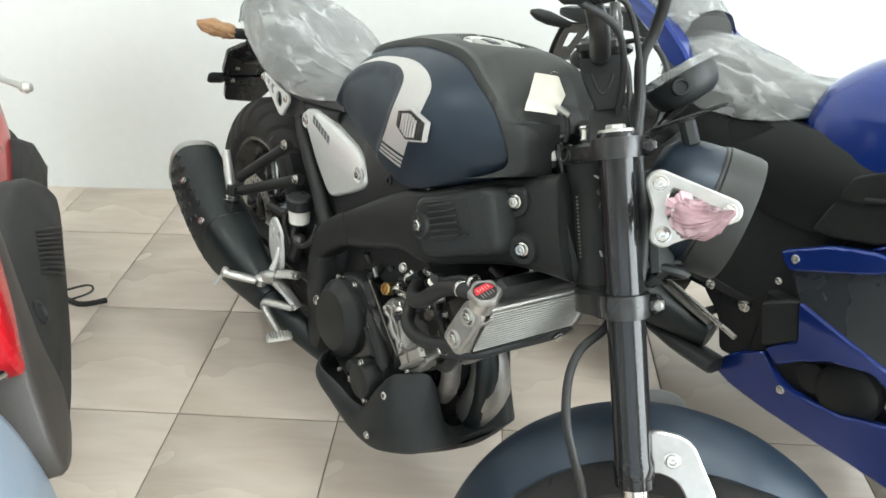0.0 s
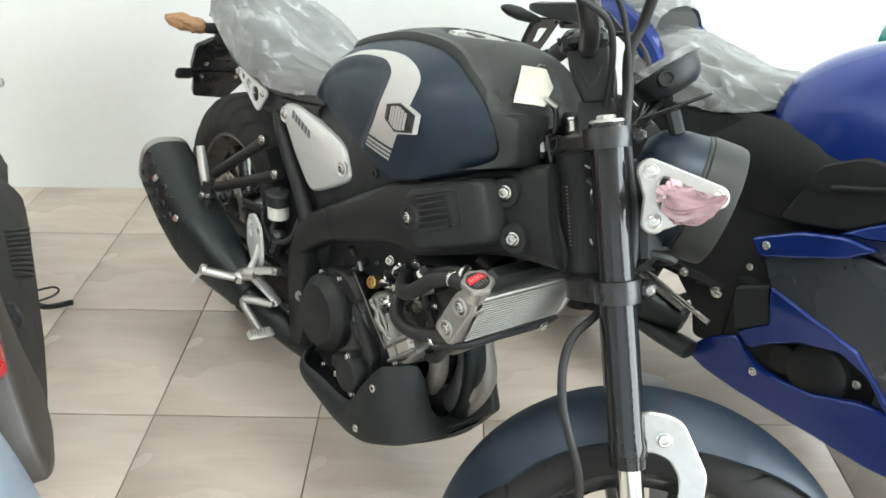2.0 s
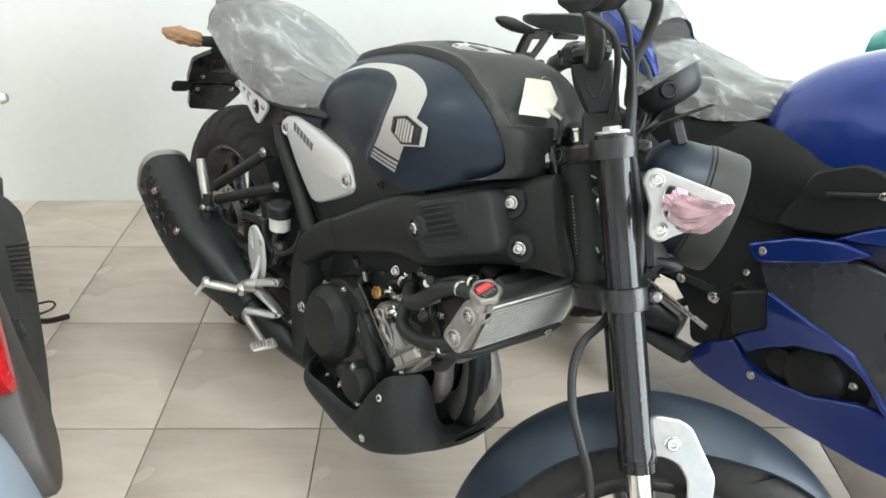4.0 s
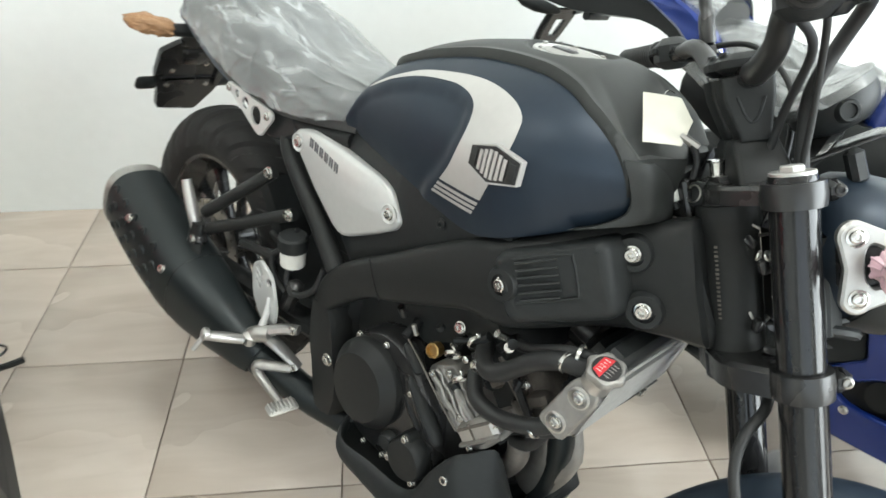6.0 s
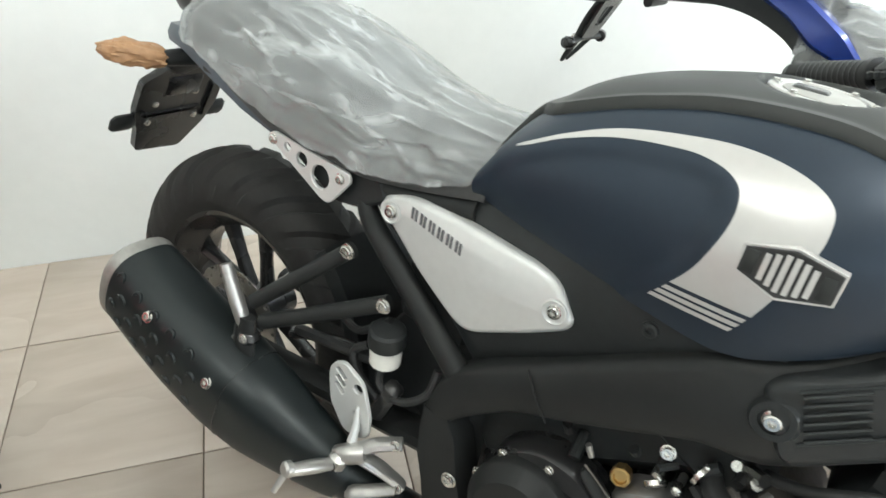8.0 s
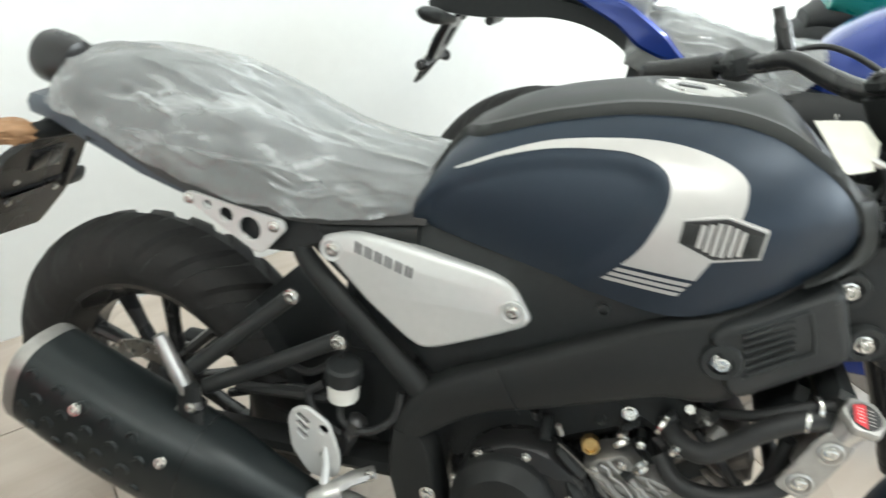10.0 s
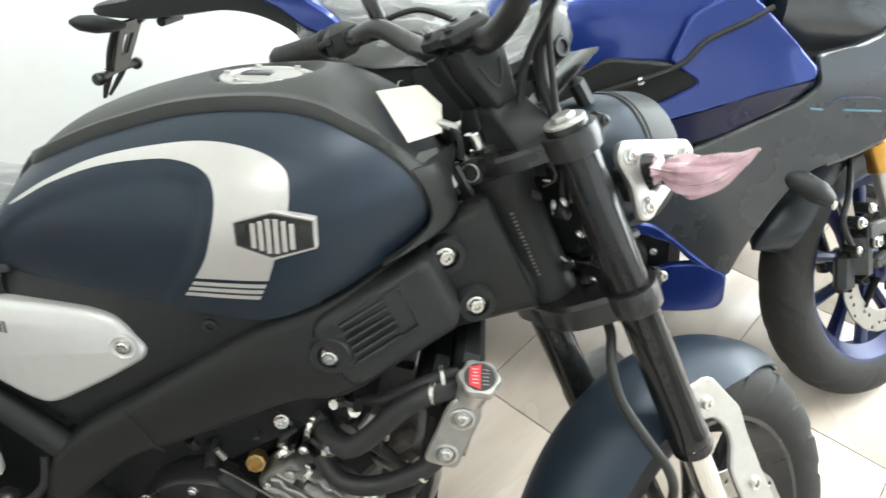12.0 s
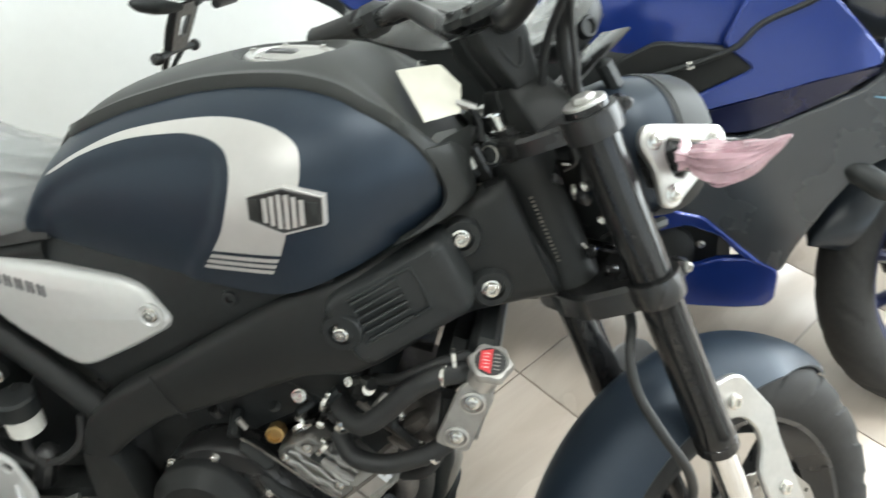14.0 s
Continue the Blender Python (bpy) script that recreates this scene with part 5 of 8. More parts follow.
pillow(bm, rounded([(0.735, 0.470), (0.752, 0.492), (0.783, 0.508), (0.812, 0.486), (0.850, 0.480), (0.885, 0.474), (0.893, 0.446), (0.872, 0.410), (0.849, 0.390), (0.815, 0.405), (0.783, 0.418), (0.757, 0.440)], 0.008), lambda u, v, h: V(u, -(0.104 + h + 0.006 * noise.noise(V(u * 50, v * 50, 0))), v), [(0, -0.03), (0, 0.002), (0.003, 0.007), (0.008, 0.008), (0.011, 0.003), (0.014, 0.003)])
pump = part("water_pump", bm, M["alu_dull"], eng, "bright cast aluminium water pump")
for a, b, w, y in (((0.748, 0.473), (0.825, 0.421), 0.0055, 0.114), ((0.757, 0.484), (0.830, 0.430), 0.0040, 0.113), ((0.766, 0.492), (0.835, 0.439), 0.0055, 0.112), ((0.791, 0.480), (0.841, 0.447), 0.0060, 0.111), ((0.800, 0.492), (0.846, 0.458), 0.0035, 0.110)):
    random.seed(int(a[0] * 1000))
    a, b = V(a[0], -y, a[1]), V(b[0], -y, b[1])
    pts = [a.lerp(b, f) + V(random.uniform(-0.002, 0.002), random.uniform(-0.003, 0.002), random.uniform(-0.002, 0.002)) for f in np.linspace(0, 1, 9)]
    part("cast_rib", bm_tube(pts, [w * random.uniform(0.75, 1.1) for _ in pts], 8, 2, 0.9), M["alu_dull"], pump)
for u, v in ((0.752, 0.473), (0.783, 0.494), (0.880, 0.470), (0.852, 0.402), (0.822, 0.437)):
    bolt(pump, V(u, -0.118, v), (0, -1, 0), 0.0050, h=0.006)
block = part("cast_block", bm_box(pose(0.857, -0.102, 0.440, 0, -48, 0), 0.082, 0.044, 0.036, 0.007), M["alu"], pump, "bright machined block")
part("block_lip", bm_box(pose(0.866, -0.112, 0.430, 0, -48, 0), 0.086, 0.030, 0.008, 0.003), M["alu_dull"], block)
part("block_groove", bm_box(pose(0.851, -0.1235, 0.447, 0, -48, 0), 0.072, 0.004, 0.005, 0.001), M["cast"], block)
part("block_groove", bm_box(pose(0.853, -0.124, 0.435, 0, 42, 0), 0.030, 0.004, 0.004, 0.001), M["cast"], block)
part("bare_header", bm_tube([V(0.880, -0.045, 0.455), V(0.888, -0.050, 0.425), V(0.895, -0.050, 0.385), V(0.880, -0.045, 0.345)], [0.017, 0.018, 0.018, 0.017], 16, 5), M["header"], eng, "bare grey exhaust header")
for p, d, r in (((0.838, -0.128, 0.556), (0.3, -1, -0.2), 0.0095), ((0.800, -0.100, 0.528), (0, -1, 0), 0.005)):
    part("pipe_joint", bm_lathe([(r, -0.02), (r, 0.004), (r * 1.2, 0.006), (r * 1.2, 0.012), (r * 0.7, 0.014), (r * 0.6, 0.010), (0.001, 0.010)], basis(V(*p), d), 18), M["zinc"], eng)
for k in range(26):
    random.seed(500 + k)
    px, pz = random.uniform(0.66, 0.90), random.uniform(0.46, 0.60)
    if pz - 0.5 > (px - 0.62) * 0.55:
        continue
    part("engine_fitting", bm_tube([V(px, -0.10 + random.uniform(-0.02, 0.02), pz), V(px + random.uniform(-0.02, 0.02), -0.115, pz + random.uniform(-0.02, 0.02))], random.uniform(0.004, 0.010), 8, 0), random.choice((M["zinc"], M["gloss"], M["hose"], M["alu_dull"], M["black"])), eng)
part("brass_sensor", bm_lathe([(0.0125, -0.012), (0.0125, 0.004), (0.0105, 0.006), (0.0085, 0.006), (0.0075, 0.001), (0.001, 0.001)], basis(V(0.740, -0.112, 0.506), (0.1, -1, 0.25)), 8), M["brass"], eng, "brass sensor nut")
for p, r in (((0.776, -0.110, 0.570), 0.0075), ((0.972, -0.132, 0.644), 0.0065)):
    bolt(eng, V(*p), (0.1, -1, 0.25), r)
for p, d, r in (((0.777, -0.112, 0.523), (0.5, -0.5, -0.5), 0.0128), ((0.807, -0.122, 0.503), (0.8, -0.2, -0.6), 0.0132), ((0.816, -0.118, 0.572), (1, -0.3, -0.2), 0.0142)):
    clip = part("wire_clip", bm_lathe([(r - 0.001, -0.0032), (r, -0.0026), (r, -0.0014), (r - 0.001, -0.001), (r - 0.001, 0.001), (r, 0.0014), (r, 0.0026), (r - 0.001, 0.0032)], basis(V(*p), d), 18, cap=False), M["zinc"], eng)
    part("clip_ear", bm_box(Matrix.Translation(V(*p) + V(0.002, -0.004, r + 0.002)) @ pose(0, 0, 0, 20, 30, 10), 0.007, 0.006, 0.004, 0.001), M["zinc"], clip)
part("head_cover", bm_box(pose(0.885, 0.005, 0.500, 0, 40, 0), 0.115, 0.165, 0.10, 0.016), M["cast"], eng, "rough brown-grey cast cylinder head")
for u, v, w, hgt, ang in ((0.862, 0.545, 0.050, 0.016, 35), (0.885, 0.520, 0.060, 0.012, 35), (0.905, 0.492, 0.055, 0.014, 30), (0.880, 0.480, 0.040, 0.018, -50), (0.918, 0.530, 0.034, 0.022, -40), (0.850, 0.515, 0.030, 0.020, -50)):
    part("head_rib", bm_box(pose(u, -0.084, v, 0, ang, 0), w, 0.026, hgt, 0.005), M["cast"], eng)
for u, v in ((0.850, 0.535), (0.898, 0.548), (0.925, 0.505), (0.872, 0.470)):
    bolt(eng, V(u, -0.100, v), (0, -1, 0), 0.0065, h=0.007)
part("exhaust_flange", bm_box(pose(0.925, -0.01, 0.475, 0, 40, 0), 0.03, 0.10, 0.07, 0.01), M["alu_dull"], eng)
part("spark_lead", bm_tube([V(0.86, -0.09, 0.56), V(0.90, -0.105, 0.53), V(0.93, -0.10, 0.49), V(0.92, -0.095, 0.45)], 0.006, 8, 5), M["hose"], eng)
part("water_pipe", bm_tube([V(0.90, -0.085, 0.44), V(0.935, -0.10, 0.47), V(0.955, -0.10, 0.53), V(0.96, -0.10, 0.59)], 0.010, 10, 5), M["hose"], eng)
part("throttle_body", bm_box(pose(0.80, -0.02, 0.585, 0, 25, 0), 0.16, 0.15, 0.09, 0.02), M["black"], eng)
# black blocks added to fill the frame, so that no floor shows through
part("core_filler", bm_box(pose(0.66, 0, 0.52, 0, -32, 0), 0.36, 0.17, 0.16, 0.03), M["black"], bike)
part("pivot_block", bm_box(pose(0.515, 0, 0.40), 0.07, 0.20, 0.26, 0.02), M["black"], bike)
part("air_box", bm_box(pose(0.73, 0, 0.66), 0.24, 0.16, 0.13, 0.03), M["black"], bike)
for pts, r in (([V(0.985, -0.120, 0.640), V(0.955, -0.133, 0.640), V(0.921, -0.138, 0.618), V(0.885, -0.140, 0.578), V(0.862, -0.140, 0.563), V(0.838, -0.125, 0.562), V(0.82, -0.10, 0.57)], 0.0130), ([V(0.975, -0.120, 0.550), V(0.945, -0.132, 0.526), V(0.893, -0.138, 0.505), V(0.850, -0.136, 0.508), V(0.825, -0.115, 0.525)], 0.0120), ([V(0.985, -0.11, 0.655), V(0.95, -0.125, 0.650), V(0.905, -0.12, 0.62), V(0.87, -0.10, 0.60)], 0.007)):
    part("coolant_hose", bm_tube(pts, r, 12, 6), M["hose"], eng)
for p, d in (((0.960, -0.132, 0.641), (1, -0.2, 0.1)), ((0.84, -0.128, 0.552), (1, -0.4, -0.4)), ((0.945, -0.130, 0.523), (0.8, 0.2, 0.6)), ((0.968, -0.12, 0.653), (1, 0.2, 0.1))):
    part("hose_clip", bm_lathe([(0.0132, -0.0026), (0.0142, -0.002), (0.0142, 0.002), (0.0132, 0.0026)], basis(V(*p), d), 16, cap=False), M["zinc"], eng)

# ---- radiator ----
RO = V(1.000, 0, 0.600)
RM = basis(RO, V(0.95, 0, -0.22), (0, 1, 0))   # x of this basis runs to the left of the bike
rad = part("radiator", bm_box(RM @ pose(-0.005, -0.012, -0.004), 0.225, 0.088, 0.018, 0.003), M["fins"], bike, "aluminium radiator with fine fins")
for k in range(15):
    part("radiator_fin", bm_box(RM @ pose(-0.005, -0.053 + 0.0058 * k, 0.007), 0.220, 0.0026, 0.006, 0.0008), M["fins"], rad)
for sy in (-1, 1):
    part("radiator_tank", bm_box(RM @ pose(sy * 0.116 - 0.005, -0.012, -0.006), 0.024, 0.098, 0.032, 0.008), M["alu"], rad)
part("radiator_top", bm_box(RM @ pose(0.0, 0.050, -0.014), 0.200, 0.034, 0.034, 0.008), M["black"], rad)
part("radiator_foot", bm_box(RM @ pose(0.0, -0.063, -0.004), 0.215, 0.010, 0.022, 0.003), M["black"], rad)
bm = bmesh.new()
brk = rounded([(-0.021, -0.046), (0.020, -0.046), (0.0205, 0.034), (0.014, 0.052), (-0.015, 0.052), (-0.021, 0.034)], 0.010)
BM = basis(V(0.9835, -0.134, 0.5865), V(0.06, -1, 0.02), V(0.945, 0, -0.327))
plate(bm, brk, [], lambda u, v, h: BM @ V(u, v, h), 0.005, 0.002)
part("radiator_bracket", bm, M["alu_dull"], rad, "aluminium bracket with two bolts")
part("bracket_flange", bm_box(BM @ pose(0.019, -0.004, -0.014), 0.004, 0.080, 0.030, 0.0015), M["alu_dull"], rad)
for v in (0.0265, -0.0265):
    part("bolt_cup", bm_lathe([(0.0145, 0), (0.015, 0.004), (0.0125, 0.005), (0.011, 0.002), (0.001, 0.002)], basis(BM @ V(0.0, v, 0.003), BM.to_3x3() @ V(0, 0, 1)), 20), M["alu"], rad)
    bolt(rad, BM @ V(0.0, v, 0.005), BM.to_3x3() @ V(0, 0, 1), 0.0072, h=0.005)
part("filler_neck", bm_tube([V(1.000, -0.125, 0.635), V(1.008, -0.130, 0.655)], [0.019, 0.018], 16, 0), M["alu"], rad)
ccm = basis(V(1.009, -0.131, 0.657), (0.1, -0.35, 1), (1, 0, 0))
bm = bmesh.new()
loops = []
for r, h_, wob in ((0.0195, 0, 0), (0.0235, 0.002, 1), (0.0240, 0.008, 1), (0.0220, 0.0115, 1), (0.0190, 0.0120, 0), (0.0180, 0.0105, 0), (0.001, 0.0105, 0)):
    loops.append([ccm @ V(r * (1 + wob * 0.07 * math.cos(6 * a)) * math.cos(a), r * (1 + wob * 0.07 * math.cos(6 * a)) * math.sin(a), h_) for a in np.linspace(0, 2 * math.pi, 60, endpoint=False)])
rings(bm, loops)
rcap = part("radiator_cap", bm, M["alu_dull"], rad, "lobed radiator cap with a red and black label")
part("cap_label", bm_lathe([(0.0174, 0.0100), (0.0174, 0.0113), (0.001, 0.0114)], ccm, 32), M["print"], rcap, "round black label")
bm = bmesh.new()
red_half = [(-0.0115, -0.0115), (0.0012, -0.0162), (0.0012, 0.0162), (-0.0115, 0.0115)]
plate(bm, red_half, [], lambda u, v, h: ccm @ V(u, v, 0.0114 + h), 0.0006, 0.0002)
part("label_band", bm, M["red"], rcap, "red band of the label")
for k in range(5):
    part("label_bar", bm_box(ccm @ pose(0.0066, -0.0096 + 0.0048 * k, 0.0117), 0.0075, 0.0011, 0.0005, 0.0002), M["alu_dull"], rcap)
    part("label_bar", bm_box(ccm @ pose(-0.0050, -0.0090 + 0.0045 * k, 0.0123), 0.0070 - 0.0012 * (k % 2), 0.0008, 0.0005, 0.0002), M["white"], rcap)
part("lower_hose", bm_tube([V(0.985, 0.115, 0.535), V(0.975, 0.09, 0.515), V(0.97, 0.0, 0.512), V(0.965, -0.08, 0.51), V(0.93, -0.12, 0.50)], 0.010, 10, 5), M["hose"], rad)
bolt(rad, V(0.985, 0.09, 0.515), (1, 0, -0.2), 0.008)
part("fan_shroud", bm_box(RM @ pose(0.01, -0.008, -0.042), 0.17, 0.086, 0.045, 0.014), M["black"], rad)
part("fan_hub", bm_lathe([(0.034, 0), (0.034, 0.03), (0.026, 0.036), (0.001, 0.037)], basis(RM @ V(0.0, 0.0, -0.07), RM.to_3x3() @ V(0, 0, -1)), 20), M["gloss"], rad)

# ---- belly cowl ----
COWL = [(0.606, 0.135, 0.262, 0.606, 0.135, 0.288), (0.622, 0.160, 0.252, 0.618, 0.160, 0.282), (0.645, 0.178, 0.246, 0.642, 0.174, 0.274), (0.70, 0.180, 0.243, 0.70, 0.168, 0.276), (0.765, 0.180, 0.240, 0.770, 0.165, 0.280), (0.798, 0.178, 0.240, 0.800, 0.161, 0.296), (0.825, 0.176, 0.242, 0.815, 0.154, 0.340), (0.862, 0.170, 0.250, 0.842, 0.146, 0.390), (0.895, 0.160, 0.266, 0.862, 0.130, 0.404), (0.932, 0.140, 0.286, 0.880, 0.094, 0.406), (0.948, 0.118, 0.296, 0.894, 0.076, 0.378), (0.957, 0.095, 0.302, 0.920, 0.068, 0.330), (0.957, 0.060, 0.299, 0.926, 0.044, 0.306), (0.950, 0.0, 0.290, 0.918, 0.0, 0.292)]
edge = [(V(a, -b, c), V(d, -e, f)) for a, b, c, d, e, f in COWL]
edge += [(V(p.x, -0.74 * p.y, p.z), V(q.x, -0.90 * q.y, q.z)) for p, q in reversed(edge[:-1])]   # the far side is slimmer
low, high = catmull([p for p, q in edge], 4), catmull([q for p, q in edge], 4)
loops = []
for i, (p, q) in enumerate(zip(low, high)):
    d = (low[min(i + 1, len(low) - 1)] - low[max(i - 1, 0)]).normalized()
    inw = V(0, 0, 1).cross(d).normalized()
    lp = [p + inw * 0.004 - V(0, 0, 0.006), p + V(0, 0, 0.002)]
    for w in (0.25, 0.5, 0.75):
        lp.append(p.lerp(q, w) - inw * 0.004 * math.sin(w * math.pi))
    lp += [q - V(0, 0, 0.002), q + inw * 0.003, q + inw * 0.006 - V(0, 0, 0.002), p.lerp(q, 0.5) + inw * 0.005, p + inw * 0.008 + V(0, 0, 0.004)]
    loops.append(lp)
bm = bmesh.new()
rings(bm, loops)
part("belly_cowl", bm, M["black"], bike, "matt black plastic belly cowl, open at the front", sharp=45)
loops = []
for p, q in edge[:len(edge) // 2 + 1]:
    y0, y1 = p.y + 0.004, -0.74 * p.y - 0.004
    ts = np.linspace(0, 1, 11)
    loops.append([V(p.x - 0.003, y0 + (y1 - y0) * t, p.z - 0.005 - 0.018 * (1 - abs(2 * t - 1) ** 3)) for t in ts] + [V(p.x - 0.003, y0 + (y1 - y0) * t, p.z + 0.002 - 0.016 * (1 - abs(2 * t - 1) ** 3)) for t in reversed(ts)])
bm = bmesh.new()
rings(bm, loops[:-1])
part("belly_pan", bm, M["black"], bike)
bolt(bike, V(0.847, -0.151, 0.353), (0, -1, 0.1), 0.0075)
bolt(bike, V(0.846, -0.176, 0.268), (0, -1, 0), 0.006)
bm = bmesh.new()
tube(bm, [V(0.90, 0.02, 0.45), V(0.925, 0.02, 0.38), V(0.90, 0.02, 0.30)], [0.03, 0.04, 0.035], 16, 5)
part("exhaust_collector", bm, M["alu_dull"], bike)

# ---- front end; it turns with the steering, in the axes of the fork ----
OFFX, SEP = 0.035, 0.097
for sy in (-1, 1):
    leg = part("fork_leg", bm_lathe([(0.0215, -0.246), (0.0262, -0.245), (0.0262, -0.232), (0.0252, -0.231), (0.0252, -0.228), (0.0265, -0.227), (0.0265, -0.214), (0.0248, -0.207), (0.0243, -0.02), (0.0238, 0.205), (0.0236, 0.212), (0.0225, 0.2145), (0.0205, 0.2150)], S @ basis((OFFX, sy * SEP, 0), (0, 0, 1)), 32), M["fork"], bike, "black upside-down fork leg")
    part("fork_slider", bm_lathe([(0.0185, -0.475), (0.0185, -0.24)], S @ basis((OFFX, sy * SEP, 0), (0, 0, 1)), 24), M["chrome"], leg, "bright chromed fork tube")
    fcap = part("fork_cap", bm_lathe([(0.0224, 0.2140), (0.0224, 0.2172), (0.0216, 0.2182), (0.0138, 0.2182), (0.0133, 0.2165), (0.001, 0.2165)], S @ basis((OFFX, sy * SEP, 0), (0, 0, 1)), 28), M["alu"], leg, "bare aluminium fork cap")
    part("cap_hexagon", bm_lathe([(0.0128, 0.2160), (0.0128, 0.2228), (0.0114, 0.2242), (0.001, 0.2242)], S @ basis((OFFX, sy * SEP, 0), (0, 0, 1)) @ pose(0, 0, 0, 0, 0, 12), 6), M["alu"], fcap)
    part("axle_lug", bm_tube([S @ V(OFFX, sy * SEP, -0.435), S @ V(OFFX + 0.005, sy * SEP, -0.51)], [0.024, 0.026], 14, 0), M["gloss"], leg)
    for zc, hh, nm in ((0.195, 0.026, "top_clamp"), (-0.005, 0.030, "lower_clamp")):
        part(nm, bm_lathe([(0.0245, -hh / 2), (0.0308, -hh / 2), (0.0322, 0), (0.0308, hh / 2), (0.0245, hh / 2)], S @ basis((OFFX, sy * SEP, zc), (0, 0, 1)), 28, cap=False), M["gloss"], bike)
        part("clamp_ear", bm_box(S @ pose(OFFX + 0.036, sy * SEP, zc), 0.024, 0.024, hh * 0.85, 0.007), M["gloss"], bike)
        bolt(bike, S @ V(OFFX + 0.040, sy * (SEP + 0.011), zc), S.to_3x3() @ V(0, sy, 0), 0.0055, M["disc"] if zc < 0 else M["gloss"])
bm = bmesh.new()
plate(bm, rounded([(-0.03, -0.045), (0.02, -0.105), (0.05, -0.105), (0.045, 0.0), (0.05, 0.105), (0.02, 0.105), (-0.03, 0.045)], 0.02), [], lambda u, v, h: S @ V(u, v, 0.185 + h), 0.020, 0.004)
part("top_yoke", bm, M["gloss"], bike)
bm = bmesh.new()
plate(bm, rounded([(-0.035, -0.05), (0.01, -0.10), (0.055, -0.10), (0.06, 0.0), (0.055, 0.10), (0.01, 0.10), (-0.035, 0.05)], 0.02), [], lambda u, v, h: S @ V(u, v, -0.022 + h), 0.032, 0.005)
part("lower_yoke", bm, M["gloss"], bike)
part("steering_stem", bm_lathe([(0.018, -0.02), (0.018, 0.150), (0.033, 0.152), (0.034, 0.160), (0.034, 0.192), (0.030, 0.203), (0.019, 0.207), (0.019, 0.212), (0.001, 0.212)], S @ Matrix(), 20), M["gloss"], bike)
# loom and lock behind the fork
part("wiring_cover", bm_box(S @ pose(0.075, 0, 0.085), 0.05, 0.13, 0.15, 0.02), M["black"], bike)
for k in range(12):
    random.seed(90 + k)
    y0, z0 = random.uniform(-0.07, 0.07), random.uniform(0.02, 0.16)
    part("loom", bm_tube([S @ V(0.05, y0, z0), S @ V(0.10 + 0.02 * random.random(), y0 * 0.8, z0 + random.uniform(-0.03, 0.03)), S @ V(0.06, -y0 * 0.5, z0 - 0.03)], random.uniform(0.003, 0.007), 7, 5), random.choice((M["hose"], M["black"])), bike)

# small plugs, clips and ties in the loom behind the fork
for k in range(22):
    random.seed(700 + k)
    p = S @ V(random.uniform(0.005, 0.06), random.uniform(-0.075, -0.02), random.uniform(0.0, 0.165))
    mm = Matrix.Translation(p) @ pose(0, 0, 0, random.uniform(0, 90), random.uniform(0, 90), random.uniform(0, 90))
    kind = k % 4
    if kind == 0:
        part("cable_plug", bm_box(mm, 0.016, 0.010, 0.012, 0.002), M["gloss"], bike)
    elif kind == 1:
        part("cable_clip", bm_lathe([(0.005, -0.002), (0.0062, -0.001), (0.0062, 0.001), (0.005, 0.002)], mm, 12, cap=False), M["zinc"], bike)
    elif kind == 2:
        part("wire", bm_tube([p, p + V(0.012, -0.006, 0.014), p + V(0.002, -0.004, 0.034)], 0.0022, 6, 4), M["gloss"], bike)
    else:
        part("cable_tie", bm_box(mm, 0.009, 0.003, 0.002, 0.0006), M["alu_dull"], bike)

# front wheel, mudguard and its stays
AX = V(OFFX + 0.004, 0, -0.490)
fw_m = S @ Matrix.Translation(AX) @ pose(0, 0, 0, 0, 26, 0)
wheel(bike, fw_m, 0.242, 0.054, 0.057, M["gloss"], -1, 0.141, grooves=22, name="front_wheel", depth=0.0040)
FB = S @ Matrix.Translation(AX)
bm = bmesh.new()
loops = []
for t in np.linspace(radians(20), radians(154), 46):
    fr = (t - radians(20)) / radians(134)
    w = 0.080 * min(1, 0.08 + 2.5 * fr ** 0.8) * min(1, 0.45 + 3.2 * (1 - fr))
    drop = 0.050 * min(1, 0.12 + 2.2 * fr, 0.5 + 3 * (1 - fr))
    lp = []
    for a in np.linspace(-1, 1, 17):
        r = 0.311 + 0.016 * fr - drop * abs(a) ** 2.4
        lp.append(FB @ V(r * math.cos(t), w * a, r * math.sin(t)))
    for a in np.linspace(1, -1, 17):
        r = 0.307 + 0.016 * fr - drop * abs(a) ** 2.4
        lp.append(FB @ V(r * math.cos(t), (w - 0.003) * a, r * math.sin(t)))
    loops.append(lp)
rings(bm, loops)
part("front_mudguard", bm, M["blue"], bike, "matt navy front mudguard", sharp=60)
for sy in (-1, 1):
    bm = bmesh.new()
    stay = rounded([(0.045, 0.300), (0.062, 0.310), (0.096, 0.302), (0.110, 0.290), (0.135, 0.219), (0.127, 0.183), (0.122, 0.117), (0.120, 0.060), (0.104, 0.036), (0.070, 0.060), (0.071, 0.126), (0.074, 0.160), (0.096, 0.190), (0.098, 0.217), (0.087, 0.241), (0.064, 0.252), (0.045, 0.248)], 0.010)
    plate(bm, stay, [], lambda u, v, h, s=sy: FB @ V(u - 0.037, s * (0.084 + h + 0.12 * max(0, 0.25 - v)), v + 0.006), 0.008, 0.0025)
    st = part("mudguard_stay", bm, M["alu"], bike, "bare aluminium mudguard stay")
    for p in ((0.045, 0.280), (0.062, 0.127), (0.060, 0.074)):
        bolt(st, FB @ V(p[0], sy * (0.092 + 0.12 * max(0, 0.244 - p[1])), p[1] - 0.004), S.to_3x3() @ V(0, sy, 0), 0.009, h=0.006)
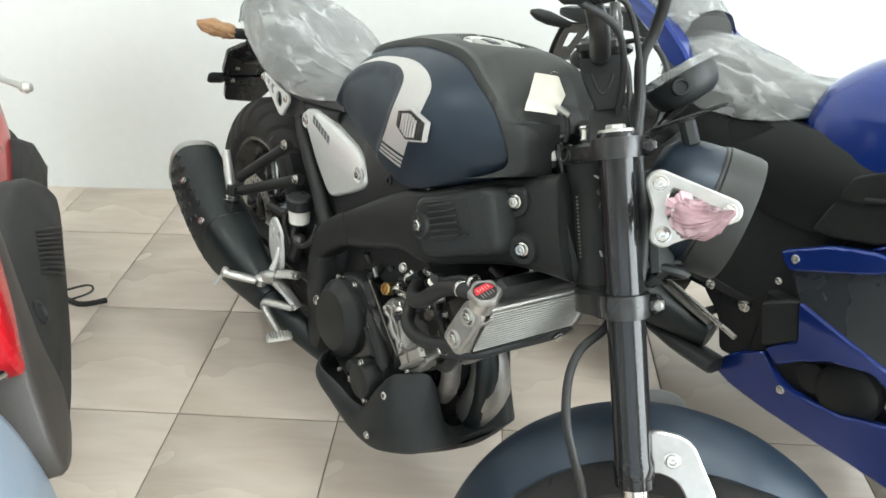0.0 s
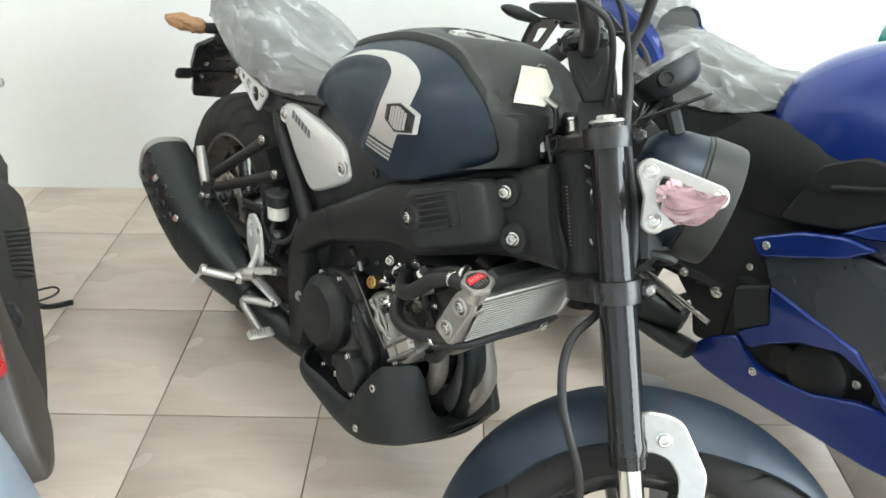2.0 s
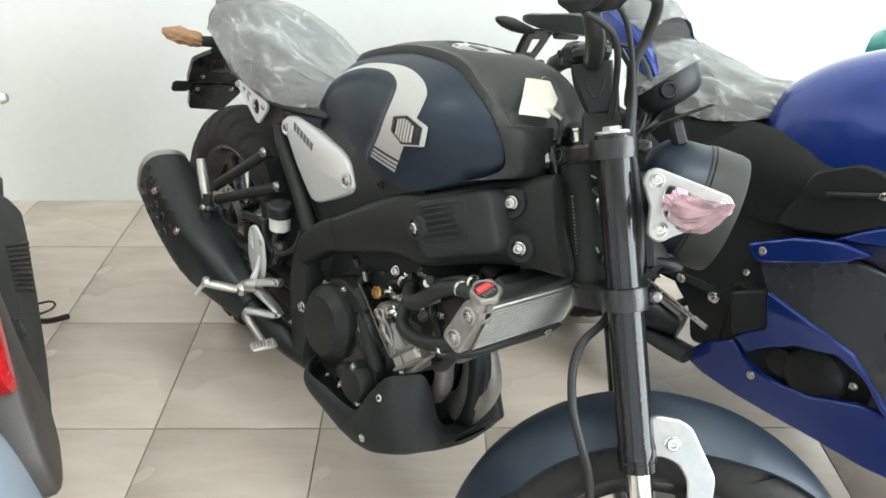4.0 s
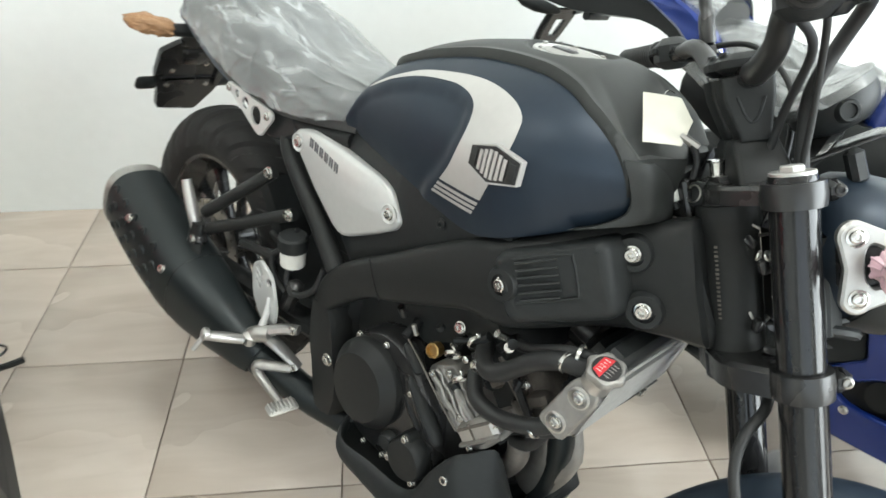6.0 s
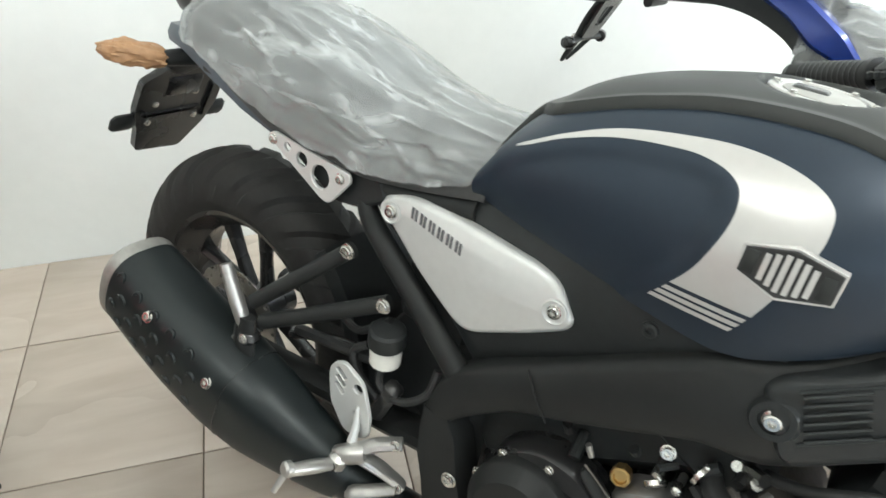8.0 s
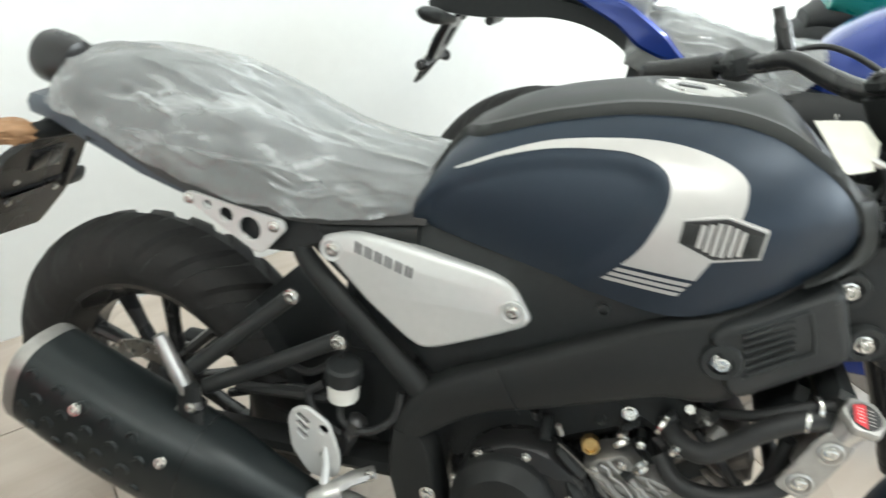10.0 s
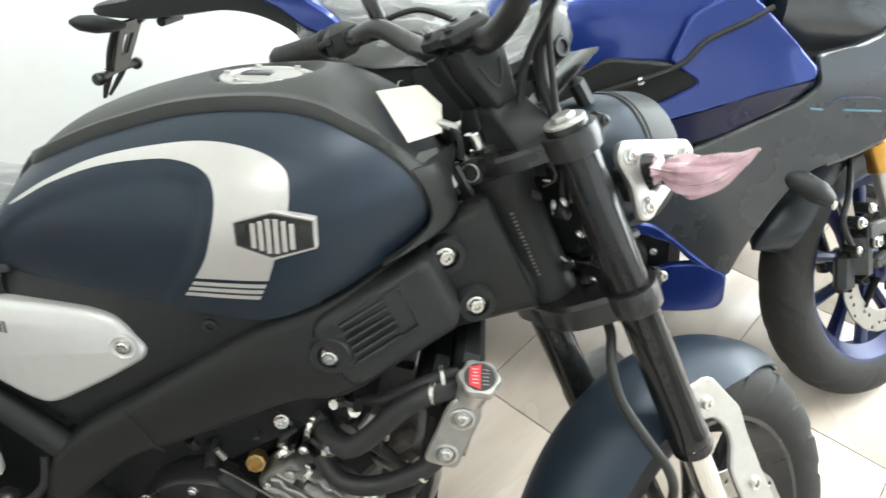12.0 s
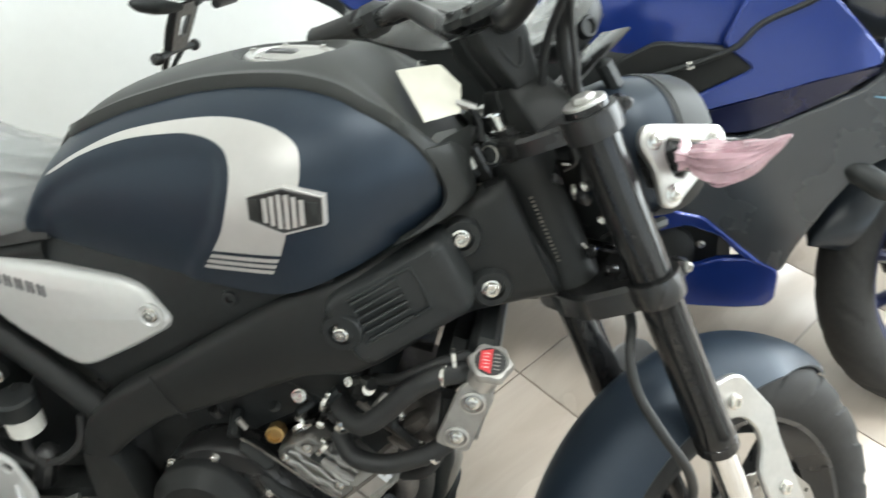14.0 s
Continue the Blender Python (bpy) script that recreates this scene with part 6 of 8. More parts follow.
part("front_axle", bm_tube([FB @ V(0, -0.125, 0), FB @ V(0, 0.125, 0)], 0.011, 12, 0), M["zinc"], bike)
part("brake_caliper", bm_box(FB @ pose(-0.075, -0.085, 0.085, 0, 40, 0), 0.055, 0.05, 0.10, 0.012), M["gloss"], bike)
# brake hose from the bar to the caliper
part("front_brake_hose", bm_tube([S @ V(0.02, -0.05, -0.025), S @ V(0.004, -0.072, -0.044), S @ V(-0.026, -0.090, -0.066), S @ V(-0.042, -0.104, -0.10), S @ V(-0.046, -0.126, -0.147), S @ V(-0.039, -0.132, -0.195), S @ V(-0.033, -0.120, -0.24), S @ V(-0.034, -0.10, -0.29), S @ V(-0.045, -0.09, -0.38)], 0.0062, 10, 7), M["hose"], bike)

# headlamp: its axis is level, so it leans back against the fork's axes
HD = V(math.cos(RAKE), 0, -math.sin(RAKE))
HM = S @ basis(V(0.133, 0, 0.112), HD, (0, 1, 0))
head = part("headlamp", bm_lathe([(0.030, -0.072), (0.055, -0.069), (0.073, -0.054), (0.082, -0.025), (0.085, 0.010), (0.085, 0.030)], HM, 56), M["blue"], bike, "round headlamp in a matt navy shell")
part("headlamp_rim", bm_lathe([(0.0855, 0.010), (0.0875, 0.012), (0.0870, 0.050), (0.085, 0.058), (0.079, 0.059), (0.078, 0.050)], HM, 56, cap=False), M["cover"], head, "grey headlamp rim")
part("headlamp_lens", bm_lathe([(0.080, 0.048), (0.067, 0.060), (0.04, 0.067), (0.001, 0.069)], HM, 48), M["glass"], head)
part("seam_ring", bm_lathe([(0.0856, 0.005), (0.0863, 0.006), (0.0863, 0.0095), (0.0856, 0.0105)], HM, 56, cap=False), M["black"], head)
for sy in (-1, 1):
    # triangular bracket with a round bolt at each corner
    A, Bp, Cp = V(0.084, 0, 0.148), V(0.084, 0, 0.085), V(0.160, 0, 0.108)
    o = []
    for c, a0 in ((A, 70), (Bp, 190), (Cp, -50)):
        for a in range(0, 121, 15):
            o.append((c.x + 0.0165 * math.cos(radians(a0 + a)), c.z + 0.0165 * math.sin(radians(a0 + a))))
    o.insert(9, (0.0735, 0.1165))
    hole = rounded([(0.0985, 0.1405), (0.0925, 0.129), (0.0925, 0.104), (0.0985, 0.0935), (0.1475, 0.1045), (0.147, 0.1115)], 0.007)
    bm = bmesh.new()
    plate(bm, o, [hole], lambda u, v, h, s=sy: S @ V(u, s * (0.108 + h), v), 0.009, 0.0025)
    tri_b = part("lamp_bracket", bm, M["alu"], bike, "bare aluminium triangular lamp bracket")
    for c in (A, Bp, Cp):
        part("bolt_ring", bm_lathe([(0.0105, 0), (0.0105, 0.002), (0.0085, 0.0025), (0.008, 0.001)], S @ basis(V(c.x, sy * 0.117, c.z), (0, sy, 0)), 20, cap=False), M["zinc"], tri_b)
        bolt(tri_b, S @ V(c.x, sy * 0.116, c.z), S.to_3x3() @ V(0, sy, 0), 0.0068, h=0.005)
    part("bracket_arm", bm_box(S @ pose(0.10, sy * 0.098, 0.115), 0.05, 0.022, 0.05, 0.005), M["gloss"], bike)
    # indicator in pink film
    stem = part("indicator_stem", bm_tube([S @ V(0.108, sy * 0.10, 0.113), S @ V(0.109, sy * 0.138, 0.108)], [0.013, 0.010], 10, 0), M["gloss"], bike)
    part("indicator_body", bm_tube([S @ V(0.109, sy * 0.136, 0.110), S @ V(0.117, sy * 0.158, 0.103), S @ V(0.127, sy * 0.180, 0.099)], [0.008, 0.012, 0.005], 10, 4), M["gloss"], stem)
    bm = bmesh.new()
    loops = []
    for k in range(30):
        f = k / 29
        r = interp(f, (0, 0.06, 0.14, 0.3, 0.5, 0.65, 0.8, 0.92, 1), (0.016, 0.0085, 0.015, 0.021, 0.0205, 0.0155, 0.0085, 0.0055, 0.0015))
        c = V(0.104 + 0.030 * f + 0.020 * f * f, sy * (0.128 + 0.088 * f), 0.120 - 0.010 * math.sin(f * 3.1) - 0.020 * f + 0.016 * f ** 3)
        lp = []
        for a in np.linspace(0, 2 * math.pi, 48, endpoint=False):
            q = V(f * 2.0, 1.5 * math.cos(a), 1.5 * math.sin(a) + sy)
            rr = r * (1 + 0.32 * noise.noise(q * 1.3) + 0.45 * abs(noise.noise(V(q.x * 0.8, q.y * 3, q.z * 3))) - 0.1)
            lp.append(S @ (c + V(math.cos(a), 0.25 * math.cos(a) * -sy, math.sin(a)) * rr))
        loops.append(lp)
    rings(bm, loops)
    solid("pink_wrap", bm, M["pink"], "crumpled pink plastic film twisted round a front indicator", "plastic wrap", B, "pink film wraps")

# round instrument with clear film on its face
MM = S @ basis(V(0.122, 0.014, 0.282), V(-0.42, 0, 0.91), (0, 1, 0)) @ Matrix.Scale(0.86, 4)
meter = part("speedometer", bm_lathe([(0.015, -0.040), (0.036, -0.038), (0.048, -0.030), (0.055, -0.016), (0.058, 0.0), (0.058, 0.010), (0.055, 0.014), (0.052, 0.012)], MM, 48), M["black"], bike, "round black instrument pod")
part("dial_glass", bm_lathe([(0.053, 0.010), (0.04, 0.0125), (0.001, 0.013)], MM, 40), M["glass"], meter)
bm = bmesh.new()
loops = []
for k, r in enumerate((0.066, 0.061, 0.05, 0.03, 0.004)):
    loops.append([MM @ V(r * (1 + (0.12 if k == 0 else 0.02) * noise.noise(V(3 * math.cos(a), 3 * math.sin(a), k))) * math.cos(a), r * math.sin(a), (0.004 if k == 0 else 0.0165 + 0.002 * noise.noise(V(5 * math.cos(a), 5 * math.sin(a), k + 4)))) for a in np.linspace(0, 2 * math.pi, 40, endpoint=False)])
rings(bm, loops)
solid("dial_film", bm, M["wrap"], "loose clear plastic film over the round dial", "plastic film", B)
part("meter_bracket", bm_tube([S @ V(0.055, -0.01, 0.20), S @ V(0.085, -0.012, 0.215), S @ V(0.120, 0.012, 0.245)], [0.012, 0.010, 0.018], 8, 4, 0.6), M["gloss"], bike)
part("meter_plate", bm_box(S @ pose(0.128, -0.005, 0.230, 0, -14, 0), 0.10, 0.05, 0.004, 0.001), M["gloss"], bike)
part("relay", bm_box(S @ pose(0.127, -0.030, 0.208, 0, -10, 10), 0.020, 0.018, 0.040, 0.005), M["black"], bike)

# handlebar, risers, grips, levers
def rounded_loop(x, y, hx, hy, z, r, sy):
    return [S @ V(x + u, sy * (y + v), z) for u, v in rounded([(-hx, -hy), (hx, -hy), (hx, hy), (-hx, hy)], r)]


def bar(f):
    """Half of the handlebar: f from 0 at the middle to 1 at the end."""
    return [V(0.004, 0.0, 0.320), V(0.004, 0.055, 0.320), V(0.006, 0.105, 0.340), V(0.0, 0.150, 0.368), V(-0.012, 0.205, 0.368), V(-0.03, 0.29, 0.376), V(-0.048, 0.372, 0.380)]


SB = S @ Matrix.Translation(V(0.016, 0, 0))
for sy in (-1, 1):
    pts = [SB @ V(p.x, sy * p.y, p.z) for p in bar(1)]
    part("handlebar", bm_tube(pts, [0.0140, 0.0140, 0.0128, 0.0115, 0.0112, 0.0112, 0.0112], 14, 6), M["gloss"], bike)
    g0, g1 = SB @ V(-0.022, sy * 0.250, 0.3735), SB @ V(-0.048, sy * 0.372, 0.380)
    grip = part("grip", bm_tube([g0, g0.lerp(g1, 0.06), g0.lerp(g1, 0.08), g0.lerp(g1, 0.95), g1], [0.0195, 0.0195, 0.0165, 0.0168, 0.0185], 18, 0), M["hose"], bike, "black ribbed rubber grip")
    for k in range(12):
        c = g0.lerp(g1, 0.12 + 0.066 * k)
        part("grip_rib", bm_lathe([(0.0168, -0.002), (0.0176, 0), (0.0168, 0.002)], basis(c, g1 - g0), 16, cap=False), M["hose"], grip)
    part("bar_end", bm_tube([g1, g1 + (g1 - g0).normalized() * 0.012], [0.0165, 0.014], 16, 0), M["gloss"], grip)
    sw = part("switch_pod", bm_box(SB @ pose(-0.012, sy * 0.225, 0.371, 0, 0, sy * 12), 0.050, 0.042, 0.044, 0.011), M["black"], bike, "switch pod on the handlebar")
    for k in range(3):
        part("switch_button", bm_box(SB @ pose(-0.040, sy * (0.212 + 0.012 * k), 0.376), 0.007, 0.008, 0.010, 0.002), M["black"], sw)
    lev = part("lever_perch", bm_box(SB @ pose(0.018, sy * 0.190, 0.366, 0, 0, sy * 12), 0.044, 0.030, 0.026, 0.008), M["gloss"], bike)
    part("hand_lever", bm_tube([SB @ V(0.032, sy * 0.195, 0.366), SB @ V(0.042, sy * 0.24, 0.366), SB @ V(0.022, sy * 0.31, 0.368), SB @ V(0.004, sy * 0.365, 0.372)], [0.010, 0.008, 0.0065, 0.008], 10, 5, 0.8), M["gloss"], lev)
    part("mirror_boss", bm_lathe([(0.011, 0), (0.011, 0.036), (0.0085, 0.040), (0.0085, 0.058), (0.001, 0.059)], SB @ basis(V(0.024, sy * 0.178, 0.374), (0, 0, 1)), 14), M["gloss"], lev, "bare threaded mirror boss")
    bm = bmesh.new()
    rings(bm, [rounded_loop(0.0265 + dx, 0.028 + dy, hx, hy, z, 0.006, sy) for z, dx, dy, hx, hy in ((0.203, 0, 0.002, 0.030, 0.029), (0.209, 0, 0.001, 0.030, 0.0285), (0.247, -0.001, -0.012, 0.0245, 0.0165), (0.251, -0.001, -0.013, 0.0225, 0.0145))])
    part("riser_base", bm, M["frame"], bike, sharp=30)
    bm = bmesh.new()
    rings(bm, [rounded_loop(x, 0.0205, hx, hy, z, 0.005, sy) for z, x, hx, hy in ((0.249, 0.0240, 0.0165, 0.0135), (0.256, 0.0238, 0.0175, 0.0150), (0.275, 0.0218, 0.0225, 0.0155), (0.296, 0.0200, 0.0275, 0.0155), (0.318, 0.0190, 0.0285, 0.0160))])
    riser = part("riser", bm, M["frame"], bike, sharp=30)
    part("riser_rib", bm_tube([S @ V(0.006, sy * 0.0362, 0.297), S @ V(0.013, sy * 0.0362, 0.277), S @ V(0.020, sy * 0.0362, 0.269), S @ V(0.028, sy * 0.0362, 0.277), S @ V(0.035, sy * 0.0362, 0.295)], 0.0016, 6, 4), M["black"], riser)
    part("riser_cap", bm_box(S @ pose(0.0195, sy * 0.0205, 0.333), 0.056, 0.034, 0.022, 0.007), M["frame"], bike)
    for dx in (-0.020, 0.020):
        bolt(bike, S @ V(0.0195 + dx, sy * 0.0205, 0.343), S.to_3x3() @ V(0, 0, 1), 0.0055, M["gloss"])
# cup of the front brake fluid, on the right
part("front_fluid_cup", bm_box(S @ pose(0.046, -0.185, 0.395, 0, 0, -10), 0.046, 0.052, 0.028, 0.008), M["black"], bike)
# cables and hoses that sweep from the bar past the fork
for pts, r in (([V(0.050, -0.19, 0.37), V(0.098, -0.130, 0.372), V(0.089, -0.088, 0.336), V(0.072, -0.078, 0.307), V(0.068, -0.060, 0.283), V(0.067, -0.050, 0.255), V(0.063, -0.052, 0.227), V(0.060, -0.060, 0.19), V(0.062, -0.075, 0.10), V(0.055, -0.09, 0.03), V(0.03, -0.10, -0.02)], 0.0076),
               ([V(0.016, -0.20, 0.36), V(0.055, -0.14, 0.36), V(0.068, -0.085, 0.30), V(0.060, -0.06, 0.22), V(0.03, -0.05, 0.12)], 0.0038),
               ([V(0.046, 0.19, 0.37), V(0.09, 0.15, 0.36), V(0.11, 0.09, 0.30), V(0.085, 0.05, 0.22), V(0.04, 0.03, 0.14)], 0.0040),
               ([V(0.006, 0.20, 0.36), V(0.045, 0.13, 0.345), V(0.055, 0.05, 0.28), V(0.04, 0.02, 0.18)], 0.0045),
               ([V(0.006, -0.20, 0.355), V(0.045, -0.13, 0.33), V(0.045, -0.05, 0.27), V(0.02, -0.02, 0.18)], 0.0045)):
    part("cable", bm_tube([S @ p for p in pts], r, 10, 7), M["hose"], bike)

part("meter_knob", bm_lathe([(0.013, -0.01), (0.013, 0.004), (0.011, 0.007), (0.008, 0.007), (0.0075, 0.004), (0.001, 0.004)], S @ basis(V(0.119, -0.031, 0.268), (0.05, -1, 0)), 24), M["black"], meter)

# steering lock behind the yoke: barrel, its body on the frame, small bolts and plugs
STEM = S @ Matrix.Translation(V(-0.008, 0.004, 0))
nut = part("stem_bolt", bm_lathe([(0.0125, 0.210), (0.0125, 0.213), (0.0085, 0.2135), (0.0085, 0.228), (0.0068, 0.231), (0.001, 0.231)], STEM, 20), M["zinc"], bike, "bright steering stem bolt")
part("bolt_flange", bm_lathe([(0.0110, 0.228), (0.0118, 0.2288), (0.0118, 0.2312), (0.0104, 0.232), (0.001, 0.232)], STEM, 20), M["chrome"], nut)
lock = part("steering_lock", bm_lathe([(0.0145, -0.030), (0.0150, -0.004), (0.0140, 0.0), (0.0095, 0.0), (0.0090, -0.003), (0.001, -0.003)], S @ basis(V(-0.037, -0.003, 0.195), (-0.80, -0.55, 0.25)), 24), M["black"], bike)
part("lock_ring", bm_lathe([(0.0092, 0.0), (0.0108, 0.0006), (0.0108, 0.0015), (0.0092, 0.002)], S @ basis(V(-0.0375, -0.0035, 0.195), (-0.80, -0.55, 0.25)), 24, cap=False), M["disc"], lock, "bright ring round the key slot")
part("lock_bracket", bm_box(S @ pose(-0.048, 0.018, 0.180, 0, -6, 30), 0.012, 0.034, 0.066, 0.003), M["gloss"], lock)
for p in ((-0.056, 0.017, 0.222), (-0.058, 0.012, 0.166), (-0.055, 0.022, 0.157), (-0.052, 0.010, 0.160)):
    bolt(lock, S @ V(*p), S.to_3x3() @ V(-0.7, -0.6, 0.3), 0.0030, M["disc"])
part("connector", bm_box(S @ pose(-0.057, 0.012, 0.197, 0, -8, 30), 0.008, 0.011, 0.022, 0.002), M["white"], lock, "small white plug")
part("plug_tail", bm_box(S @ pose(-0.056, 0.011, 0.182, 0, -8, 30), 0.007, 0.009, 0.010, 0.002), M["black"], lock)
# thin cable that bends down behind the tag
part("lock_cable", bm_tube([S @ V(-0.045, 0.005, 0.262), S @ V(-0.034, 0.0, 0.250), S @ V(-0.031, 0.0, 0.232), S @ V(-0.036, 0.004, 0.212)], 0.0038, 8, 6), M["hose"], bike)
# folded paper tag that hangs by the lock
T4 = [V(0.884, -0.016, 0.948), V(0.956, -0.020, 0.938), V(0.957, -0.028, 0.909), V(0.924, -0.059, 0.905)]
bm = bmesh.new()
loops = []
for a in np.linspace(0, 1, 15):
    lp = []
    for b in np.linspace(0, 1, 13):
        p = T4[0].lerp(T4[1], a).lerp(T4[3].lerp(T4[2], a), b)
        p += V(0.3, -0.9, 0.3) * (0.004 * math.sin(3.1 * a) + 0.003 * abs(a + b - 1.15) + 0.003 * noise.noise(V(a * 3, b * 3, 1)))
        p += V(0.007, 0.0045, 0.0135) * max(0, 1 - abs(a - 0.55) / (0.55 if a < 0.55 else 0.45)) * (1 - b) ** 1.5
        p += V(0, 0, 0.003) * (noise.noise(V(a * 2.5, 7, 0)) if b in (0, 1) else 0)
        lp.append(p)
    loops.append(lp)
both = [lp + [p - V(0.0003, -0.0009, 0.0003) for p in reversed(lp)] for lp in loops]
rings(bm, both)
tag = solid("paper_tag", bm, M["paper"], "creased white paper tag hanging by the steering lock", "paper tag", B, sharp=25)
part("tag_tie", bm_tube([V(0.909, -0.014, 0.947), V(0.908, -0.006, 0.957), V(0.914, 0.002, 0.956)], 0.0008, 5, 5), M["zinc"], tag)
part("key", bm_tube([V(0.950, -0.026, 0.920), V(0.972, -0.018, 0.912)], [0.0055, 0.005], 8, 0), M["alu"], tag, "small metal key tube")


# ---- the blue and grey sport motorcycle parked alongside ----
SPORT = bike_pose(1.07, 1.95, -54.0, 12.0)
sport = thing("motorcycle", "blue and grey faired sport motorcycle with plastic over its seat", "motorcycle", SPORT)
FAX = V(1.275, 0.016, 0.272)
wheel(sport, pose(-0.068, 0, 0.305), 0.249, 0.065, 0.070, M["sport_rim"], -1, 0.105, name="rear_wheel")
FST = pose(FAX.x, FAX.y, FAX.z) @ pose(0, 0, 0, 0, 0, 32.4) @ pose(0, 0, 0, -19.1, 0, 0)   # steered left, so it leans too
wheel(sport, FST, 0.246, 0.050, 0.049, M["sport_rim"], -1, 0.141, grooves=16, name="front_wheel", depth=0.0015, disc_y=0.051)
for sy in (-1, 1):
    part("wall_ring", bm_lathe([(0.2575, 0.0), (0.2590, 0.0012), (0.2605, 0.0)], FST @ basis((0, sy * 0.0462, 0), (0, sy, 0)), 64, cap=False), M["tyre"], sport)


SPW = [(0.40, 0.135), (0.50, 0.150), (0.65, 0.170), (0.80, 0.188), (0.95, 0.197), (1.10, 0.184), (1.20, 0.156), (1.28, 0.118), (1.36, 0.05)]


def sp_y(x, z):
    """Half width of the fairing."""
    return smooth_curve(SPW, x) - 0.20 * max(0, z - 0.72) ** 1.3 * 1.6 - 0.10 * max(0, 0.42 - z)


def fair(bm, outline, lift=0.0, sy=-1, r=0.012):
    """A fairing panel whose skin follows sp_y on a fine grid, with a rolled rim."""
    fine = []
    o = rounded(outline, r)
    for (u0, v0), (u1, v1) in zip(o, o[1:] + o[:1]):
        n = max(1, int(math.hypot(u1 - u0, v1 - v0) / 0.014))
        fine += [(u0 + (u1 - u0) * k / n, v0 + (v1 - v0) * k / n) for k in range(n)]
    pl = lambda u, v, h: V(u, sy * (sp_y(u, v) + lift + h), v)
    steps = ((0, -0.012), (0, 0.0), (0.0015, 0.003), (0.005, 0.0055))
    rings(bm, [[pl(u, v, h) for u, v in inset(fine, d)] for d, h in steps], cap=False)
    flat = bmesh.new()
    flat.faces.new([flat.verts.new((u, v, 0)) for u, v in inset(fine, steps[-1][0])])
    us, vs = [p[0] for p in fine], [p[1] for p in fine]
    for k in range(1, int((max(us) - min(us)) / 0.022) + 1):
        bmesh.ops.bisect_plane(flat, geom=flat.verts[:] + flat.edges[:] + flat.faces[:], plane_co=(min(us) + 0.022 * k, 0, 0), plane_no=(1, 0, 0))
    for k in range(1, int((max(vs) - min(vs)) / 0.022) + 1):
        bmesh.ops.bisect_plane(flat, geom=flat.verts[:] + flat.edges[:] + flat.faces[:], plane_co=(0, min(vs) + 0.022 * k, 0), plane_no=(0, 1, 0))
    index = {v: bm.verts.new(pl(v.co.x, v.co.y, steps[-1][1])) for v in flat.verts}
    for f in flat.faces:
        bm.faces.new([index[v] for v in f.verts])
    flat.free()
    bmesh.ops.remove_doubles(bm, verts=bm.verts, dist=2e-5)


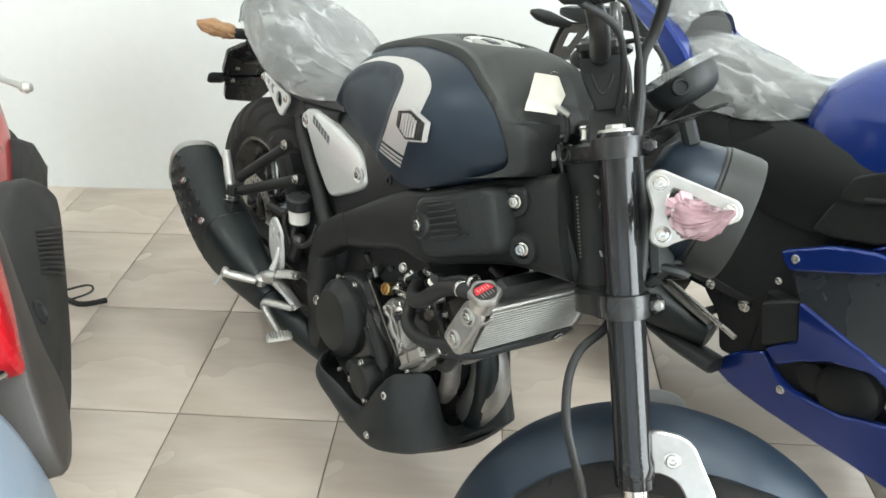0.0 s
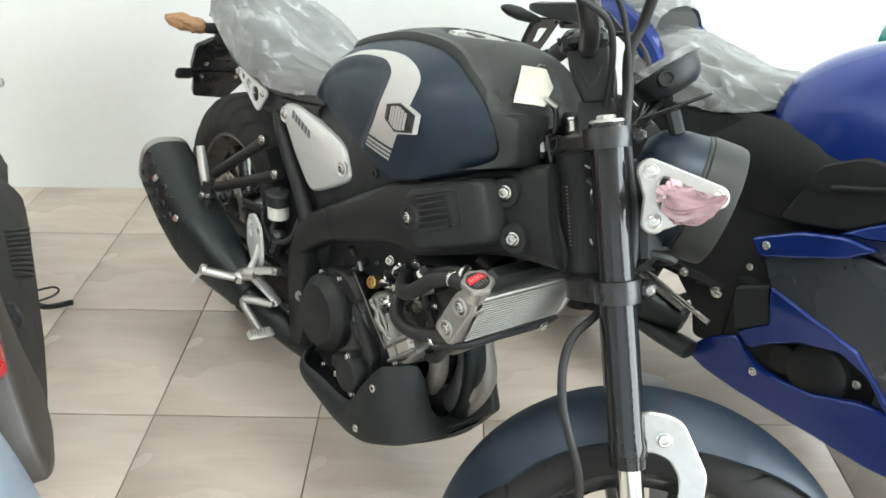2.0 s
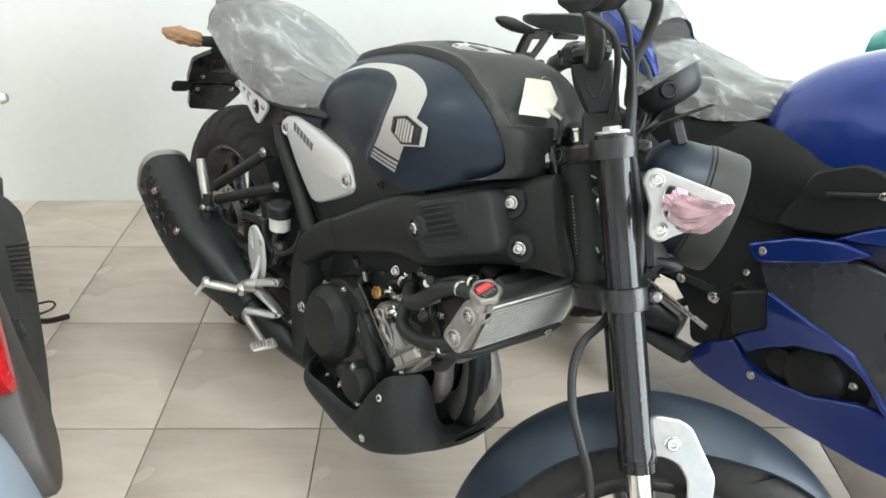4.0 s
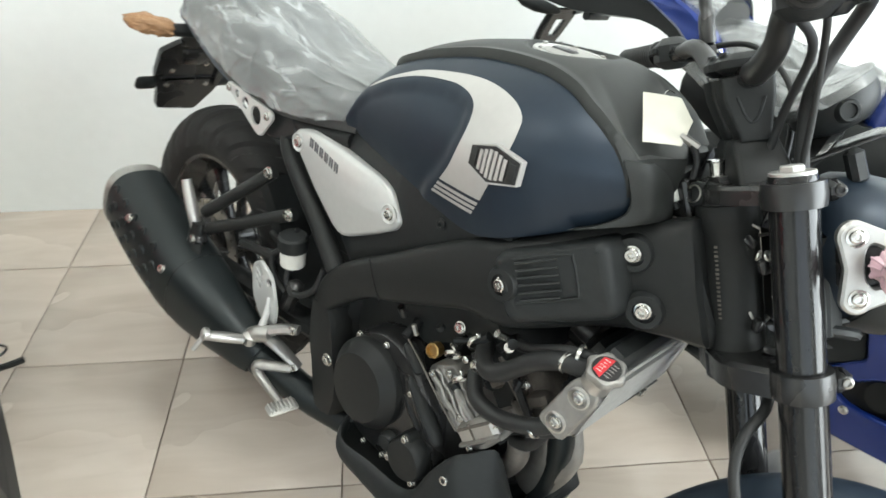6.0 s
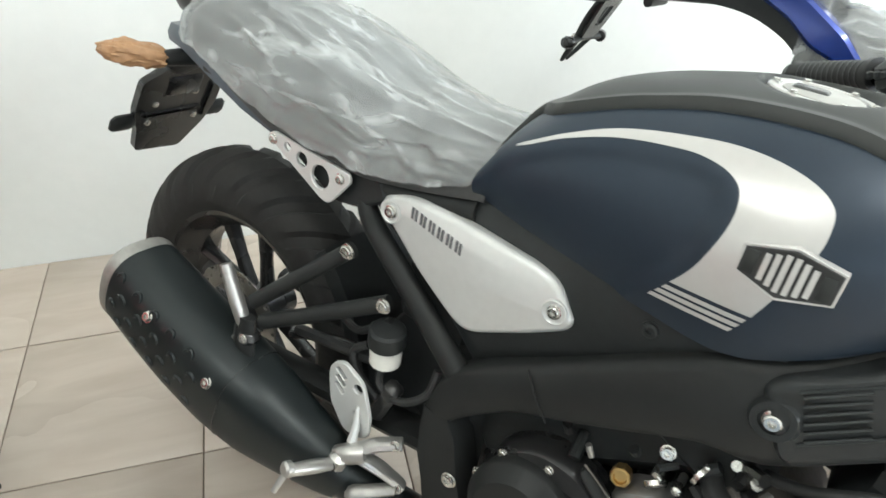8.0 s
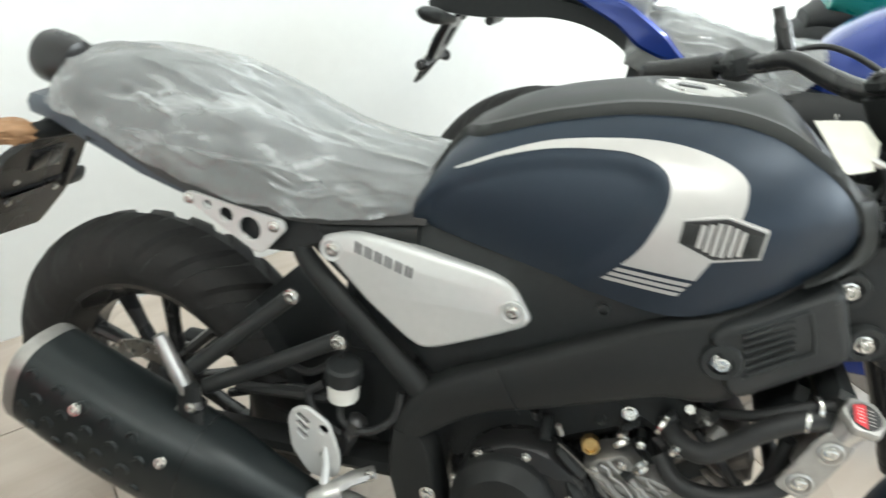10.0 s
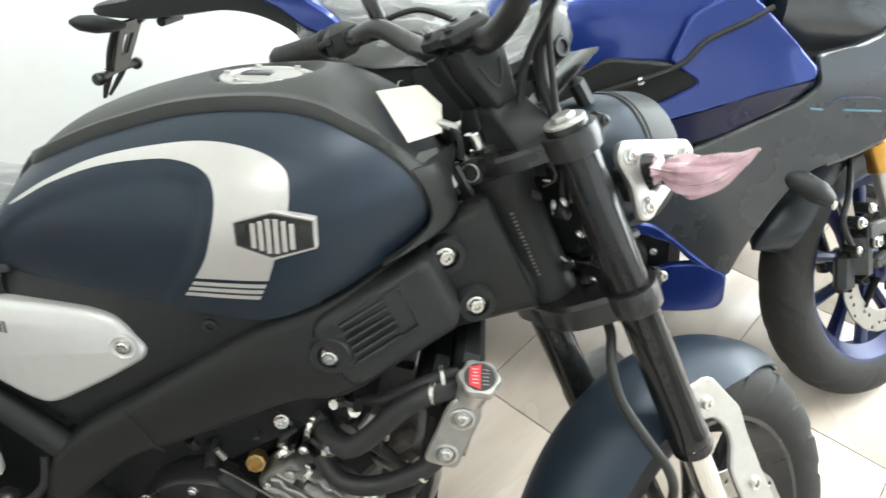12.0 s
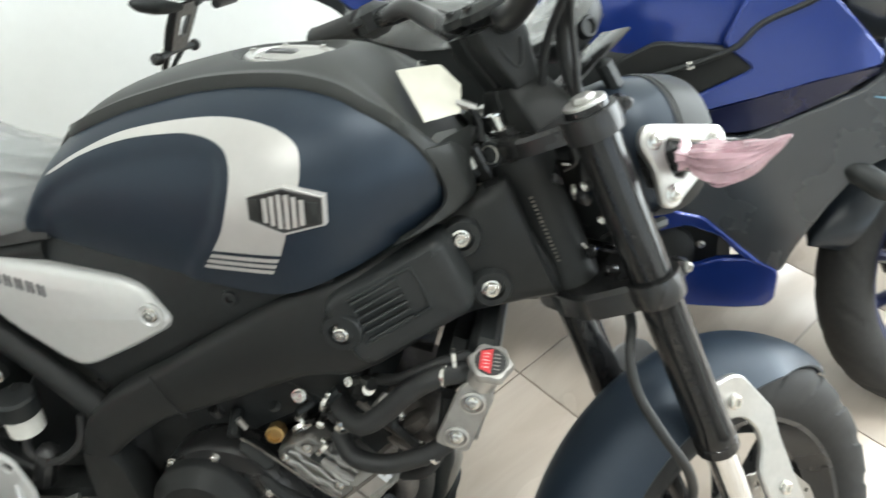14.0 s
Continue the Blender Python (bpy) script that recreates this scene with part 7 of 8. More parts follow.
for sy in (-1, 1):
    for nm, mt, lab, outl, lift in (
            ("upper_cowl", M["sport_blue"], "gloss blue upper fairing", [(0.640, 0.592), (0.700, 0.612), (0.80, 0.652), (0.90, 0.694), (0.980, 0.722), (0.981, 0.742), (0.952, 0.768), (0.90, 0.815), (0.84, 0.865), (0.76, 0.815), (0.735, 0.738), (0.79, 0.705), (0.70, 0.645)], 0.0),
            ("side_cowl", M["sport_grey"], "matt dark grey side fairing", [(0.53, 0.482), (0.60, 0.540), (0.70, 0.578), (0.80, 0.583), (0.83, 0.600), (0.96, 0.680), (0.99, 0.712), (0.972, 0.762), (1.045, 0.783), (1.078, 0.800), (1.105, 0.858), (1.20, 0.868), (1.29, 0.825), (1.345, 0.775), (1.320, 0.752), (1.265, 0.716), (1.18, 0.657), (1.105, 0.602), (1.06, 0.580), (1.02, 0.558), (0.992, 0.524), (0.968, 0.476), (0.947, 0.424), (0.932, 0.376), (0.922, 0.322), (0.845, 0.358), (0.763, 0.416), (0.68, 0.424), (0.571, 0.434)], -0.006),
            ("blue_strip", M["sport_blue"], "blue strip along the side", [(0.495, 0.508), (0.58, 0.566), (0.66, 0.598), (0.72, 0.602), (0.675, 0.562), (0.528, 0.481)], 0.006),
            ("belly_cowl", M["sport_blue"], "blue belly fairing with an opening over the engine", [(0.436, 0.182), (0.499, 0.172), (0.58, 0.180), (0.662, 0.194), (0.774, 0.216), (0.86, 0.228), (0.913, 0.243), (0.926, 0.262), (0.918, 0.330), (0.86, 0.350), (0.81, 0.340), (0.778, 0.321), (0.723, 0.289), (0.66, 0.272), (0.612, 0.264), (0.575, 0.278), (0.545, 0.300), (0.49, 0.255)], -0.002),
            ("belly_upper", M["sport_blue"], "blue fairing edge above the engine opening", [(0.571, 0.442), (0.600, 0.367), (0.540, 0.308), (0.580, 0.290), (0.615, 0.327), (0.668, 0.370), (0.74, 0.402), (0.80, 0.388), (0.845, 0.350), (0.916, 0.322), (0.848, 0.368), (0.765, 0.426), (0.68, 0.432)], 0.0)):
        bm = bmesh.new()
        fair(bm, outl, lift=lift, sy=sy)
        ob = part(nm, bm, mt, sport, lab, sharp=30)
    bm = bmesh.new()
    fair(bm, [(0.53, 0.570), (0.56, 0.69), (0.63, 0.735), (0.742, 0.735), (0.798, 0.705), (0.70, 0.645), (0.650, 0.605), (0.575, 0.578)], lift=-0.003, sy=sy)
    ins = part("cowl_inset", bm, M["frame"], sport, "dark grey triangular inset in the blue fairing")
    part("inset_groove", bm_tube([V(0.60, sy * (sp_y(0.6, 0.72) + 0.008), 0.665), V(0.742, sy * (sp_y(0.742, 0.73) + 0.010), 0.728), V(0.788, sy * (sp_y(0.788, 0.776) + 0.008), 0.776), V(0.851, sy * (sp_y(0.851, 0.811) + 0.006), 0.811), V(0.89, sy * (sp_y(0.89, 0.84) + 0.002), 0.835)], 0.005, 8, 4), M["black"], sport)
    bolt(sport, V(0.69, sy * (sp_y(0.69, 0.70) + 0.010), 0.702), (0, sy, 0.1), 0.006)
    bolt(sport, V(0.535, sy * (sp_y(0.535, 0.51) + 0.010), 0.512), (0, sy, 0.1), 0.008)
    bolt(sport, V(0.609, sy * (sp_y(0.609, 0.252) + 0.004), 0.252), (0, sy, 0), 0.007)
    # pale blue stripe of lettering on the side, kept as plain bars
    for k, (u0, u1) in enumerate(((0.984, 1.005), (1.041, 1.109), (1.115, 1.171))):
        bm = bmesh.new()
        pillow(bm, [(u0, 0.6705), (u1, 0.6695), (u1, 0.6725), (u0, 0.6735)], lambda u, v, h, s=sy: V(u, s * (sp_y(u, v) + 0.001 + h), v), [(0, -0.003), (0, 0.0012), (0.0004, 0.0015)])
        part("letter_bar", bm, M["cyan"], sport)
    emblem = [(1.010, 0.676), (1.022, 0.688), (1.042, 0.694), (1.085, 0.695), (1.105, 0.692)]
    part("emblem_stroke", bm_tube([V(x, sy * (sp_y(x, z) + 0.0005), z) for x, z in emblem], [0.001, 0.0035, 0.004, 0.0035, 0.001], 6, 5, 0.35), M["emblem"], sport)
    # lower facet of the upper fairing, folded inwards and given a darker blue
    top = catmull([V(0.655, 0, 0.597), V(0.72, 0, 0.620), V(0.80, 0, 0.653), V(0.90, 0, 0.695), V(0.980, 0, 0.722)], 5)
    bot = catmull([V(0.680, 0, 0.586), V(0.76, 0, 0.586), V(0.825, 0, 0.602), V(0.90, 0, 0.648), V(0.982, 0, 0.708)], 5)
    bm = bmesh.new()
    rings(bm, [[V(p.x, sy * (sp_y(p.x, p.z) + 0.004), p.z), V((p.x + q.x) / 2, sy * (sp_y(p.x, p.z) - 0.003), (p.z + q.z) / 2), V(q.x, sy * (sp_y(q.x, q.z) - 0.007), q.z), V(q.x, sy * (sp_y(q.x, q.z) - 0.020), q.z), V(p.x, sy * (sp_y(p.x, p.z) - 0.012), p.z)] for p, q in zip(top, bot)])
    part("cowl_facet", bm, M["facet"], sport, "dark blue lower facet of the fairing")
    # leading edge light strip and air duct
    part("duct_lip", bm_tube([V(x, sy * (sp_y(x, z) - 0.006), z) for x, z in ((1.04, 0.572), (1.105, 0.604), (1.18, 0.659), (1.265, 0.718))], 0.007, 8, 4), M["sport_grey"], sport)
for sy in (-1, 1):
    ind = part("front_indicator", bm_tube([V(0.975, sy * 0.172, 0.548), V(1.00, sy * 0.190, 0.538), V(1.035, sy * 0.205, 0.522), V(1.060, sy * 0.212, 0.508)], [0.014, 0.026, 0.027, 0.014], 14, 5, 0.8), M["black"], sport)
    part("lens", bm_tube([V(1.047, sy * 0.216, 0.518), V(1.060, sy * 0.220, 0.508), V(1.064, sy * 0.218, 0.496)], [0.004, 0.006, 0.003], 8, 4), M["white"], ind, "clear indicator lens")
# dark side cover and subframe between the seat and the fairing
for sy in (-1, 1):
    loops = []
    for x in np.linspace(0.06, 0.74, 36):
        zt = interp(x, (0.06, 0.20, 0.34, 0.43, 0.52, 0.62, 0.74), (0.742, 0.722, 0.722, 0.730, 0.732, 0.724, 0.714))
        zb = interp(x, (0.06, 0.22, 0.33, 0.42, 0.52, 0.62, 0.74), (0.650, 0.595, 0.560, 0.545, 0.56, 0.600, 0.66))
        y = interp(x, (0.06, 0.25, 0.45, 0.60, 0.74), (0.096, 0.112, 0.140, 0.161, 0.160))
        loops.append([V(x, sy * (y - 0.05), zb), V(x, sy * (y - 0.010), zb), V(x, sy * y, zb + 0.02), V(x, sy * (y + 0.006), (zt * 0.45 + zb * 0.55)), V(x, sy * (y - 0.006), zt - 0.012), V(x, sy * (y - 0.016), zt), V(x, sy * (y - 0.06), zt)])
    bm = bmesh.new()
    rings(bm, loops)
    part("side_cover", bm, M["shade"], sport, "matt dark side cover below the seat")
part("rear_mudguard", bm_box(pose(0.24, 0, 0.58, 0, -22, 0), 0.34, 0.15, 0.12, 0.03), M["black"], sport)
# core of the bike, so that nothing shows through
part("engine", bm_box(pose(0.66, 0, 0.345, 0, -6, 0), 0.36, 0.27, 0.22, 0.03), M["frame"], sport, "black engine in the fairing's opening")
part("clutch_cover", bm_lathe([(0.058, 0), (0.056, 0.016), (0.046, 0.024), (0.001, 0.026)], basis(V(0.712, -0.136, 0.325), (0, -1, 0)), 32), M["frame"], sport)
part("filter_cover", bm_lathe([(0.030, 0), (0.029, 0.012), (0.001, 0.014)], basis(V(0.650, -0.138, 0.312), (0, -1, 0)), 24), M["frame"], sport)
for u, v in ((0.702, 0.352), (0.676, 0.292), (0.728, 0.300), (0.778, 0.345)):
    bolt(sport, V(u, -0.140, v), (0, -1, 0), 0.007)
part("inner_frame", bm_box(pose(0.72, 0, 0.60, 0, -8, 0), 0.55, 0.24, 0.30, 0.06), M["black"], sport)
for sy in (-1, 1):
    bm = bmesh.new()
    pillow(bm, rounded([(0.26, 0.69), (0.33, 0.708), (0.50, 0.735), (0.58, 0.70), (0.60, 0.60), (0.56, 0.50), (0.585, 0.35), (0.52, 0.245), (0.445, 0.220), (0.415, 0.29), (0.350, 0.335), (0.36, 0.42), (0.36, 0.52), (0.30, 0.62)], 0.02), lambda u, v, h, s=sy: V(u, s * (0.116 + h), v), [(0, -0.05), (0, 0.0), (0.006, 0.008)])
    part("frame_spar", bm, M["frame"], sport)
    part("swingarm", bm_tube([V(0.47, sy * 0.095, 0.36), V(0.30, sy * 0.11, 0.345), V(-0.09, sy * 0.11, 0.305)], [0.036, 0.03, 0.024], 10, 5, 0.65), M["gloss"], sport)
    part("rear_set", bm_tube([V(0.25, sy * 0.140, 0.270), V(0.33, sy * 0.140, 0.245), V(0.42, sy * 0.135, 0.240)], [0.011, 0.012, 0.011], 10, 4, 0.5), M["alu_dull"], sport)
    part("footrest", bm_tube([V(0.40, sy * 0.12, 0.30), V(0.40, sy * 0.165, 0.30)], 0.010, 10, 0), M["gloss"], sport)
    bolt(sport, V(0.462, sy * 0.128, 0.352), (0, sy, 0), 0.011)
    bolt(sport, V(0.382, sy * 0.140, 0.358), (0, sy, 0), 0.009)
# rear brake line, muffler
part("brake_rod", bm_tube([V(0.250, -0.170, 0.335), V(0.36, -0.170, 0.318), V(0.49, -0.165, 0.298)], 0.006, 8, 4), M["zinc"], sport)
part("brake_rod", bm_tube([V(0.235, -0.165, 0.318), V(0.34, -0.165, 0.302), V(0.425, -0.162, 0.292)], 0.008, 8, 4), M["alu_dull"], sport)
part("muffler", bm_tube([V(0.42, -0.13, 0.25), V(0.25, -0.17, 0.26), V(0.05, -0.19, 0.32), V(-0.15, -0.19, 0.40)], [0.03, 0.055, 0.06, 0.055], 20, 6), M["muffler"], sport)
part("lower_rail", bm_tube([V(0.22, -0.148, 0.205), V(0.30, -0.150, 0.205), V(0.38, -0.150, 0.200), V(0.47, -0.148, 0.205)], 0.036, 10, 5, 0.5), M["black"], sport)
bm = bmesh.new()
pillow(bm, rounded([(0.502, 0.394), (0.570, 0.440), (0.604, 0.364), (0.538, 0.308)], 0.012), lambda u, v, h: V(u, -(0.142 + h), v), [(0, -0.03), (0, 0.008), (0.005, 0.014)])
part("bracket_block", bm, M["black"], sport)
bolt(sport, V(0.515, -0.150, 0.449), (0, -1, 0), 0.006)
# tank
loops = []
for x, zb, zt, w in ((0.395, 0.730, 0.795, 0.070), (0.415, 0.722, 0.825, 0.098), (0.45, 0.715, 0.860, 0.120), (0.50, 0.708, 0.895, 0.138), (0.57, 0.70, 0.928, 0.152), (0.66, 0.70, 0.948, 0.160), (0.75, 0.72, 0.950, 0.158), (0.84, 0.75, 0.935, 0.145), (0.90, 0.78, 0.905, 0.11)):
    lp = []
    for t in np.linspace(-0.35, math.pi + 0.35, 33):
        c, s = math.cos(t), math.sin(t)
        lp.append(V(x, w * abs(c) ** 0.8 * (1 if c > 0 else -1), zb + (zt - zb) * (max(s, 0) ** 0.75 if s > 0 else 0.25 * s)))
    loops.append(lp)
loops = [[Vector(p) for p in lp] for lp in zip(*[catmull(c, 4) for c in zip(*loops)])]
bm = bmesh.new()
rings(bm, loops)
part("tank", bm, M["sport_blue"], sport, "gloss blue fuel tank", sharp=60)
# seats under plastic
for (x0, x1, prof, nm) in ((0.05, 0.425, ((0.05, 0.805, 0.715, 0.095), (0.12, 0.815, 0.700, 0.118), (0.20, 0.800, 0.690, 0.128), (0.30, 0.787, 0.700, 0.122), (0.38, 0.795, 0.725, 0.105), (0.425, 0.800, 0.750, 0.075)), "seat"), (-0.20, 0.07, ((-0.20, 0.875, 0.845, 0.045), (-0.14, 0.902, 0.835, 0.070), (-0.06, 0.905, 0.815, 0.085), (0.02, 0.885, 0.79, 0.092), (0.07, 0.850, 0.77, 0.085)), "pillion_seat")):
    for grow, ruck, mt, par in ((0, 0, M["seat"], sport), (0.005, 0.008, M["wrap"], None)):
        loops = []
        for x in np.linspace(x0 - grow, x1 + grow, 90 if ruck else 30):
            zt, zb, w = (interp(x, [p[0] for p in prof], [p[k] for p in prof]) for k in (1, 2, 3))
            lp = []
            for t in np.linspace(-0.25, math.pi + 0.25, 70 if ruck else 30):
                c, s = math.cos(t), math.sin(t)
                p = V(x, (w + grow) * abs(c) ** 0.62 * (1 if c > 0 else -1), zb + (zt + grow - zb) * (max(0, s) ** 0.62 if s > 0 else 0.15 * s))
                if ruck:
                    p += (p - V(x, 0, zb)).normalized() * ruck * (fold(p + V(0.3, 0.2, 0.1)) - 0.2)
                lp.append(p)
            loops.append(lp)
        bm = bmesh.new()
        rings(bm, loops, close=not ruck, cap=not ruck)
        if ruck:
            solid("plastic_cover", bm, mt, "crumpled clear plastic film over the sport motorcycle's " + ("rider seat" if nm == "seat" else "raised pillion seat"), "plastic cover", SPORT, "plastic seat covers", sharp=180)
        else:
            ob = part(nm, bm, mt, sport)
# tail unit, blue sides with a dark underside, and the long plate arm
for sy in (-1, 1):
    bm = bmesh.new()
    pillow(bm, rounded([(0.17, 0.742), (0.12, 0.738), (0.07, 0.752), (0.02, 0.785), (-0.06, 0.815), (-0.21, 0.845), (-0.24, 0.868), (-0.20, 0.880), (-0.08, 0.862), (0.04, 0.828), (0.12, 0.785)], 0.012), lambda u, v, h, s=sy: V(u, s * (interp(u, (-0.24, -0.1, 0.05, 0.17), (0.060, 0.096, 0.116, 0.126)) + h), v), [(0, -0.03), (0, 0.002), (0.006, 0.008)])
    part("tail_side", bm, M["sport_blue"], sport, "gloss blue tail panel")
    part("rear_indicator", bm_tube([V(-0.345, sy * 0.030, 0.728), V(-0.358, sy * 0.060, 0.732), V(-0.370, sy * 0.090, 0.738), V(-0.380, sy * 0.120, 0.744), V(-0.386, sy * 0.142, 0.749)], [0.009, 0.017, 0.0215, 0.018, 0.006], 14, 5, 0.85), M["black"], sport, "dark oval rear indicator")
loops = []
for x, zt, zb, w in ((0.19, 0.74, 0.690, 0.108), (0.12, 0.742, 0.690, 0.104), (0.085, 0.755, 0.702, 0.100), (0.045, 0.775, 0.734, 0.094), (0.01, 0.790, 0.752, 0.084), (-0.05, 0.802, 0.768, 0.070), (-0.12, 0.808, 0.770, 0.056), (-0.20, 0.804, 0.758, 0.044), (-0.28, 0.788, 0.745, 0.038), (-0.34, 0.774, 0.742, 0.034), (-0.39, 0.764, 0.743, 0.028), (-0.412, 0.757, 0.748, 0.018)):
    loops.append([V(x, -w, zb), V(x, -w, zt), V(x, 0, zt + 0.006), V(x, w, zt), V(x, w, zb), V(x, 0, zb - 0.006)])
loops = [[Vector(p) for p in lp] for lp in zip(*[catmull(c, 4) for c in zip(*loops)])]
bm = bmesh.new()
rings(bm, loops)
part("tail_underside", bm, M["black"], sport, "black plastic tail underside and plate arm")
pm2 = basis(V(-0.368, 0.0, 0.680), V(-0.92, 0, 0.39), (0, 1, 0))
bm = bmesh.new()
plate(bm, rounded([(-0.046, -0.060), (0.046, -0.060), (0.040, 0.0), (0.032, 0.052), (-0.032, 0.052), (-0.040, 0.0)], 0.006), [rounded([(-0.020, -0.030), (0.020, -0.030), (0.014, 0.020), (-0.014, 0.020)], 0.006)], lambda u, v, h: pm2 @ V(u, v, h - 0.005), 0.010, 0.003)
ph = part("plate_holder", bm, M["gloss"], sport, "empty black number-plate bracket")
for su in (-1, 1):
    part("bracket_rib", bm_tube([pm2 @ V(su * 0.044, -0.055, 0.004), pm2 @ V(su * 0.036, 0.010, 0.010), pm2 @ V(su * 0.030, 0.058, 0.006)], [0.008, 0.007, 0.007], 8, 4), M["black"], ph)
    part("bracket_foot", bm_tube([pm2 @ V(su * 0.030, 0.064, 0.004), pm2 @ V(su * 0.022, 0.095, 0.008), pm2 @ V(su * 0.010, 0.128, 0.012)], [0.009, 0.008, 0.005], 8, 4, 0.7), M["black"], ph)
    part("plate_lamp", bm_lathe([(0.006, -0.012), (0.0125, -0.009), (0.0135, 0.004), (0.011, 0.010), (0.001, 0.012)], pm2 @ basis((su * 0.078, 0.060, 0.0), (su, 0.15, 0.3)), 16), M["gloss"], ph)
    bolt(ph, pm2 @ V(su * 0.030, 0.060, 0.012), (-0.9, 0, 0.4), 0.0055)
part("cross_bar", bm_tube([pm2 @ V(-0.080, 0.060, 0.0), pm2 @ V(0.0, 0.058, 0.004), pm2 @ V(0.080, 0.060, 0.0)], 0.009, 10, 4, 0.8), M["black"], ph)
part("bracket_hinge", bm_tube([V(-0.262, -0.030, 0.738), V(-0.262, 0.055, 0.738)], 0.010, 10, 0), M["black"], ph)
# red ribbon ties on the plastic
for p in ((-0.02, 0.045, 0.895), (-0.10, 0.05, 0.902)):
    part("ribbon", bm_tube([V(*p), V(p[0] + 0.02, p[1] - 0.01, p[2] + 0.018), V(p[0] - 0.01, p[1] - 0.02, p[2] + 0.03), V(p[0] - 0.025, p[1], p[2] + 0.012)], [0.004, 0.007, 0.005, 0.002], 8, 4, 0.5), M["red"], sport, "red ribbon tied round the plastic")
# nose, screen
loops = []
for x, zb, zt, w in ((0.92, 0.72, 0.93, 0.15), (1.0, 0.70, 0.96, 0.165), (1.08, 0.69, 0.93, 0.165), (1.16, 0.69, 0.88, 0.145), (1.24, 0.69, 0.84, 0.115), (1.31, 0.70, 0.79, 0.075), (1.355, 0.715, 0.755, 0.030)):
    loops.append([V(x, w * abs(math.cos(t)) ** 0.8 * (1 if math.cos(t) > 0 else -1), (zb + zt) / 2 + (zt - zb) / 2 * math.sin(t)) for t in np.linspace(0, 2 * math.pi, 28, endpoint=False)])
loops = [[Vector(p) for p in lp] for lp in zip(*[catmull(c, 4) for c in zip(*loops)])]
bm = bmesh.new()
rings(bm, loops)
part("nose_cowl", bm, M["sport_grey"], sport, "dark grey nose fairing", sharp=60)
bm = bmesh.new()
loops = []
for f in np.linspace(0, 1, 8):
    lp = []
    for a in np.linspace(-1, 1, 15):
        lp.append(V(1.10 - 0.24 * f - 0.04 * a * a, (0.145 - 0.03 * f) * a, 0.915 + 0.15 * f - 0.07 * a * a))
    lp += [p + V(0.003, 0, 0.003) for p in reversed(lp)]
    loops.append(lp)
rings(bm, loops)
part("windscreen", bm, M["glass"], sport, "dark tinted windscreen")
# orange reflection in the screen, put in as an amber block
part("screen_reflection", bm_box(pose(1.06, -0.135, 0.90, 10, -25, 0), 0.05, 0.012, 0.03, 0.005), M["amber"], sport, "orange reflection on the screen, built as a thin amber block")
# fork, mudguard, brake
SF = FST @ pose(0, 0, 0, 0, -18, 0)
for sy in (-1, 1):
    leg = part("fork_slider", bm_lathe([(0.0175, 0.0), (0.0175, 0.26)], SF @ basis((-0.003, sy * 0.095, 0), (0, 0, 1)), 20), M["alu"], sport, "bright fork tube")
    part("fork_tube", bm_lathe([(0.020, 0.236), (0.0235, 0.239), (0.0235, 0.250), (0.0215, 0.255), (0.0215, 0.280), (0.0240, 0.284), (0.0240, 0.297), (0.0215, 0.300)], SF @ basis((-0.003, sy * 0.095, 0), (0, 0, 1)), 24), M["gold"], leg, "gold anodised upper fork tube")
    part("fork_upper", bm_lathe([(0.0195, 0.298), (0.0195, 0.345)], SF @ basis((-0.003, sy * 0.095, 0), (0, 0, 1)), 20), M["gold"], leg)
    part("axle_lug", bm_tube([SF @ V(-0.003, sy * 0.095, 0.122), SF @ V(-0.003, sy * 0.096, 0.117), SF @ V(0.001, sy * 0.098, 0.05), SF @ V(0.010, sy * 0.098, -0.030)], [0.0185, 0.0225, 0.0240, 0.0220], 16, 4), M["gloss"], leg, "black cast fork foot")
    # mudguard bracket bolted ahead of the fork leg
    bm = bmesh.new()
    pillow(bm, rounded([(0.010, 0.200), (0.045, 0.215), (0.070, 0.180), (0.088, 0.120), (0.086, 0.080), (0.060, 0.070), (0.020, 0.085)], 0.010), lambda u, v, h, k=sy: SF @ V(u, k * (0.084 + h), v), [(0, -0.006), (0, 0.004), (0.003, 0.006)])
    mount = part("mudguard_bracket", bm, M["black"], sport)
    for u, v in ((0.070, 0.144), (0.073, 0.096)):
        bolt(mount, SF @ V(u, sy * 0.090, v), SF.to_3x3() @ V(0, sy, 0), 0.008)
caliper = part("brake_caliper", bm_box(SF @ pose(-0.112, -0.088, 0.100, 0, 18, 0), 0.058, 0.050, 0.120, 0.022), M["gloss"], sport, "black two-piston brake caliper")
part("caliper_bridge", bm_box(SF @ pose(-0.070, -0.108, 0.140, 0, 14, 0), 0.075, 0.020, 0.036, 0.006), M["gloss"], caliper)
part("caliper_bridge", bm_box(SF @ pose(-0.066, -0.106, 0.070, 0, 8, 0), 0.080, 0.018, 0.030, 0.006), M["gloss"], caliper)
part("caliper_shield", bm_box(SF @ pose(-0.155, -0.080, 0.080, 0, 22, 0), 0.050, 0.030, 0.085, 0.012), M["black"], caliper)
for a, c, r in ((-0.123, 0.180, 0.0085), (-0.083, 0.192, 0.0075), (-0.093, 0.120, 0.0085), (-0.146, 0.131, 0.006), (-0.051, -0.010, 0.007), (-0.040, 0.075, 0.007)):
    part("bolt_boss", bm_lathe([(r * 1.5, -0.03), (r * 1.5, 0.0), (0.001, 0.001)], SF @ basis(V(a, -0.117, c), (0, -1, 0)), 14), M["gloss"], caliper)
    bolt(caliper, SF @ V(a, -0.117, c), SF.to_3x3() @ V(0, -1, 0), r)
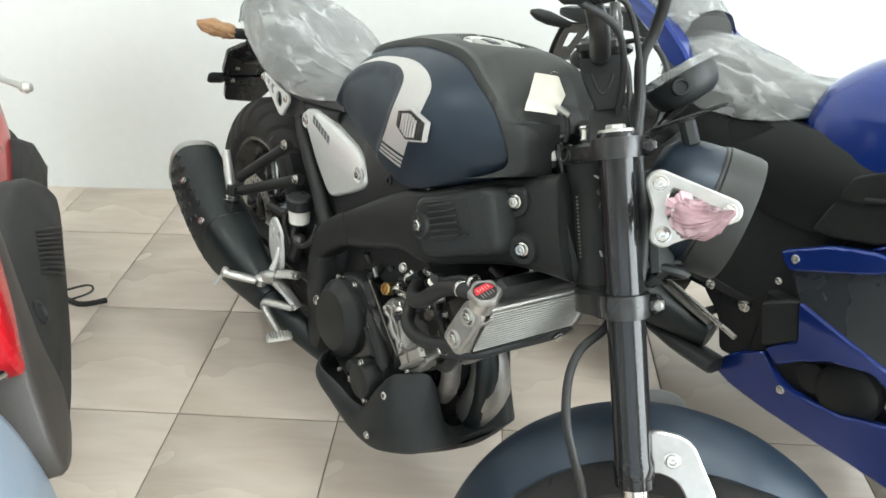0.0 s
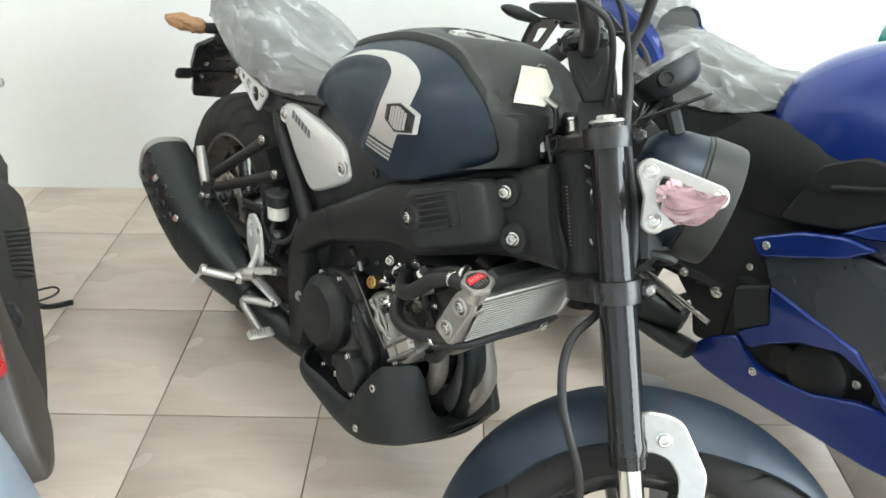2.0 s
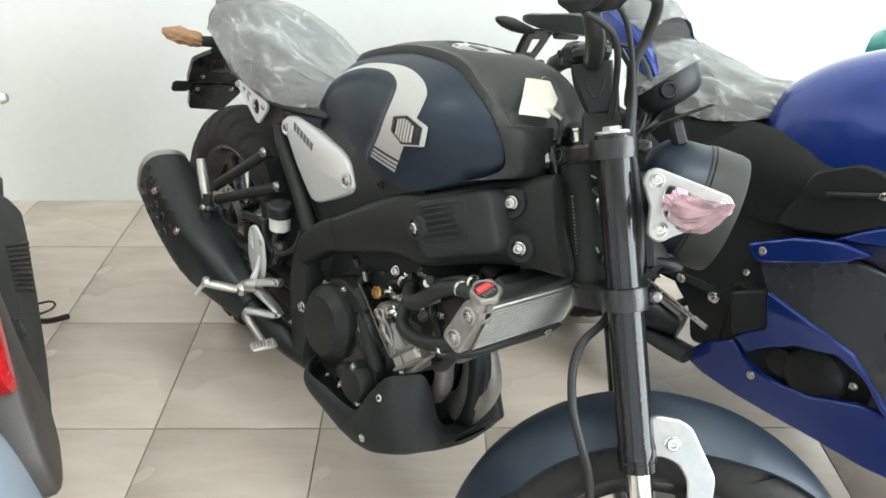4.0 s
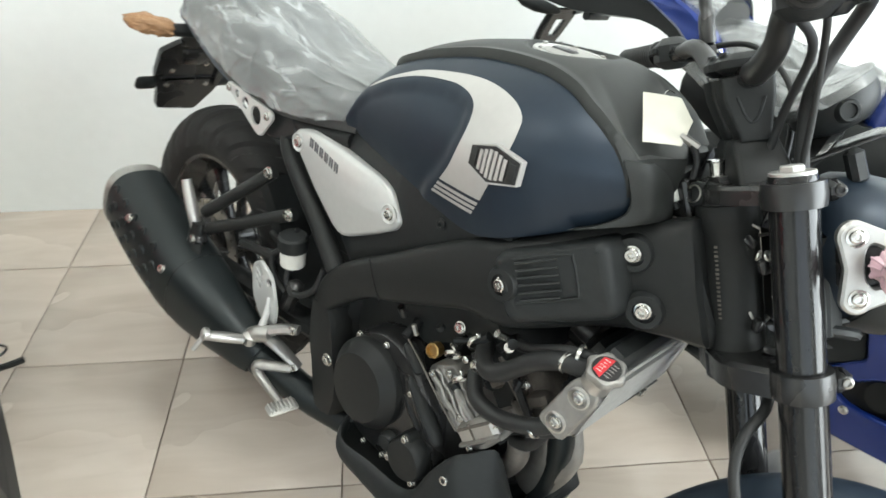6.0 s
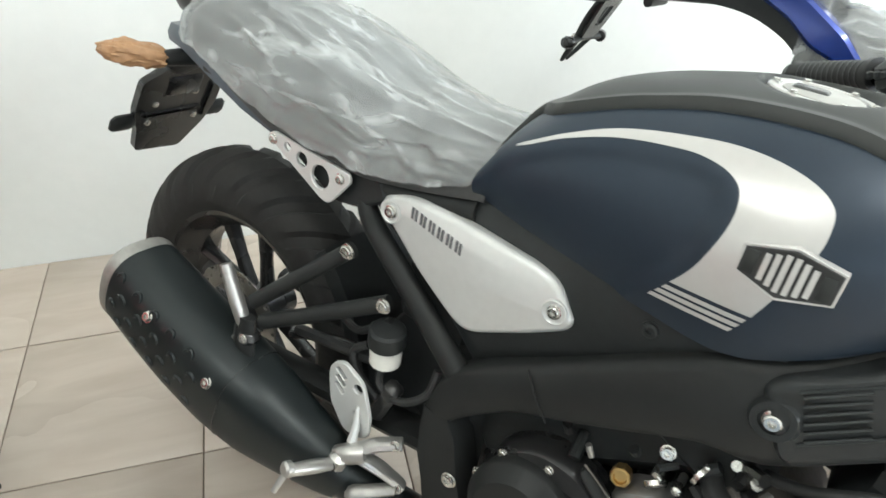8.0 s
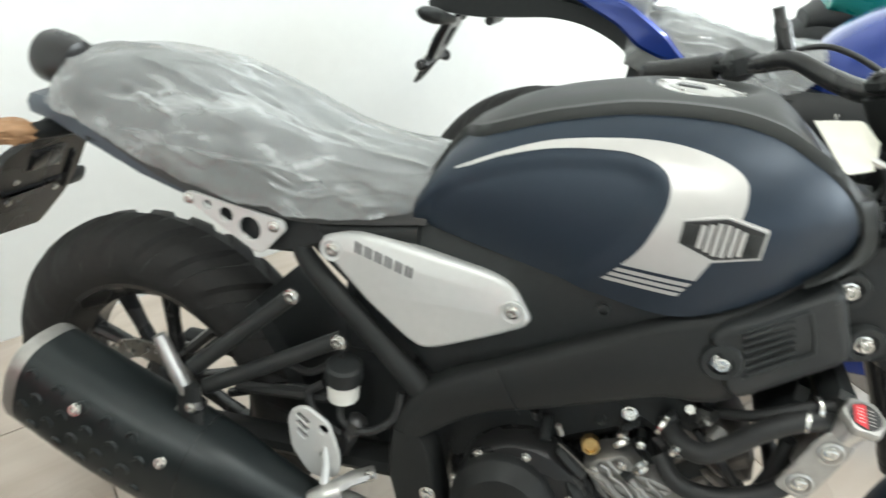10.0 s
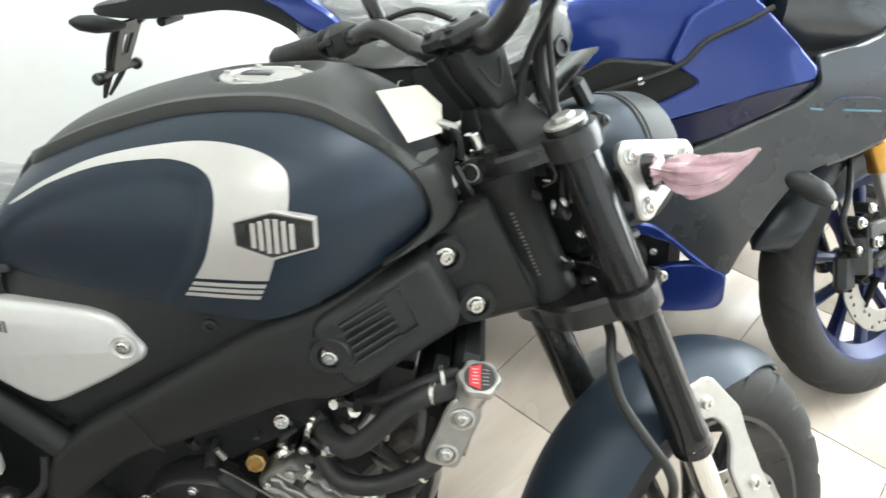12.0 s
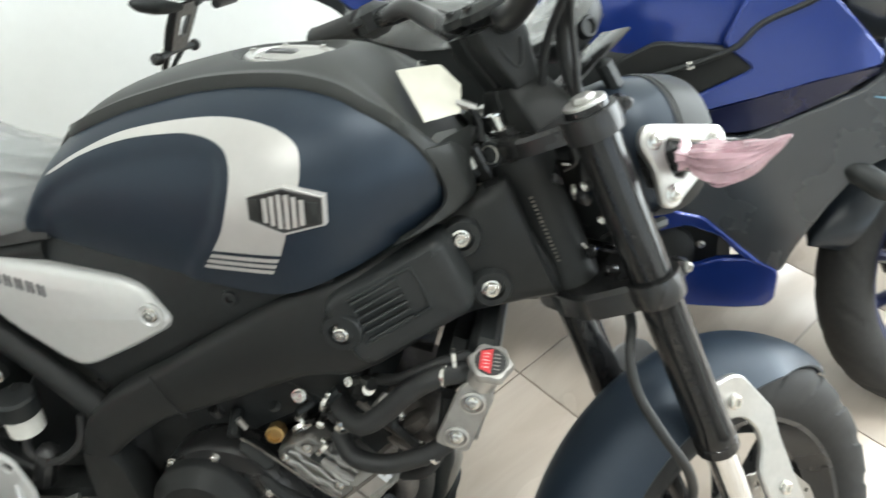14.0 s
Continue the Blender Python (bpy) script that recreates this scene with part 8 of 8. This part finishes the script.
part("brake_hose", bm_tube([SF @ V(-0.131, -0.100, 0.108), SF @ V(-0.146, -0.102, 0.150), SF @ V(-0.147, -0.100, 0.197), SF @ V(-0.109, -0.098, 0.242), SF @ V(-0.040, -0.07, 0.30)], 0.0065, 8, 6), M["hose"], sport)
bolt(sport, SF @ V(-0.010, -0.121, 0.010), SF.to_3x3() @ V(0, -1, 0), 0.012)
bm = bmesh.new()
loops = []
for t in np.linspace(radians(52), radians(164), 44):
    fr = (t - radians(52)) / radians(112)
    w = 0.072 * min(1, 0.4 + 3 * fr) * math.sqrt(max(0.06, 1 - (max(0, fr - 0.80) / 0.20) ** 2.4 * 0.94))
    lp = []
    for k, (rr, sgn) in enumerate(((0.318 + 0.034 * fr, 1), (0.314 + 0.034 * fr, -1))):
        for a in np.linspace(-1 * sgn, 1 * sgn, 15):
            r = rr - 0.055 * abs(a) ** 2.2
            lp.append(FST @ V(r * math.cos(t), w * a, r * math.sin(t)))
    loops.append(lp)
rings(bm, loops)
part("front_mudguard", bm, M["guard"], sport, "dark blue-black front mudguard", sharp=60)
part("side_stand", bm_tube([V(0.46, 0.12, 0.26), V(0.44, 0.20, 0.14), V(0.43, 0.25, 0.06)], 0.010, 8, 4), M["gloss"], sport)

# ---- the red scooter: x forward, y to its left ----
SC = pose(-0.287, 1.75, 0, 0, 0, -63.3)
scoot = thing("scooter", "red step-through scooter with dark grey ribbed footboard and pale blue mudguard", "scooter", SC)
for u in (-0.36, 0.98):
    wheel(scoot, pose(u, -0.20, 0.262), 0.215, 0.047, 0.050, M["gloss"], -1, 0.095, spokes=6, grooves=18, name="wheel")
bm = bmesh.new()
pillow(bm, rounded([(-0.003, 0.465), (0.068, 0.421), (0.23, 0.364), (0.401, 0.313), (0.534, 0.298), (0.645, 0.303), (0.739, 0.334), (0.815, 0.381), (0.76, 0.43), (0.70, 0.50), (0.64, 0.585), (0.56, 0.62), (0.46, 0.60), (0.312, 0.612), (0.18, 0.604), (0.10, 0.575), (0.03, 0.525)], 0.025), lambda u, v, h: V(u, h - 0.20 * max(0, v - 0.46) - 0.02, v), [(0, -0.05), (0, 0.008), (0.006, 0.017), (0.02, 0.021)])
fl = part("footboard_skirt", bm, M["scoot_grey"], scoot, "textured dark grey footboard side with ribs")
skirt_y = lambda v: 0.002 - 0.20 * max(0, v - 0.46)
for k in range(10):
    f = k / 9
    (ua, va), (ub, vb) = (0.106 + 0.142 * f, 0.435 - 0.033 * f), (0.268 + 0.110 * f, 0.528 - 0.036 * f)
    part("rib", bm_tube([V(ua, skirt_y(va) - 0.004, va), V(ua + 0.02, skirt_y(va) + 0.001, va + 0.012), V((ua + ub) / 2, skirt_y((va + vb) / 2) + 0.003, (va + vb) / 2), V(ub - 0.02, skirt_y(vb - 0.011) + 0.001, vb - 0.011), V(ub, skirt_y(vb) - 0.004, vb)], 0.0045, 7, 3), M["scoot_grey"], fl)
part("skirt_hole", bm_lathe([(0.024, -0.006), (0.024, 0.002), (0.019, 0.003), (0.017, -0.004), (0.001, -0.004)], basis(V(0.496, -0.002, 0.484), (0, 1, 0.2)), 24), M["black"], fl)
bm = bmesh.new()
pillow(bm, rounded([(0.54, 0.70), (0.585, 0.613), (0.625, 0.52), (0.636, 0.42), (0.70, 0.372), (0.77, 0.365), (0.82, 0.385), (0.805, 0.45), (0.75, 0.545), (0.665, 0.625), (0.60, 0.74)], 0.02), lambda u, v, h: V(u, 0.012 + h - 0.05 * (v - 0.40), v), [(0, -0.05), (0, 0.004), (0.006, 0.012), (0.016, 0.015)])
part("leg_shield", bm, mat("brown_grey_plastic", (0.040, 0.035, 0.031), 0.5, 0.0, 0.1, bump=0.3), scoot, "brown-grey plastic leg shield edge")
bm = bmesh.new()
pillow(bm, rounded([(0.60, 0.745), (0.672, 0.63), (0.755, 0.55), (0.78, 0.60), (0.74, 0.72), (0.68, 0.80)], 0.02), lambda u, v, h: V(u, 0.008 + h, v), [(0, -0.06), (0, 0.004), (0.006, 0.010), (0.016, 0.013)])
part("front_apron", bm, M["scoot_red"], scoot, "gloss red front apron")
loops = []
for x, zb, zt, w in ((-0.62, 0.57, 0.65, 0.03), (-0.50, 0.48, 0.68, 0.08), (-0.30, 0.42, 0.695, 0.122), (-0.08, 0.40, 0.69, 0.140), (0.10, 0.40, 0.65, 0.135), (0.22, 0.42, 0.60, 0.12), (0.28, 0.45, 0.55, 0.07)):
    loops.append([V(x, -0.235 + w * abs(math.cos(t)) ** 0.7 * (1 if math.cos(t) > 0 else -1), (zb + zt) / 2 + (zt - zb) / 2 * abs(math.sin(t)) ** 0.8 * (1 if math.sin(t) > 0 else -1)) for t in np.linspace(0, 2 * math.pi, 32, endpoint=False)])
loops = [[Vector(p) for p in lp] for lp in zip(*[catmull(c, 5) for c in zip(*loops)])]
bm = bmesh.new()
rings(bm, loops)
part("body_side", bm, M["scoot_red"], scoot, "gloss red side body")
bm = bmesh.new()
pillow(bm, rounded([(-0.42, 0.36), (-0.36, 0.47), (-0.25, 0.53), (-0.10, 0.50), (-0.05, 0.46), (-0.12, 0.42), (-0.30, 0.33)], 0.03), lambda u, v, h: V(u, -0.10 + h, v), [(0, -0.06), (0, 0.004), (0.01, 0.02), (0.03, 0.026)])
part("rear_footrest_panel", bm, M["scoot_grey"], scoot)
bm = bmesh.new()
pillow(bm, rounded([(0.64, 0.52), (0.655, 0.40), (0.715, 0.31), (0.745, 0.29), (0.79, 0.42), (0.80, 0.52), (0.74, 0.545)], 0.015), lambda u, v, h: V(u, -0.045 + h, v), [(0, -0.06), (0, 0.004), (0.006, 0.010)])
part("radiator_grille", bm, M["black"], scoot)
part("indicator_lamp", bm_tube([V(0.80, -0.07, 0.60), V(0.755, -0.030, 0.585), V(0.715, -0.008, 0.558)], [0.030, 0.036, 0.020], 16, 4, 0.7), M["chrome"], scoot, "clear indicator lamp in a bright housing")
part("inner_body", bm_box(pose(0.35, -0.20, 0.42), 0.75, 0.26, 0.16, 0.05), M["black"], scoot)
bm = bmesh.new()
pillow(bm, rounded([(0.870, 0.635), (0.833, 0.545), (0.815, 0.459), (0.808, 0.398), (0.825, 0.345), (0.90, 0.325), (1.0, 0.38), (1.06, 0.50), (1.03, 0.60), (0.95, 0.66)], 0.04), lambda u, v, h: V(u, 0.0 + h - 1.2 * (u - 0.90) ** 2, v), [(0, -0.10), (0, -0.012), (0.006, 0.0), (0.02, 0.010), (0.04, 0.014)])
part("mudguard_side", bm, M["pale"], scoot, "pale blue mudguard side")
bm = bmesh.new()
loops = []
for t in np.linspace(radians(8), radians(140), 30):
    fr = (t - radians(8)) / radians(132)
    w = 0.095 * min(1, 0.5 + 2 * fr, 0.6 + 1.5 * (1 - fr))
    lp = []
    for rr, sgn in ((0.310, 1), (0.306, -1)):
        for a in np.linspace(-sgn, sgn, 15):
            r = rr - 0.07 * abs(a) ** 2.4
            lp.append(V(0.98 + r * math.cos(t), -0.115 + w * a, 0.30 + r * math.sin(t)))
    loops.append(lp)
rings(bm, loops)
part("front_mudguard", bm, M["pale"], scoot, "pale blue front mudguard", sharp=60)
lev = [Vector(SC.inverted() @ V(*p)) for p in ((-0.30, 1.56, 0.885), (-0.17, 1.515, 0.868), (-0.113, 1.495, 0.862), (-0.055, 1.467, 0.858))]
lv = part("brake_lever", bm_tube(lev, [0.011, 0.009, 0.0075, 0.0065], 12, 4, 0.8), M["alu"], scoot, "bare aluminium brake lever")
part("lever_ball", bm_lathe([(0.001, -0.011), (0.007, -0.009), (0.011, 0), (0.007, 0.009), (0.001, 0.011)], basis(SC.inverted() @ V(-0.046, 1.463, 0.858), (0.3, 0.9, 0)), 16), M["alu"], lv)
part("steering_column", bm_tube([V(0.86, -0.20, 0.45), V(0.74, -0.20, 0.72), V(0.66, -0.20, 0.93)], [0.06, 0.05, 0.04], 14, 4), M["scoot_grey"], scoot)
part("handlebar", bm_tube([V(0.66, -0.20, 0.93), V(0.60, -0.32, 0.92), V(0.52, -0.47, 0.90)], 0.014, 12, 4), M["gloss"], scoot)
part("handlebar", bm_tube([V(0.66, -0.20, 0.93), V(0.55, -0.12, 0.92), V(0.34, -0.08, 0.895), V(0.16, -0.07, 0.885)], 0.014, 12, 4), M["gloss"], scoot)
part("side_stand", bm_tube([SC.inverted() @ V(-0.44, 1.78, 0.15), SC.inverted() @ V(-0.42, 1.83, 0.055), SC.inverted() @ V(-0.375, 1.89, 0.022)], [0.008, 0.0085, 0.009], 8, 4), M["gloss"], scoot, "black side stand")
part("stand_spring", bm_tube([SC.inverted() @ V(-0.44, 1.80, 0.12), SC.inverted() @ V(-0.40, 1.86, 0.10), SC.inverted() @ V(-0.385, 1.87, 0.085), SC.inverted() @ V(-0.40, 1.86, 0.07), SC.inverted() @ V(-0.44, 1.81, 0.08)], 0.0032, 6, 5), M["gloss"], scoot)


# ---- the teal scooter beyond the sport motorcycle: x forward, y to its left ----
TEAL = pose(1.70, 1.80, 0, 0, 0, -38)
teal = thing("scooter", "teal scooter with dark plastic tail, parked beyond the sport motorcycle", "scooter", TEAL)
teal_paint = mat("gloss_teal_paint", (0.012, 0.22, 0.19), 0.25, 0.1, 0.04, bump=0.01, coat=0.5)
wheel(teal, pose(0, 0, 0.270), 0.218, 0.052, 0.055, M["gloss"], -1, 0.090, spokes=6, grooves=20, name="rear_wheel")
wheel(teal, pose(1.24, 0, 0.270), 0.218, 0.052, 0.050, M["gloss"], -1, 0.100, spokes=6, grooves=20, name="front_wheel")


def loft(rows, exponent=0.75):
    """A body of oval sections; rows of (x, bottom, top, half width)."""
    loops = [[V(x, w * abs(math.cos(t)) ** exponent * (1 if math.cos(t) > 0 else -1), (zb + zt) / 2 + (zt - zb) / 2 * abs(math.sin(t)) ** exponent * (1 if math.sin(t) > 0 else -1)) for t in np.linspace(0, 2 * math.pi, 28, endpoint=False)] for x, zb, zt, w in rows]
    loops = [[Vector(p) for p in lp] for lp in zip(*[catmull(c, 4) for c in zip(*loops)])]
    bm = bmesh.new()
    rings(bm, loops)
    return bm


part("tail_underside", loft(((-0.145, 0.695, 0.725, 0.030), (-0.08, 0.665, 0.770, 0.075), (0.05, 0.600, 0.775, 0.105), (0.25, 0.52, 0.75, 0.125), (0.45, 0.46, 0.70, 0.125))), M["black"], teal, "dark plastic tail underside")
part("rear_cowl", loft(((-0.115, 0.735, 0.775, 0.036), (-0.07, 0.74, 0.805, 0.060), (-0.02, 0.745, 0.82, 0.080), (0.02, 0.75, 0.825, 0.095))), M["black"], teal)
part("body_side", loft(((-0.085, 0.785, 0.855, 0.052), (-0.03, 0.770, 0.895, 0.088), (0.05, 0.74, 0.91, 0.118), (0.22, 0.68, 0.88, 0.140), (0.42, 0.60, 0.82, 0.135), (0.56, 0.52, 0.66, 0.09))), teal_paint, teal, "gloss teal side body")
part("seat", loft(((-0.03, 0.88, 0.93, 0.08), (0.10, 0.88, 0.955, 0.115), (0.28, 0.84, 0.91, 0.125), (0.46, 0.79, 0.85, 0.105), (0.55, 0.74, 0.78, 0.06))), M["seat"], teal, "dark vinyl seat")
part("footboard", loft(((0.40, 0.28, 0.50, 0.12), (0.60, 0.27, 0.36, 0.15), (0.85, 0.28, 0.40, 0.15), (0.98, 0.36, 0.60, 0.12))), M["scoot_grey"], teal, "dark ribbed footboard")
part("front_shield", loft(((0.90, 0.42, 0.70, 0.14), (0.96, 0.46, 0.92, 0.17), (1.04, 0.48, 0.94, 0.14), (1.12, 0.52, 0.78, 0.07))), teal_paint, teal, "gloss teal front shield")
bm = bmesh.new()
loops = []
for t in np.linspace(radians(30), radians(160), 26):
    lp = []
    for rr, sgn in ((0.300, 1), (0.296, -1)):
        for a in np.linspace(-sgn, sgn, 11):
            r = rr - 0.06 * abs(a) ** 2.4
            lp.append(V(1.24 + r * math.cos(t), 0.075 * a, 0.27 + r * math.sin(t)))
    loops.append(lp)
rings(bm, loops)
part("front_mudguard", bm, teal_paint, teal)
for sy in (-1, 1):
    part("fork_leg", bm_tube([V(1.24, sy * 0.075, 0.27), V(1.13, sy * 0.075, 0.52)], 0.018, 12, 0), M["alu_dull"], teal)
    part("handlebar", bm_tube([V(0.98, 0, 0.95), V(0.95, sy * 0.16, 0.99), V(0.88, sy * 0.30, 1.00)], [0.03, 0.016, 0.016], 12, 4), M["gloss"], teal)
part("engine", loft(((-0.05, 0.20, 0.36, 0.07), (0.10, 0.20, 0.42, 0.09), (0.35, 0.22, 0.46, 0.09), (0.48, 0.26, 0.44, 0.07))), M["gloss"], teal)
part("centre_stand", bm_tube([V(0.42, 0.06, 0.26), V(0.36, 0.13, 0.02)], 0.012, 8, 0), M["gloss"], teal)

# ---- floor tiles: one object each where the camera passes, the rest in one mesh ----
G = 0.0017
bm = bmesh.new()
box(bm, pose(0, 0, -0.004), TILE - 2 * G, TILE_Y - 2 * G, 0.008, 0.0012)
tile_mesh = mesh_of("tile", bm, tile_mat)
far = bmesh.new()
for i in range(-7, 12):
    for j in range(-14, 3):
        cx, cy = TILE * (i + 0.5), TY0 + TILE_Y * (j + 0.5)
        y1 = min(cy + TILE_Y / 2, WALL_Y)
        if cx < X0 or cy > WALL_Y + 0.1 or cy < Y0 - 0.1:
            continue
        cut = cy + TILE_Y / 2 > WALL_Y
        near = -1.6 < cx < 3.6 and cy > -0.4 and not cut
        if near:
            t = new("tile", tile_mesh)
            t.parent = floor
            t.matrix_parent_inverse = floor.matrix_world.inverted()
            t.location = (cx, cy, 0.0)
        else:
            y0 = cy - TILE_Y / 2
            box(far, pose(cx, (y0 + y1) / 2, -0.004), TILE - 2 * G, y1 - y0 - 2 * G, 0.008, 0.0012)
fars = part("tile_field", far, tile_mat, floor)
fars.matrix_parent_inverse = floor.matrix_world.inverted()
tagged(fars, kind="stuff")
